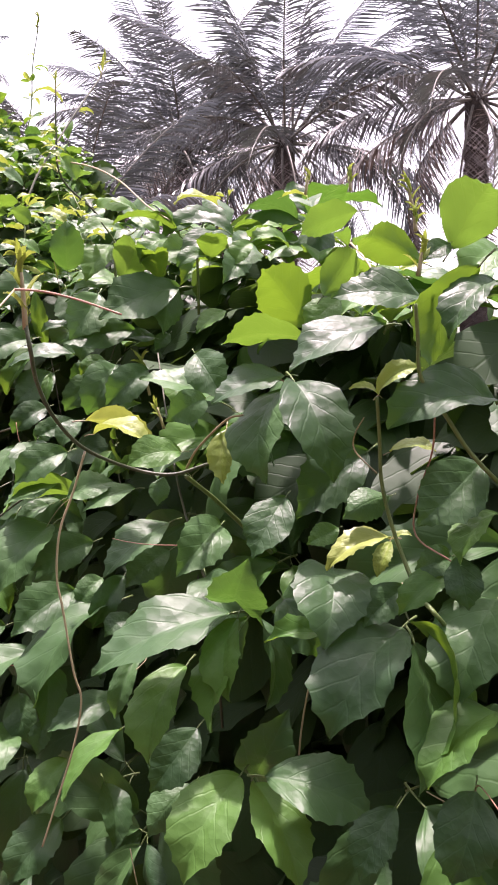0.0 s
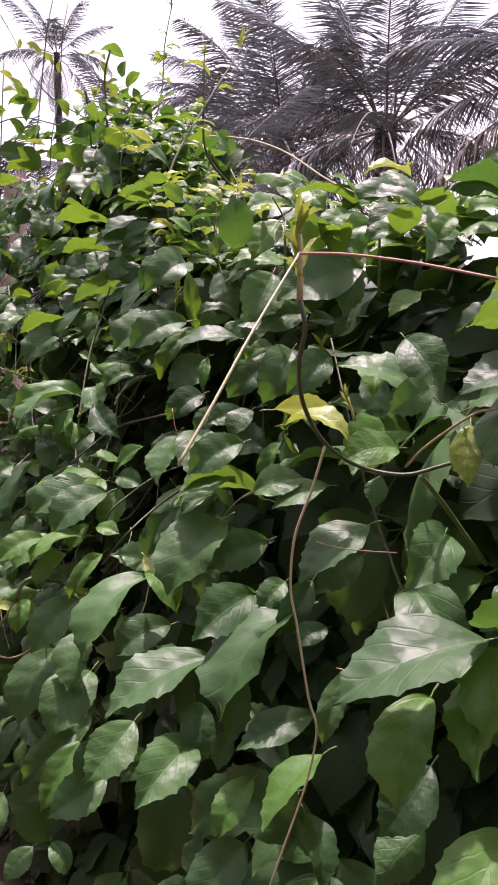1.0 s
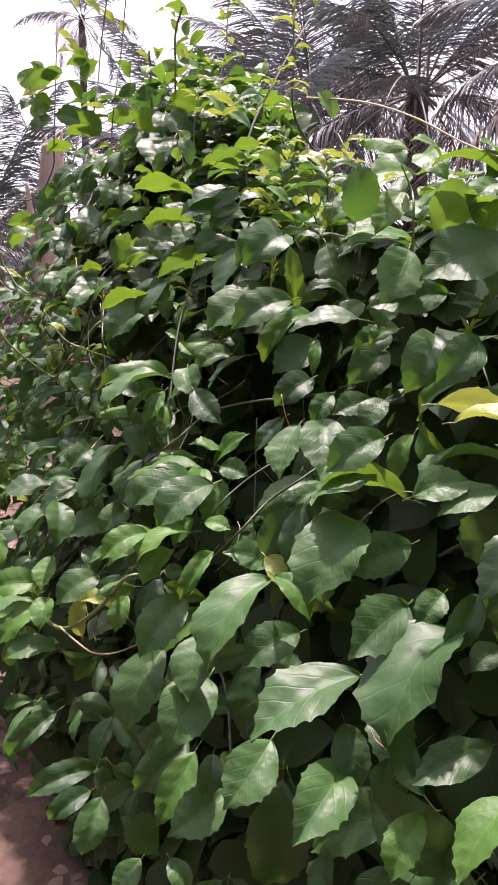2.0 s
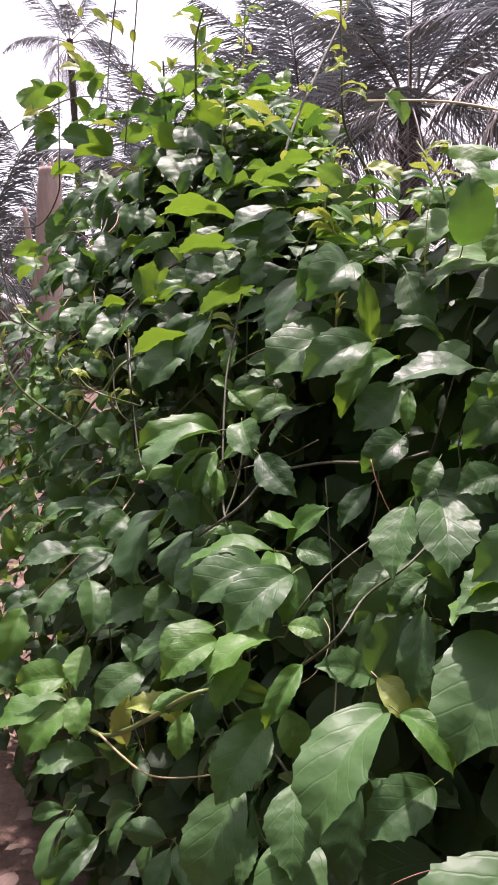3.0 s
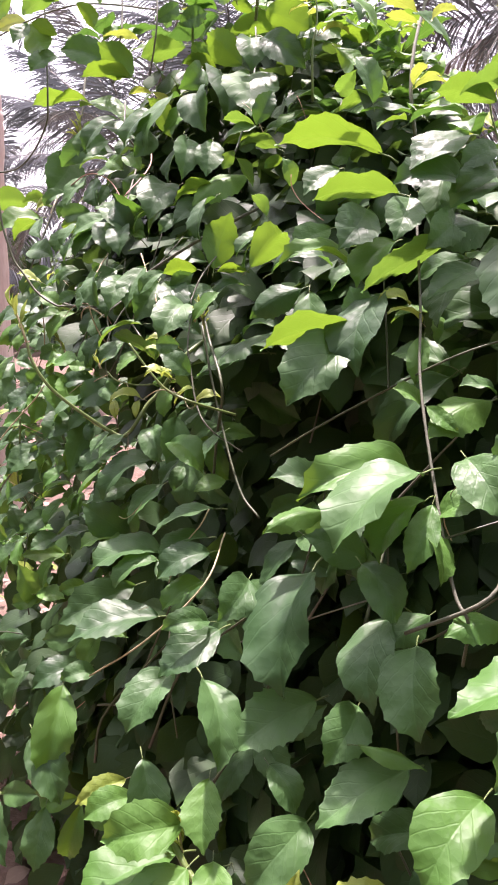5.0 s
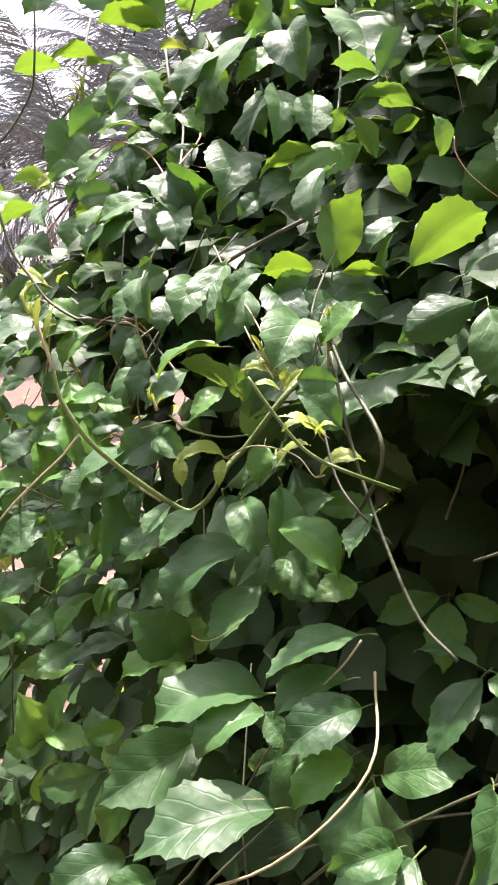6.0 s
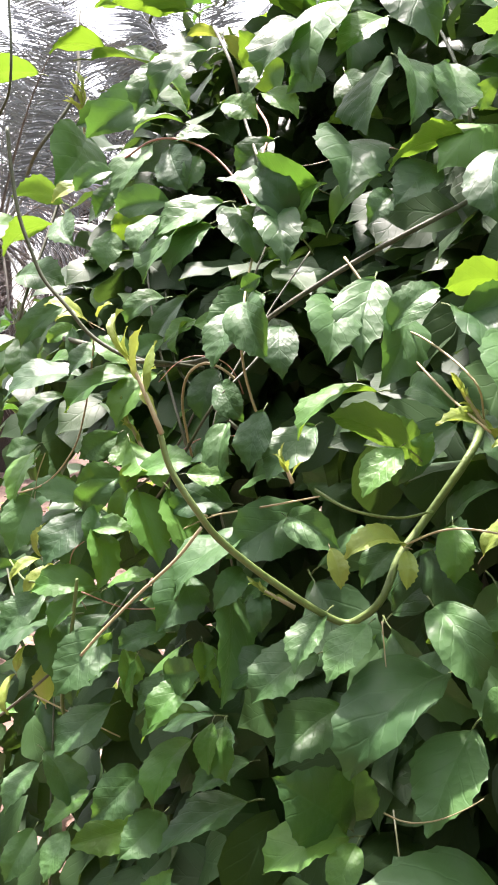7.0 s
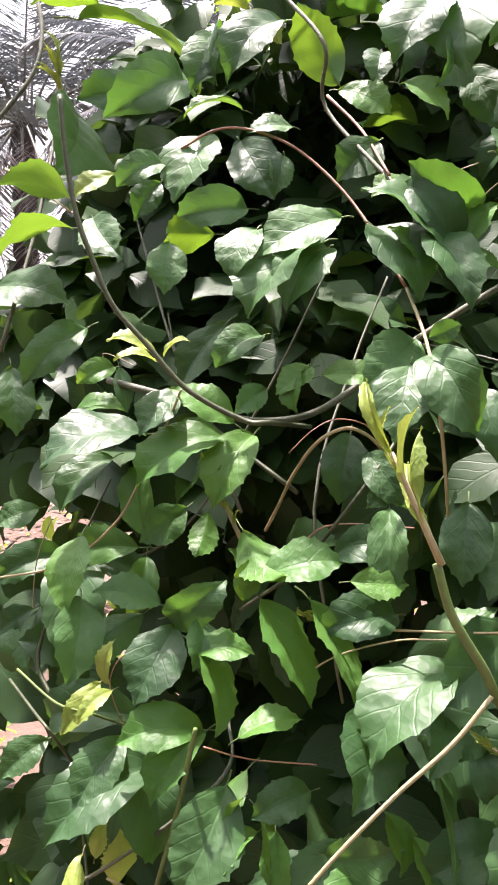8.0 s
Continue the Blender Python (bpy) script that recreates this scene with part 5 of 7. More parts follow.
leaf_between("old", 1, (-1.131, 0.656, 1.680), (-1.122, 0.624, 1.633), (0.68, -0.54, 0.49), 1.35)
leaf_between("old", 1, (-1.273, 0.820, 1.753), (-1.303, 0.702, 1.736), (0.25, -0.20, 0.95), 0.57)
leaf_between("mid", 2, (-1.013, 0.717, 1.813), (-1.015, 0.671, 1.774), (0.54, -0.56, 0.63), 1.35)
leaf_between("mid", 0, (-1.206, 0.735, 1.826), (-1.200, 0.683, 1.764), (0.58, -0.59, 0.55), 1.35)
leaf_between("old", 4, (-0.943, 0.737, 1.779), (-0.953, 0.693, 1.764), (0.50, -0.39, 0.77), 1.35)
leaf_between("old", 3, (-0.996, 0.678, 1.665), (-1.007, 0.639, 1.665), (0.66, -0.20, 0.73), 1.35)
leaf_between("mid", 6, (-1.222, 0.771, 1.856), (-1.241, 0.696, 1.843), (0.57, -0.28, 0.77), 1.35)
leaf_between("mid", 2, (-1.472, 0.740, 1.660), (-1.462, 0.718, 1.763), (0.83, -0.53, -0.20), 0.50)
leaf_between("old", 4, (-1.317, 0.660, 1.551), (-1.324, 0.599, 1.511), (0.65, -0.47, 0.60), 1.35)
leaf_between("old", 3, (-1.344, 0.627, 1.488), (-1.343, 0.572, 1.438), (0.56, -0.56, 0.61), 0.62)
leaf_between("mid", 3, (-1.392, 0.544, 1.433), (-1.408, 0.491, 1.447), (0.34, 0.14, 0.93), 1.11)
leaf_between("mid", 0, (-1.395, 0.528, 1.412), (-1.351, 0.564, 1.464), (-0.06, -0.80, 0.60), 0.84)
leaf_between("old", 7, (-1.366, 0.521, 1.417), (-1.327, 0.548, 1.405), (0.58, -0.60, 0.56), 1.10)
leaf_between("old", 6, (-1.212, 0.516, 1.298), (-1.234, 0.449, 1.323), (0.76, -0.01, 0.65), 1.35)
leaf_between("old", 3, (-1.174, 0.476, 1.327), (-1.141, 0.499, 1.399), (0.24, -0.95, 0.19), 0.83)
leaf_between("old", 3, (-1.129, 0.508, 1.408), (-1.104, 0.469, 1.330), (0.53, -0.68, 0.51), 0.61)
leaf_between("young", 1, (-1.145, 0.460, 1.340), (-1.103, 0.474, 1.301), (0.69, -0.44, 0.58), 1.20)
leaf_between("old", 5, (-1.272, 0.662, 1.390), (-1.296, 0.545, 1.348), (0.63, -0.37, 0.68), 0.85)
leaf_between("old", 4, (-1.230, 0.612, 1.394), (-1.235, 0.562, 1.361), (0.41, -0.53, 0.74), 0.89)
leaf_between("mid", 7, (-1.250, 0.442, 1.324), (-1.244, 0.387, 1.267), (0.58, -0.55, 0.60), 0.51)
leaf_between("mid", 7, (-1.296, 0.402, 1.321), (-1.294, 0.355, 1.278), (0.40, -0.60, 0.69), 0.85)
leaf_between("mid", 6, (-1.338, 0.457, 1.350), (-1.335, 0.423, 1.314), (0.62, -0.53, 0.58), 1.15)
leaf_between("mid", 0, (-1.283, 0.446, 1.357), (-1.251, 0.469, 1.350), (0.43, -0.36, 0.83), 1.30)
leaf_between("mid", 2, (-1.402, 0.377, 1.225), (-1.387, 0.350, 1.178), (0.70, -0.51, 0.50), 0.98)
leaf_between("mid", 5, (-1.448, 0.412, 1.219), (-1.461, 0.352, 1.210), (0.46, -0.22, 0.86), 0.83)
leaf_between("mid", 7, (-1.663, 0.597, 1.526), (-1.695, 0.463, 1.512), (0.43, -0.19, 0.88), 0.56)
leaf_between("mid", 0, (-1.590, 0.540, 1.514), (-1.582, 0.496, 1.458), (0.64, -0.56, 0.53), 0.70)
leaf_between("mid", 5, (-1.623, 0.678, 1.598), (-1.639, 0.594, 1.565), (0.47, -0.40, 0.79), 0.87)
leaf_between("old", 2, (-1.585, 0.774, 1.851), (-1.603, 0.705, 1.844), (0.34, -0.19, 0.92), 1.20)
leaf_between("young", 7, (-1.498, 0.758, 1.919), (-1.454, 0.785, 1.891), (0.62, -0.25, 0.75), 1.26)
leaf_between("mid", 5, (-1.375, 0.812, 1.866), (-1.393, 0.749, 1.859), (0.47, -0.23, 0.85), 1.35)
leaf_between("mid", 7, (-1.366, 0.759, 1.835), (-1.334, 0.770, 1.799), (0.69, -0.57, 0.44), 1.35)
leaf_between("old", 2, (-1.482, 0.748, 1.782), (-1.449, 0.771, 1.772), (0.40, -0.17, 0.90), 1.35)
leaf_between("old", 6, (-1.411, 0.757, 1.766), (-1.361, 0.760, 1.687), (0.65, -0.66, 0.38), 1.20)
leaf_between("old", 7, (-1.363, 0.805, 1.762), (-1.373, 0.754, 1.735), (0.09, -0.47, 0.88), 1.00)
leaf_between("old", 6, (-2.290, 0.607, 1.398), (-2.302, 0.532, 1.372), (0.50, -0.36, 0.79), 1.06)
leaf_between("old", 3, (-2.203, 0.547, 1.252), (-2.224, 0.424, 1.215), (0.71, -0.31, 0.64), 0.78)
leaf_between("old", 7, (-1.819, 0.761, 1.922), (-1.766, 0.803, 1.925), (0.11, -0.20, 0.97), 0.84)
leaf_between("old", 4, (-1.981, 0.667, 1.743), (-1.918, 0.718, 1.749), (0.27, -0.43, 0.86), 0.95)
leaf_between("old", 5, (-1.753, 0.756, 1.860), (-1.735, 0.717, 1.783), (0.67, -0.59, 0.46), 0.83)
leaf_between("young", 2, (-1.709, 0.662, 1.681), (-1.721, 0.620, 1.692), (0.12, 0.21, 0.97), 1.35)
leaf_between("young", 4, (-1.732, 0.890, 2.131), (-1.710, 0.907, 2.136), (0.21, -0.50, 0.84), 1.35)
leaf_between("young", 2, (-1.655, 0.844, 2.070), (-1.619, 0.868, 2.056), (0.51, -0.25, 0.82), 1.35)
leaf_between("young", 1, (-1.641, 0.889, 2.081), (-1.654, 0.844, 2.083), (0.33, -0.05, 0.94), 0.88)
leaf_between("young", 7, (-1.663, 0.825, 1.980), (-1.672, 0.788, 1.971), (0.17, -0.28, 0.95), 1.35)
leaf_between("young", 2, (-3.487, 1.023, 2.485), (-3.505, 0.928, 2.452), (0.85, -0.30, 0.43), 1.35)
leaf_between("young", 7, (-2.395, 0.937, 2.436), (-2.349, 0.969, 2.414), (0.55, -0.25, 0.80), 1.35)
leaf_between("young", 7, (-2.332, 0.963, 2.372), (-2.333, 0.945, 2.405), (0.98, 0.16, 0.12), 1.35)
leaf_between("young", 7, (-2.285, 0.940, 2.319), (-2.254, 0.965, 2.336), (0.34, -0.78, 0.52), 1.35)
leaf_between("mid", 0, (-2.030, 0.930, 2.107), (-2.040, 0.887, 2.147), (0.89, 0.17, 0.42), 1.35)
leaf_between("mid", 7, (-1.774, 0.354, 1.093), (-1.774, 0.276, 1.033), (0.36, -0.57, 0.74), 1.03)
leaf_between("old", 4, (-1.728, 0.437, 1.208), (-1.691, 0.442, 1.168), (0.71, -0.37, 0.60), 1.35)
leaf_between("young", 1, (-1.652, 0.394, 1.066), (-1.636, 0.399, 1.150), (0.58, -0.81, -0.06), 0.76)
leaf_between("young", 4, (-1.547, 0.441, 1.123), (-1.577, 0.368, 1.160), (0.58, 0.17, 0.80), 1.05)
leaf_between("mid", 7, (-2.197, 0.409, 1.129), (-2.158, 0.351, 1.017), (0.81, -0.35, 0.47), 0.70)
leaf_between("young", 2, (-1.997, 0.401, 1.070), (-2.012, 0.336, 1.053), (0.49, -0.33, 0.81), 1.19)
leaf_between("old", 0, (-1.916, 0.384, 1.147), (-1.875, 0.366, 1.074), (0.80, -0.29, 0.52), 0.95)
leaf_between("old", 4, (-2.140, 0.742, 1.727), (-2.162, 0.695, 1.703), (0.18, -0.51, 0.84), 0.71)
leaf_between("old", 0, (-2.027, 0.556, 1.609), (-2.048, 0.521, 1.640), (0.90, -0.22, 0.37), 1.35)
leaf_between("mid", 7, (-2.223, 0.620, 1.611), (-2.211, 0.623, 1.637), (0.15, -0.99, 0.07), 1.33)
leaf_between("mid", 2, (-2.241, 0.633, 1.613), (-2.244, 0.620, 1.651), (0.85, -0.52, -0.11), 1.14)
leaf_between("young", 7, (-2.161, 0.626, 1.635), (-2.186, 0.584, 1.648), (0.52, -0.04, 0.85), 0.74)
leaf_between("young", 2, (-2.118, 0.579, 1.637), (-2.113, 0.578, 1.657), (0.34, -0.93, -0.12), 1.14)
leaf_between("young", 6, (-2.108, 0.568, 1.636), (-2.091, 0.575, 1.656), (-0.19, -0.86, 0.47), 1.35)
leaf_between("young", 2, (-2.114, 0.565, 1.636), (-2.126, 0.544, 1.639), (0.35, -0.07, 0.93), 1.35)
leaf_between("young", 1, (-2.011, 0.509, 1.609), (-2.029, 0.480, 1.625), (0.54, 0.12, 0.83), 0.98)
leaf_between("young", 4, (-2.012, 0.515, 1.609), (-2.029, 0.485, 1.612), (0.28, -0.05, 0.96), 0.91)
leaf_between("young", 4, (-2.002, 0.494, 1.612), (-1.987, 0.500, 1.620), (-0.31, -0.35, 0.88), 1.35)
leaf_between("young", 4, (-2.216, 0.587, 1.553), (-2.239, 0.545, 1.549), (0.31, -0.26, 0.92), 1.32)
leaf_between("young", 2, (-2.209, 0.578, 1.553), (-2.202, 0.567, 1.528), (0.42, -0.78, 0.46), 1.35)
leaf_between("young", 2, (-2.271, 0.568, 1.548), (-2.257, 0.561, 1.520), (0.57, -0.69, 0.44), 1.19)
leaf_between("old", 4, (-2.155, 0.621, 1.447), (-2.152, 0.601, 1.414), (0.50, -0.71, 0.50), 1.34)
leaf_between("old", 0, (-2.262, 0.582, 1.315), (-2.254, 0.577, 1.373), (0.59, -0.79, -0.15), 0.99)
leaf_between("old", 6, (-2.089, 0.525, 1.331), (-2.056, 0.530, 1.305), (0.55, -0.58, 0.60), 1.35)
leaf_between("mid", 7, (-2.195, 0.626, 1.566), (-2.185, 0.609, 1.526), (0.47, -0.76, 0.45), 0.95)
leaf_between("old", 5, (-2.281, 0.562, 1.203), (-2.306, 0.522, 1.224), (0.69, -0.05, 0.72), 0.76)
leaf_between("old", 3, (-2.329, 0.612, 1.568), (-2.357, 0.543, 1.534), (0.70, -0.53, 0.48), 0.96)
leaf_between("old", 4, (-2.734, 0.842, 2.040), (-2.770, 0.752, 1.986), (0.78, -0.52, 0.35), 0.83)
leaf_between("old", 6, (-2.564, 0.741, 1.924), (-2.561, 0.719, 1.887), (0.80, -0.49, 0.34), 1.35)
leaf_between("mid", 6, (-2.543, 0.652, 1.558), (-2.560, 0.633, 1.587), (0.90, -0.26, 0.36), 1.35)
leaf_between("old", 5, (-2.605, 0.575, 1.543), (-2.631, 0.533, 1.509), (0.41, -0.71, 0.57), 0.79)
leaf_between("young", 1, (-2.652, 0.576, 1.475), (-2.666, 0.544, 1.441), (0.35, -0.75, 0.56), 0.83)
leaf_between("old", 7, (-2.449, 0.554, 1.446), (-2.477, 0.521, 1.435), (0.38, -0.57, 0.73), 0.93)
leaf_between("young", 5, (-2.589, 0.513, 1.353), (-2.582, 0.509, 1.401), (0.76, -0.63, -0.18), 1.07)
leaf_between("old", 3, (-2.795, 0.664, 1.594), (-2.820, 0.632, 1.580), (0.49, -0.63, 0.60), 1.07)
leaf_between("old", 0, (-2.895, 0.713, 1.816), (-2.808, 0.728, 1.797), (0.27, -0.64, 0.72), 0.98)
leaf_between("old", 6, (-2.685, 0.722, 1.908), (-2.696, 0.696, 1.871), (0.65, -0.69, 0.31), 1.35)
leaf_between("old", 7, (-2.765, 0.858, 2.021), (-2.832, 0.784, 2.017), (0.69, -0.64, 0.34), 0.78)
leaf_between("old", 7, (-2.760, 0.702, 1.772), (-2.792, 0.647, 1.718), (0.47, -0.74, 0.48), 0.69)
leaf_between("young", 7, (-2.606, 0.597, 1.745), (-2.632, 0.570, 1.758), (0.54, -0.11, 0.83), 0.99)
leaf_between("young", 2, (-2.617, 0.612, 1.742), (-2.639, 0.588, 1.742), (0.25, -0.22, 0.94), 1.21)
leaf_between("young", 7, (-2.619, 0.628, 1.746), (-2.597, 0.632, 1.758), (-0.31, -0.53, 0.79), 1.17)
leaf_between("mid", 4, (-2.693, 0.658, 1.735), (-2.713, 0.631, 1.721), (0.49, -0.68, 0.55), 1.20)
leaf_between("old", 3, (-2.645, 0.676, 1.845), (-2.638, 0.657, 1.800), (0.59, -0.71, 0.39), 1.35)
leaf_between("old", 2, (-2.461, 0.649, 1.687), (-2.460, 0.624, 1.638), (0.41, -0.80, 0.43), 1.35)
leaf_between("old", 3, (-2.356, 0.592, 1.653), (-2.352, 0.567, 1.605), (0.27, -0.85, 0.45), 0.93)
leaf_between("old", 3, (-2.603, 0.635, 1.618), (-2.626, 0.601, 1.593), (0.67, -0.68, 0.30), 1.01)
leaf_between("old", 1, (-2.440, 0.630, 1.677), (-2.407, 0.624, 1.639), (0.33, -0.85, 0.42), 0.82)
leaf_between("old", 4, (-2.340, 0.561, 1.503), (-2.329, 0.550, 1.474), (0.37, -0.80, 0.47), 1.35)
leaf_between("mid", 3, (-2.447, 0.739, 1.892), (-2.470, 0.713, 1.876), (0.29, -0.66, 0.69), 1.35)
leaf_between("old", 3, (-2.389, 0.605, 1.760), (-2.369, 0.609, 1.769), (0.17, -0.99, -0.01), 1.29)
leaf_between("old", 0, (-2.426, 0.830, 2.004), (-2.389, 0.816, 1.940), (0.19, -0.93, 0.31), 0.86)
leaf_between("old", 3, (-2.491, 0.783, 1.937), (-2.514, 0.747, 1.899), (0.55, -0.75, 0.38), 1.35)
leaf_between("old", 0, (-2.568, 0.767, 1.955), (-2.597, 0.735, 1.946), (0.44, -0.58, 0.69), 1.35)
leaf_between("old", 4, (-2.408, 0.607, 1.564), (-2.447, 0.565, 1.558), (0.46, -0.53, 0.71), 1.05)
leaf_between("old", 4, (-2.455, 0.604, 1.602), (-2.411, 0.612, 1.608), (0.07, -0.83, 0.55), 1.09)
leaf_between("old", 7, (-2.417, 0.614, 1.640), (-2.406, 0.588, 1.582), (0.16, -0.89, 0.43), 0.64)
leaf_between("old", 0, (-2.419, 0.632, 1.653), (-2.433, 0.613, 1.638), (0.37, -0.72, 0.59), 1.35)
leaf_between("old", 3, (-2.335, 0.570, 1.512), (-2.348, 0.550, 1.495), (0.07, -0.68, 0.73), 1.35)
leaf_between("old", 4, (-2.318, 0.573, 1.434), (-2.360, 0.527, 1.425), (0.27, -0.42, 0.87), 0.98)
leaf_between("mid", 2, (-2.628, 0.781, 1.981), (-2.666, 0.738, 1.968), (0.15, -0.41, 0.90), 0.62)
leaf_between("old", 3, (-2.668, 0.631, 1.736), (-2.652, 0.620, 1.699), (0.58, -0.68, 0.45), 0.58)
leaf_between("old", 3, (-2.843, 0.681, 1.733), (-2.818, 0.660, 1.667), (0.71, -0.55, 0.45), 0.84)
leaf_between("mid", 2, (-2.724, 0.635, 1.692), (-2.674, 0.645, 1.696), (0.02, -0.47, 0.88), 1.17)
leaf_between("old", 4, (-2.543, 0.659, 1.763), (-2.566, 0.626, 1.738), (0.25, -0.69, 0.68), 1.10)
leaf_between("old", 6, (-2.689, 0.553, 1.427), (-2.710, 0.518, 1.403), (0.45, -0.68, 0.58), 1.35)
leaf_between("old", 4, (-2.589, 0.533, 1.446), (-2.556, 0.513, 1.386), (0.61, -0.60, 0.53), 1.10)
leaf_between("old", 0, (-0.388, 0.554, 1.727), (-0.395, 0.531, 1.713), (0.68, -0.51, 0.53), 1.35)
leaf_between("old", 6, (-1.862, 0.894, 2.043), (-1.880, 0.841, 2.079), (0.80, 0.12, 0.58), 1.35)
leaf_between("mid", 7, (-1.499, 0.838, 1.990), (-1.507, 0.807, 2.031), (0.97, 0.06, 0.23), 1.18)
leaf_between("mid", 2, (-1.158, 0.762, 1.866), (-1.174, 0.719, 1.887), (0.62, 0.14, 0.77), 1.35)
leaf_between("mid", 7, (-1.029, 0.739, 1.839), (-1.041, 0.707, 1.863), (0.57, 0.34, 0.74), 1.25)
leaf_between("mid", 2, (-1.032, 0.756, 1.819), (-1.069, 0.663, 1.834), (0.05, 0.13, 0.99), 0.86)
leaf_between("mid", 2, (-0.841, 0.735, 1.788), (-0.844, 0.702, 1.754), (0.66, -0.58, 0.48), 1.35)
leaf_between("mid", 4, (-1.331, 0.802, 1.816), (-1.358, 0.716, 1.784), (0.33, -0.42, 0.84), 1.18)
leaf_between("mid", 1, (-1.253, 0.812, 1.754), (-1.296, 0.700, 1.759), (0.43, -0.13, 0.89), 0.68)
leaf_between("mid", 0, (-1.534, 0.767, 1.844), (-1.548, 0.727, 1.871), (0.80, 0.10, 0.59), 1.35)
leaf_between("old", 5, (-1.014, 0.730, 1.749), (-0.997, 0.695, 1.672), (0.87, -0.35, 0.34), 0.86)
leaf_between("old", 4, (-1.327, 0.740, 1.666), (-1.352, 0.675, 1.682), (0.39, 0.08, 0.92), 0.80)
leaf_between("mid", 0, (-0.881, 0.720, 1.700), (-0.890, 0.677, 1.669), (0.35, -0.60, 0.72), 1.35)
leaf_between("old", 0, (-1.002, 0.708, 1.672), (-1.005, 0.684, 1.648), (0.72, -0.53, 0.45), 1.35)
leaf_between("mid", 4, (-1.154, 0.689, 1.631), (-1.165, 0.648, 1.610), (0.43, -0.50, 0.75), 1.35)
leaf_between("old", 2, (-1.227, 0.631, 1.535), (-1.228, 0.596, 1.495), (0.72, -0.53, 0.45), 1.35)
leaf_between("mid", 1, (-0.695, 0.505, 1.539), (-0.714, 0.449, 1.526), (0.66, -0.38, 0.64), 0.95)
leaf_between("old", 5, (-0.695, 0.482, 1.515), (-0.689, 0.469, 1.487), (0.73, -0.54, 0.42), 1.35)
leaf_between("old", 6, (-0.804, 0.560, 1.402), (-0.815, 0.504, 1.365), (0.68, -0.50, 0.53), 1.33)
leaf_between("old", 6, (-0.969, 0.546, 1.387), (-0.992, 0.468, 1.358), (0.84, -0.38, 0.38), 1.35)
leaf_between("old", 7, (-0.837, 0.514, 1.373), (-0.836, 0.468, 1.319), (0.72, -0.52, 0.46), 0.67)
leaf_between("old", 6, (-0.849, 0.410, 1.220), (-0.841, 0.390, 1.184), (0.76, -0.48, 0.44), 1.35)
leaf_between("old", 2, (-0.695, 0.442, 1.331), (-0.686, 0.407, 1.277), (0.61, -0.62, 0.50), 0.65)
leaf_between("old", 0, (-0.573, 0.427, 1.299), (-0.577, 0.378, 1.255), (0.63, -0.54, 0.55), 1.27)
leaf_between("old", 7, (-0.498, 0.469, 1.430), (-0.463, 0.474, 1.388), (0.65, -0.59, 0.47), 1.18)
leaf_between("mid", 7, (-0.426, 0.490, 1.394), (-0.458, 0.416, 1.414), (0.30, 0.13, 0.95), 0.50)
leaf_between("old", 5, (-0.416, 0.514, 1.525), (-0.429, 0.474, 1.510), (0.72, -0.44, 0.53), 0.99)
leaf_between("mid", 0, (-0.454, 0.493, 1.496), (-0.463, 0.466, 1.485), (0.68, -0.45, 0.58), 1.18)
leaf_between("mid", 7, (-0.353, 0.512, 1.474), (-0.366, 0.467, 1.448), (0.33, -0.53, 0.78), 0.73)
leaf_between("old", 6, (-0.383, 0.494, 1.460), (-0.392, 0.456, 1.435), (0.65, -0.52, 0.56), 1.35)
leaf_between("old", 7, (-0.357, 0.517, 1.485), (-0.368, 0.487, 1.478), (0.76, -0.41, 0.51), 1.22)
leaf_between("young", 0, (-2.892, 0.987, 2.580), (-2.903, 0.940, 2.613), (0.93, 0.06, 0.37), 1.35)
leaf_between("young", 7, (-2.669, 0.964, 2.464), (-2.663, 0.959, 2.495), (0.85, -0.47, -0.24), 1.15)
leaf_between("mid", 5, (-3.469, 1.002, 2.542), (-3.481, 0.950, 2.567), (0.97, -0.16, 0.17), 1.35)
leaf_between("young", 2, (-3.091, 0.990, 2.509), (-3.100, 0.944, 2.553), (0.97, 0.04, 0.23), 1.35)
leaf_between("young", 3, (-3.140, 1.002, 2.524), (-3.155, 0.935, 2.520), (0.69, -0.20, 0.70), 1.35)
leaf_between("young", 6, (-3.045, 0.965, 2.641), (-3.034, 0.967, 2.672), (0.78, -0.58, -0.24), 1.35)
leaf_between("young", 0, (-2.276, 0.963, 2.284), (-2.275, 0.948, 2.317), (0.93, -0.32, -0.16), 1.35)
leaf_between("mid", 3, (-2.257, 0.992, 2.271), (-2.275, 0.925, 2.279), (0.76, -0.13, 0.63), 1.35)
leaf_between("young", 4, (-1.791, 0.970, 2.232), (-1.808, 0.911, 2.244), (0.35, 0.09, 0.93), 0.96)
leaf_between("young", 3, (-1.755, 0.917, 2.150), (-1.759, 0.895, 2.138), (0.43, -0.50, 0.75), 1.35)
leaf_between("mid", 7, (-1.650, 0.791, 1.963), (-1.623, 0.812, 1.975), (-0.07, -0.43, 0.90), 1.35)
leaf_between("old", 3, (-1.061, 0.683, 1.678), (-1.087, 0.576, 1.660), (0.84, -0.28, 0.46), 0.75)
leaf_between("mid", 4, (-1.387, 0.721, 1.646), (-1.391, 0.623, 1.575), (0.30, -0.57, 0.76), 0.59)
leaf_between("old", 0, (-1.365, 0.699, 1.610), (-1.369, 0.624, 1.558), (0.78, -0.38, 0.49), 1.21)
leaf_between("old", 4, (-1.184, 0.689, 1.600), (-1.186, 0.629, 1.554), (0.72, -0.44, 0.54), 1.35)
leaf_between("mid", 0, (-1.319, 0.670, 1.612), (-1.299, 0.649, 1.557), (0.66, -0.59, 0.46), 0.50)
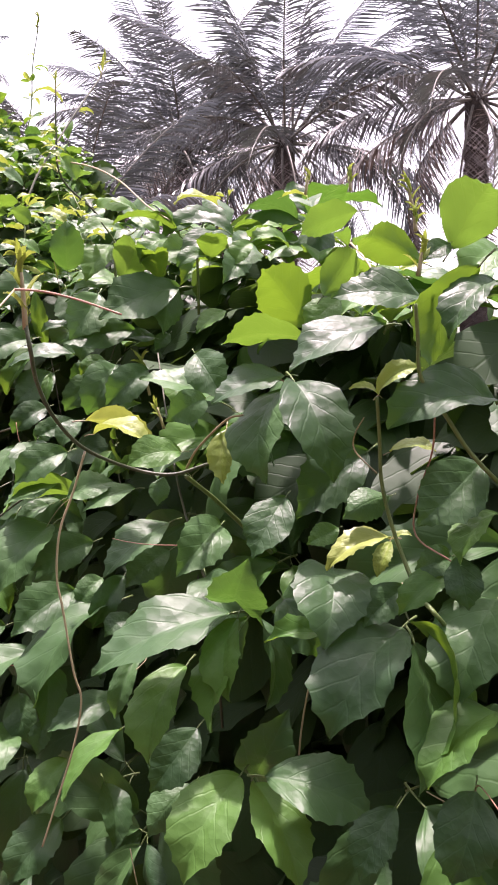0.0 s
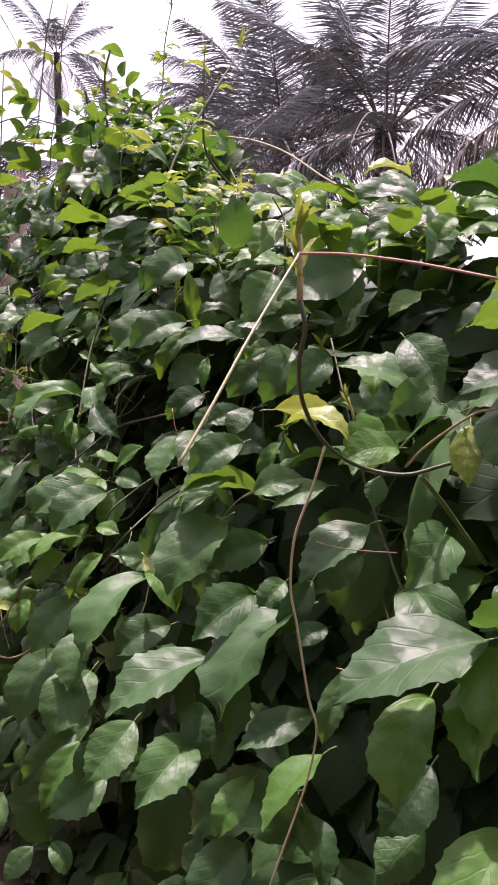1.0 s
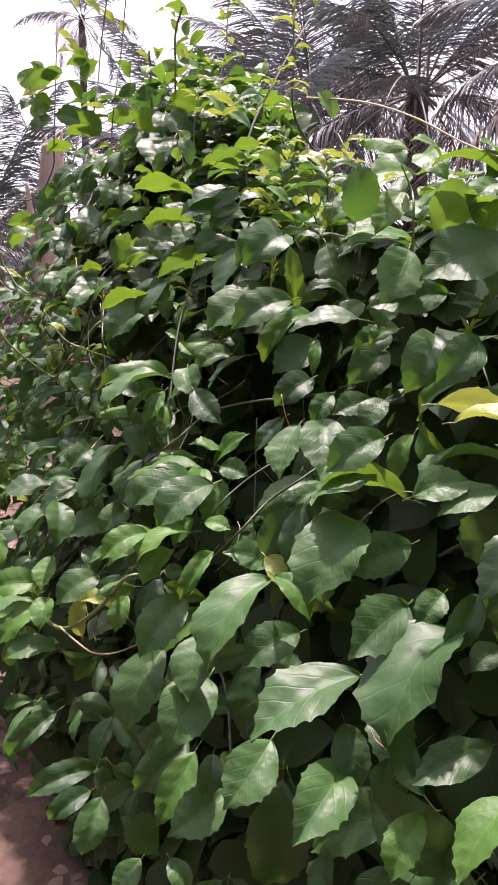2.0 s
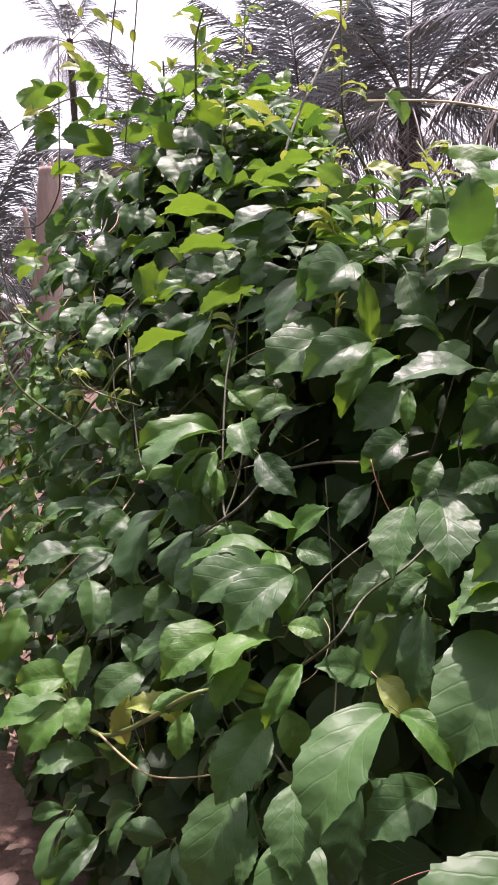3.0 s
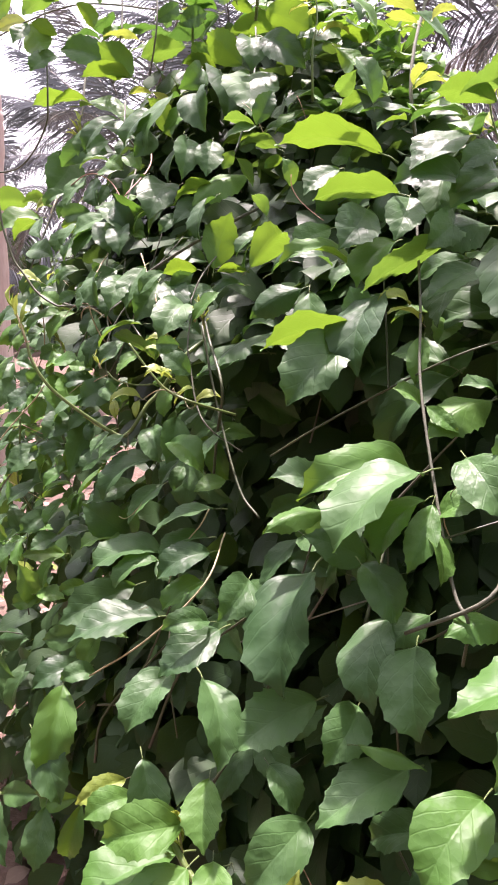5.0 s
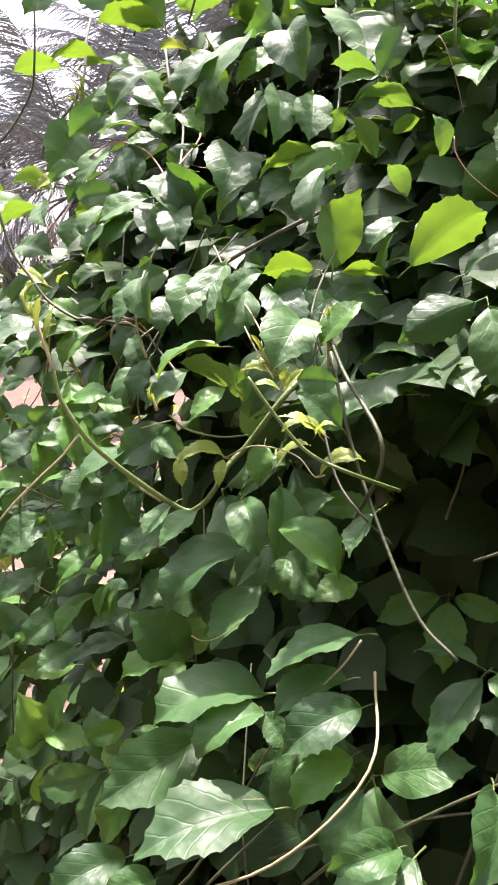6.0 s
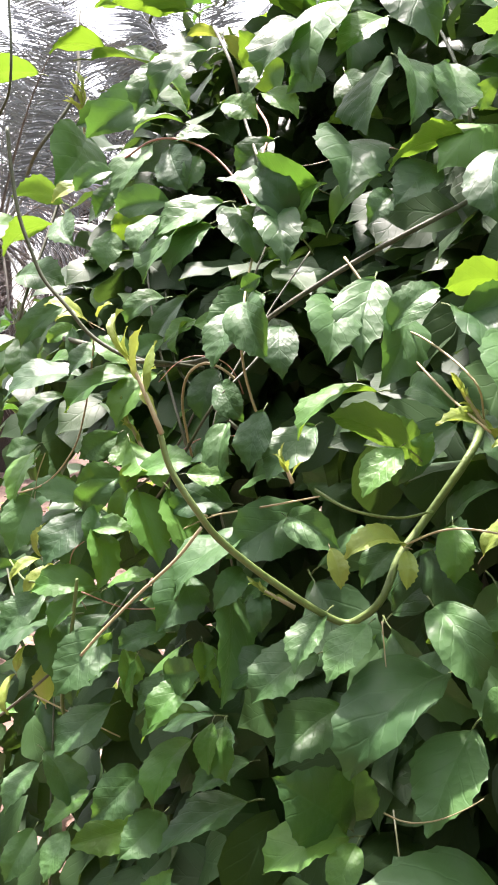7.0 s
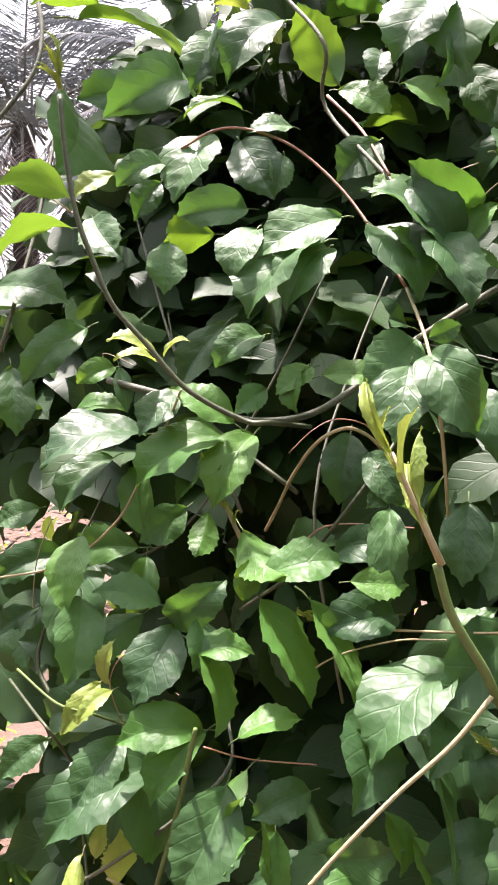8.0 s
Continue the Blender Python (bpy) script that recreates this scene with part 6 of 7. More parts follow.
leaf_between("old", 6, (-1.112, 0.607, 1.538), (-1.123, 0.550, 1.522), (0.72, -0.32, 0.61), 1.24)
leaf_between("old", 1, (-0.788, 0.495, 1.336), (-0.793, 0.459, 1.320), (0.48, -0.42, 0.77), 1.35)
leaf_between("old", 1, (-0.908, 0.401, 1.233), (-0.874, 0.397, 1.182), (0.69, -0.52, 0.50), 0.92)
leaf_between("old", 3, (-0.769, 0.464, 1.255), (-0.786, 0.380, 1.234), (0.52, -0.30, 0.80), 0.66)
leaf_between("old", 2, (-1.059, 0.452, 1.268), (-1.069, 0.377, 1.239), (0.65, -0.36, 0.68), 1.35)
leaf_between("mid", 4, (-1.080, 0.428, 1.338), (-1.033, 0.445, 1.293), (0.72, -0.18, 0.67), 0.95)
leaf_between("old", 2, (-1.296, 0.385, 1.175), (-1.274, 0.315, 1.083), (0.59, -0.57, 0.58), 1.01)
leaf_between("old", 7, (-1.210, 0.378, 1.077), (-1.212, 0.298, 1.028), (0.75, -0.36, 0.56), 0.81)
leaf_between("mid", 0, (-1.165, 0.363, 1.087), (-1.149, 0.300, 1.014), (0.64, -0.51, 0.58), 0.75)
leaf_between("old", 2, (-1.484, 0.349, 0.905), (-1.502, 0.239, 0.882), (0.65, -0.25, 0.72), 0.68)
leaf_between("old", 4, (-1.439, 0.321, 0.898), (-1.444, 0.256, 0.869), (0.56, -0.37, 0.74), 0.87)
leaf_between("old", 7, (-1.369, 0.312, 0.929), (-1.347, 0.270, 0.864), (0.78, -0.38, 0.50), 0.88)
leaf_between("old", 5, (-1.218, 0.332, 0.919), (-1.233, 0.286, 0.979), (0.94, 0.12, 0.32), 1.02)
leaf_between("old", 4, (-1.131, 0.306, 0.975), (-1.101, 0.314, 0.944), (0.72, -0.34, 0.61), 1.35)
leaf_between("old", 0, (-1.229, 0.311, 0.912), (-1.226, 0.268, 0.880), (0.62, -0.44, 0.65), 1.35)
leaf_between("old", 4, (-1.655, 0.342, 0.932), (-1.654, 0.256, 0.876), (0.64, -0.42, 0.64), 0.68)
leaf_between("old", 2, (-1.717, 0.368, 1.023), (-1.735, 0.277, 1.016), (0.39, -0.15, 0.91), 1.22)
leaf_between("mid", 0, (-1.367, 0.527, 1.395), (-1.350, 0.487, 1.332), (0.71, -0.49, 0.50), 0.96)
leaf_between("mid", 1, (-2.958, 0.772, 1.895), (-2.979, 0.681, 1.862), (0.63, -0.38, 0.68), 0.96)
leaf_between("mid", 5, (-2.244, 0.839, 1.913), (-2.264, 0.738, 1.860), (0.55, -0.47, 0.69), 0.77)
leaf_between("old", 1, (-2.152, 0.687, 1.724), (-2.157, 0.640, 1.691), (0.73, -0.45, 0.51), 1.00)
leaf_between("young", 7, (-2.166, 0.618, 1.547), (-2.139, 0.638, 1.570), (-0.21, -0.59, 0.78), 1.35)
leaf_between("young", 4, (-2.095, 0.607, 1.551), (-2.062, 0.631, 1.564), (0.05, -0.53, 0.84), 1.35)
leaf_between("mid", 1, (-2.120, 0.827, 1.881), (-2.122, 0.812, 1.923), (0.98, -0.18, -0.01), 0.94)
leaf_between("old", 6, (-1.991, 0.808, 1.891), (-2.001, 0.749, 1.853), (0.49, -0.53, 0.70), 1.35)
leaf_between("old", 4, (-1.684, 0.773, 1.833), (-1.703, 0.705, 1.808), (0.44, -0.42, 0.79), 1.07)
leaf_between("old", 5, (-1.682, 0.750, 1.788), (-1.703, 0.676, 1.764), (0.72, -0.40, 0.57), 0.95)
leaf_between("mid", 2, (-1.793, 0.710, 1.775), (-1.796, 0.649, 1.722), (0.25, -0.65, 0.72), 1.22)
leaf_between("mid", 4, (-1.835, 0.684, 1.735), (-1.870, 0.593, 1.751), (0.33, 0.04, 0.94), 0.55)
leaf_between("old", 7, (-1.780, 0.638, 1.669), (-1.783, 0.622, 1.722), (0.88, -0.46, -0.10), 1.35)
leaf_between("young", 4, (-1.723, 0.657, 1.701), (-1.737, 0.621, 1.706), (0.56, -0.12, 0.82), 1.17)
leaf_between("mid", 2, (-1.693, 0.647, 1.665), (-1.681, 0.620, 1.617), (0.52, -0.67, 0.53), 0.75)
leaf_between("mid", 7, (-1.677, 0.625, 1.592), (-1.691, 0.594, 1.613), (0.76, 0.09, 0.64), 0.96)
leaf_between("mid", 6, (-1.652, 0.604, 1.597), (-1.619, 0.615, 1.572), (0.62, -0.52, 0.59), 0.83)
leaf_between("old", 7, (-1.603, 0.658, 1.608), (-1.620, 0.619, 1.619), (0.42, 0.08, 0.90), 0.92)
leaf_between("mid", 0, (-2.083, 0.651, 1.432), (-2.097, 0.602, 1.420), (0.45, -0.32, 0.83), 1.12)
leaf_between("mid", 0, (-2.510, 0.570, 1.224), (-2.535, 0.494, 1.230), (0.72, -0.19, 0.66), 0.81)
leaf_between("mid", 7, (-1.995, 0.542, 1.319), (-2.006, 0.481, 1.290), (0.20, -0.45, 0.87), 0.83)
leaf_between("old", 4, (-1.902, 0.485, 1.306), (-1.921, 0.428, 1.305), (0.58, -0.21, 0.79), 0.91)
leaf_between("old", 7, (-2.196, 0.355, 1.065), (-2.127, 0.358, 0.985), (0.73, -0.28, 0.62), 0.81)
leaf_between("mid", 2, (-1.969, 0.396, 1.060), (-1.985, 0.332, 1.047), (0.53, -0.30, 0.80), 1.30)
leaf_between("old", 3, (-2.142, 0.342, 0.975), (-2.113, 0.306, 0.906), (0.73, -0.43, 0.53), 0.85)
leaf_between("old", 4, (-2.173, 0.454, 1.143), (-2.188, 0.404, 1.140), (0.49, -0.20, 0.85), 1.09)
leaf_between("old", 2, (-2.250, 0.472, 1.117), (-2.270, 0.390, 1.097), (0.46, -0.31, 0.83), 1.00)
leaf_between("old", 2, (-1.816, 0.623, 1.462), (-1.847, 0.548, 1.492), (0.64, 0.03, 0.77), 1.16)
leaf_between("old", 6, (-1.791, 0.609, 1.470), (-1.798, 0.588, 1.522), (0.99, -0.13, 0.08), 1.27)
leaf_between("mid", 5, (-1.777, 0.576, 1.461), (-1.800, 0.498, 1.444), (0.46, -0.31, 0.83), 0.63)
leaf_between("mid", 2, (-1.596, 0.552, 1.495), (-1.548, 0.586, 1.515), (0.05, -0.57, 0.82), 1.04)
leaf_between("old", 3, (-1.724, 0.589, 1.411), (-1.754, 0.520, 1.447), (0.90, -0.20, 0.38), 0.90)
leaf_between("old", 4, (-1.647, 0.500, 1.447), (-1.604, 0.503, 1.398), (0.64, -0.55, 0.53), 1.33)
leaf_between("old", 5, (-1.594, 0.544, 1.396), (-1.604, 0.495, 1.371), (0.61, -0.45, 0.65), 0.94)
leaf_between("mid", 5, (-1.514, 0.561, 1.405), (-1.537, 0.498, 1.405), (0.44, -0.17, 0.88), 0.86)
leaf_between("old", 6, (-1.725, 0.507, 1.261), (-1.748, 0.409, 1.226), (0.51, -0.39, 0.77), 1.06)
leaf_between("mid", 5, (-1.601, 0.448, 1.286), (-1.545, 0.479, 1.273), (0.31, -0.18, 0.93), 0.50)

# stems and tendrils
tube("stem", [(-0.529, 0.258, 1.668), (-0.525, 0.259, 1.648), (-0.553, 0.276, 1.625), (-0.582, 0.303, 1.596), (-0.608, 0.343, 1.565), (-0.651, 0.414, 1.536), (-0.626, 0.442, 1.529), (-0.606, 0.468, 1.537), (-0.583, 0.498, 1.549), (-0.605, 0.566, 1.555)], 0.0016, 0.0017, STEM_DARK, vine_at(-0.53))
tube("stem", [(-0.616, 0.454, 1.527), (-0.639, 0.505, 1.495), (-0.661, 0.560, 1.455), (-0.683, 0.620, 1.410)], 0.0022, 0.0025, STEM_GREEN, vine_at(-0.62))
tube("stem", [(-0.391, 0.470, 1.609), (-0.398, 0.481, 1.575), (-0.400, 0.485, 1.544), (-0.393, 0.487, 1.513), (-0.380, 0.486, 1.487), (-0.361, 0.481, 1.463), (-0.336, 0.475, 1.449), (-0.357, 0.536, 1.404)], 0.0014, 0.0019, STEM_GREEN, vine_at(-0.39))
tube("stem", [(-0.359, 0.475, 1.676), (-0.360, 0.479, 1.652), (-0.361, 0.484, 1.623), (-0.351, 0.501, 1.594), (-0.341, 0.515, 1.568), (-0.328, 0.533, 1.544), (-0.345, 0.600, 1.510)], 0.0014, 0.0019, STEM_GREEN, vine_at(-0.36))
tube("tendril", [(-0.608, 0.343, 1.563), (-0.609, 0.331, 1.530), (-0.612, 0.318, 1.497), (-0.608, 0.311, 1.460), (-0.600, 0.311, 1.432), (-0.586, 0.311, 1.382), (-0.579, 0.313, 1.359), (-0.580, 0.305, 1.322), (-0.586, 0.290, 1.276), (-0.591, 0.277, 1.238)], 0.0011, 0.0008, TENDRIL, vine_at(-0.61))
tube("tendril", [(-0.356, 0.494, 1.604), (-0.366, 0.504, 1.567), (-0.375, 0.498, 1.532), (-0.371, 0.491, 1.503), (-0.344, 0.498, 1.487)], 0.0008, 0.0007, TENDRIL_RED, vine_at(-0.36))
tube("tendril", [(-0.405, 0.526, 1.452), (-0.427, 0.499, 1.445), (-0.438, 0.483, 1.426), (-0.447, 0.468, 1.399), (-0.452, 0.457, 1.376), (-0.454, 0.446, 1.330), (-0.452, 0.440, 1.284), (-0.449, 0.438, 1.253)], 0.0010, 0.0007, TENDRIL, vine_at(-0.41))
tube("tendril", [(-0.404, 0.485, 1.548), (-0.424, 0.482, 1.564), (-0.421, 0.478, 1.578), (-0.404, 0.470, 1.593)], 0.0007, 0.0005, TENDRIL, vine_at(-0.40))
tube("tendril", [(-0.536, 0.600, 1.746), (-0.468, 0.547, 1.719), (-0.424, 0.509, 1.697)], 0.0011, 0.0009, TENDRIL, vine_at(-0.54))
tube("tendril", [(-1.582, 0.840, 2.044), (-1.385, 0.806, 1.993), (-1.231, 0.772, 1.938), (-1.082, 0.729, 1.871), (-0.994, 0.709, 1.836)], 0.0019, 0.0010, TENDRIL, vine_at(-1.58))
tube("tendril", [(-0.686, 0.505, 1.522), (-0.645, 0.490, 1.548), (-0.587, 0.481, 1.580), (-0.566, 0.485, 1.586)], 0.0014, 0.0010, TENDRIL, vine_at(-0.69))
tube("stem", [(-1.592, 0.504, 1.389), (-1.513, 0.529, 1.443), (-1.528, 0.594, 1.478), (-1.454, 0.633, 1.502), (-1.303, 0.617, 1.524), (-1.318, 0.706, 1.525)], 0.0021, 0.0019, STEM_GREY, vine_at(-1.59))
tube("stem", [(-1.292, 0.459, 1.295), (-1.224, 0.469, 1.354), (-1.242, 0.528, 1.385), (-1.220, 0.574, 1.419), (-1.244, 0.653, 1.442)], 0.0017, 0.0018, STEM_DARK, vine_at(-1.29))
tube("stem", [(-3.240, 0.947, 2.844), (-3.132, 0.970, 2.718), (-2.880, 0.940, 2.525), (-2.789, 0.976, 2.423), (-2.805, 1.091, 2.382), (-2.802, 1.194, 2.336)], 0.0022, 0.0020, STEM_DARK, vine_at(-3.24))
tube("stem", [(-2.808, 1.003, 2.740), (-2.746, 0.955, 2.611), (-2.832, 0.962, 2.470), (-2.795, 0.930, 2.325), (-2.767, 0.908, 2.273), (-2.821, 0.913, 2.183)], 0.0022, 0.0022, STEM_GREY, vine_at(-2.81))
tube("stem", [(-2.678, 0.999, 2.676), (-2.616, 0.953, 2.552), (-2.696, 0.968, 2.417), (-2.633, 0.915, 2.257), (-2.685, 0.925, 2.172)], 0.0019, 0.0019, STEM_GREY, vine_at(-2.68))
tube("stem", [(-4.001, 0.886, 2.420), (-3.875, 0.982, 2.481), (-3.387, 0.966, 2.455), (-3.045, 0.964, 2.413), (-2.717, 0.984, 2.319), (-2.714, 1.100, 2.320)], 0.0028, 0.0019, STEM_DARK, vine_at(-4.00))
tube("stem", [(-2.258, 0.944, 2.415), (-2.307, 0.948, 2.362), (-2.368, 0.979, 2.300), (-2.414, 1.001, 2.227)], 0.0030, 0.0032, STEM_GREEN, vine_at(-2.26))
tube("stem", [(-2.624, 1.026, 2.411), (-2.748, 1.091, 2.360), (-2.791, 1.113, 2.267)], 0.0029, 0.0031, STEM_GREEN, vine_at(-2.62))
tube("stem", [(-3.347, 1.011, 2.696), (-3.274, 0.976, 2.549), (-3.190, 0.926, 2.237), (-3.264, 0.941, 2.147), (-3.436, 0.930, 2.070), (-3.695, 0.894, 2.091), (-3.836, 0.791, 2.094)], 0.0024, 0.0027, STEM_DARK, vine_at(-3.35))
tube("stem", [(-1.765, 0.717, 1.803), (-1.706, 0.656, 1.698), (-1.663, 0.607, 1.619), (-1.596, 0.555, 1.511), (-1.550, 0.525, 1.439), (-1.530, 0.521, 1.414), (-1.565, 0.561, 1.346)], 0.0016, 0.0018, STEM_GREY, vine_at(-1.76))
tube("stem", [(-1.925, 0.612, 1.500), (-1.836, 0.609, 1.548), (-1.721, 0.612, 1.606), (-1.633, 0.633, 1.651), (-1.570, 0.679, 1.676)], 0.0015, 0.0012, STEM_DARK, vine_at(-1.92))
tube("stem", [(-1.578, 0.541, 1.481), (-1.530, 0.615, 1.502), (-1.417, 0.599, 1.542)], 0.0012, 0.0010, STEM_DARK, vine_at(-1.58))
tube("stem", [(-1.817, 0.355, 1.122), (-1.764, 0.356, 1.082), (-1.689, 0.366, 1.075), (-1.619, 0.379, 1.107), (-1.524, 0.382, 1.167), (-1.360, 0.360, 1.269), (-1.387, 0.424, 1.249)], 0.0043, 0.0029, STEM_GREEN, vine_at(-1.82))
tube("tendril", [(-1.671, 0.359, 1.086), (-1.593, 0.364, 1.082), (-1.520, 0.367, 1.089), (-1.434, 0.374, 1.122), (-1.264, 0.366, 1.215)], 0.0020, 0.0008, TENDRIL, vine_at(-1.67))
tube("tendril", [(-2.013, 0.595, 1.375), (-1.956, 0.516, 1.333), (-1.999, 0.445, 1.258), (-2.127, 0.421, 1.165)], 0.0014, 0.0013, TENDRIL, vine_at(-2.01))
tube("stem", [(-2.165, 0.671, 1.729), (-2.100, 0.640, 1.654), (-2.016, 0.601, 1.586), (-2.065, 0.624, 1.507), (-2.109, 0.645, 1.423)], 0.0023, 0.0022, STEM_DARK, vine_at(-2.17))
tube("stem", [(-1.341, 0.480, 1.315), (-1.286, 0.468, 1.373), (-1.290, 0.510, 1.402), (-1.287, 0.560, 1.428), (-1.313, 0.632, 1.437)], 0.0014, 0.0014, STEM_DARK, vine_at(-1.34))
tube("stem", [(-2.114, 0.639, 1.669), (-2.063, 0.623, 1.563), (-1.973, 0.592, 1.453), (-1.920, 0.585, 1.420)], 0.0019, 0.0017, STEM_DARK, vine_at(-2.11))
tube("stem", [(-2.339, 0.454, 1.647), (-2.331, 0.456, 1.621), (-2.316, 0.465, 1.592), (-2.309, 0.483, 1.566), (-2.291, 0.519, 1.530), (-2.265, 0.566, 1.491), (-2.247, 0.576, 1.495), (-2.233, 0.584, 1.512), (-2.231, 0.606, 1.540), (-2.224, 0.629, 1.562), (-2.198, 0.664, 1.619), (-2.218, 0.732, 1.645)], 0.0024, 0.0037, STEM_GREEN, vine_at(-2.34))
tube("stem", [(-2.674, 0.623, 1.725), (-2.587, 0.618, 1.709), (-2.551, 0.649, 1.694), (-2.516, 0.682, 1.696), (-2.488, 0.711, 1.715), (-2.452, 0.752, 1.753), (-2.392, 0.816, 1.804), (-2.322, 0.890, 1.854), (-2.325, 0.976, 1.886)], 0.0030, 0.0030, STEM_GREY, vine_at(-2.67))
tube("stem", [(-2.077, 0.490, 1.654), (-2.061, 0.500, 1.629), (-2.042, 0.513, 1.601), (-2.026, 0.524, 1.586), (-2.002, 0.544, 1.573), (-2.008, 0.617, 1.547)], 0.0015, 0.0019, STEM_GREEN, vine_at(-2.08))
tube("stem", [(-2.186, 0.737, 1.788), (-2.156, 0.675, 1.748), (-2.146, 0.648, 1.717), (-2.139, 0.639, 1.698), (-2.169, 0.688, 1.662)], 0.0013, 0.0012, STEM_GREY, vine_at(-2.19))
tube("stem", [(-2.157, 0.685, 1.723), (-2.122, 0.629, 1.689), (-2.106, 0.606, 1.645), (-2.090, 0.598, 1.615), (-2.059, 0.586, 1.558), (-2.032, 0.590, 1.526), (-2.043, 0.654, 1.482)], 0.0013, 0.0012, STEM_GREY, vine_at(-2.16))
tube("stem", [(-2.544, 0.624, 1.541), (-2.484, 0.606, 1.589), (-2.435, 0.612, 1.654), (-2.424, 0.660, 1.693), (-2.446, 0.728, 1.724)], 0.0015, 0.0015, STEM_DARK, vine_at(-2.54))
tube("tendril", [(-2.315, 0.659, 1.784), (-2.285, 0.650, 1.752), (-2.250, 0.634, 1.713), (-2.193, 0.611, 1.669), (-2.150, 0.594, 1.643)], 0.0012, 0.0009, TENDRIL, vine_at(-2.32))
tube("tendril", [(-2.290, 0.669, 1.725), (-2.225, 0.628, 1.713), (-2.164, 0.596, 1.680), (-2.163, 0.612, 1.650)], 0.0010, 0.0008, TENDRIL, vine_at(-2.29))
tube("tendril", [(-2.431, 0.602, 1.551), (-2.336, 0.569, 1.575), (-2.277, 0.563, 1.590)], 0.0010, 0.0007, TENDRIL, vine_at(-2.43))
tube("tendril", [(-2.281, 0.563, 1.595), (-2.248, 0.562, 1.583), (-2.219, 0.583, 1.576), (-2.209, 0.619, 1.576)], 0.0013, 0.0010, STEM_GREEN, vine_at(-2.28))
tube("tendril", [(-2.221, 0.593, 1.552), (-2.187, 0.598, 1.568), (-2.153, 0.601, 1.570), (-2.119, 0.600, 1.565), (-2.093, 0.594, 1.551), (-2.078, 0.593, 1.554)], 0.0009, 0.0007, TENDRIL, vine_at(-2.22))
tube("tendril", [(-2.492, 0.601, 1.589), (-2.471, 0.625, 1.618), (-2.397, 0.609, 1.628)], 0.0008, 0.0006, TENDRIL_RED, vine_at(-2.49))
tube("stem", [(-2.601, 0.812, 2.093), (-2.540, 0.773, 2.024), (-2.551, 0.804, 1.978), (-2.431, 0.699, 1.859), (-2.468, 0.741, 1.823)], 0.0020, 0.0018, STEM_GREY, vine_at(-2.60))
tube("stem", [(-2.524, 1.090, 2.255), (-2.468, 1.044, 2.175), (-2.369, 0.942, 2.060), (-2.309, 0.871, 1.980), (-2.276, 0.822, 1.923), (-2.306, 0.871, 1.892)], 0.0022, 0.0017, STEM_DARK, vine_at(-2.52))
tube("tendril", [(-2.004, 0.562, 1.419), (-2.018, 0.556, 1.394), (-2.033, 0.542, 1.370), (-2.039, 0.527, 1.350), (-2.027, 0.504, 1.317)], 0.0011, 0.0008, TENDRIL, vine_at(-2.00))
tube("stem", [(-2.666, 0.503, 1.320), (-2.590, 0.501, 1.374), (-2.509, 0.533, 1.450), (-2.537, 0.592, 1.464)], 0.0016, 0.0013, STEM_GREY, vine_at(-2.67))
tube("tendril", [(-2.587, 0.499, 1.368), (-2.489, 0.526, 1.343)], 0.0009, 0.0007, TENDRIL, vine_at(-2.59))
tube("tendril", [(-2.220, 0.561, 1.501), (-2.211, 0.553, 1.459)], 0.0005, 0.0005, TENDRIL, vine_at(-2.22))
tube("stem", [(-2.663, 0.557, 1.942), (-2.657, 0.555, 1.899), (-2.647, 0.554, 1.853), (-2.634, 0.556, 1.819), (-2.619, 0.560, 1.785), (-2.595, 0.569, 1.756), (-2.566, 0.580, 1.722), (-2.527, 0.597, 1.699), (-2.509, 0.607, 1.697), (-2.507, 0.676, 1.688)], 0.0021, 0.0021, STEM_DARK, vine_at(-2.66))
tube("tendril", [(-2.651, 0.706, 1.932), (-2.626, 0.723, 1.949), (-2.597, 0.735, 1.949), (-2.556, 0.743, 1.931), (-2.510, 0.738, 1.892), (-2.471, 0.718, 1.849), (-2.429, 0.679, 1.799)], 0.0012, 0.0013, TENDRIL_RED, vine_at(-2.65))
tube("tendril", [(-2.424, 0.664, 1.798), (-2.393, 0.615, 1.756), (-2.375, 0.587, 1.708), (-2.372, 0.596, 1.662), (-2.376, 0.624, 1.621)], 0.0013, 0.0012, TENDRIL, vine_at(-2.42))
tube("tendril", [(-2.312, 0.466, 1.579), (-2.328, 0.454, 1.555), (-2.352, 0.438, 1.529), (-2.375, 0.421, 1.501), (-2.389, 0.411, 1.482)], 0.0013, 0.0011, TENDRIL, vine_at(-2.31))
tube("tendril", [(-2.568, 0.715, 1.586), (-2.539, 0.680, 1.616), (-2.506, 0.642, 1.653), (-2.478, 0.623, 1.682), (-2.456, 0.624, 1.694), (-2.442, 0.633, 1.689), (-2.433, 0.646, 1.676)], 0.0016, 0.0013, TENDRIL, vine_at(-2.57))
tube("tendril", [(-2.576, 0.587, 1.721), (-2.594, 0.598, 1.698), (-2.638, 0.619, 1.642), (-2.676, 0.629, 1.596), (-2.739, 0.632, 1.551), (-2.820, 0.626, 1.528)], 0.0010, 0.0011, TENDRIL, vine_at(-2.58))
tube("tendril", [(-2.459, 0.563, 1.525), (-2.435, 0.566, 1.543), (-2.394, 0.565, 1.561), (-2.359, 0.558, 1.570)], 0.0007, 0.0006, TENDRIL, vine_at(-2.46))
tube("stem", [(-2.512, 0.503, 1.499), (-2.517, 0.503, 1.478), (-2.529, 0.503, 1.429), (-2.546, 0.503, 1.371), (-2.584, 0.541, 1.302)], 0.0017, 0.0022, STEM_GREEN, vine_at(-2.51))
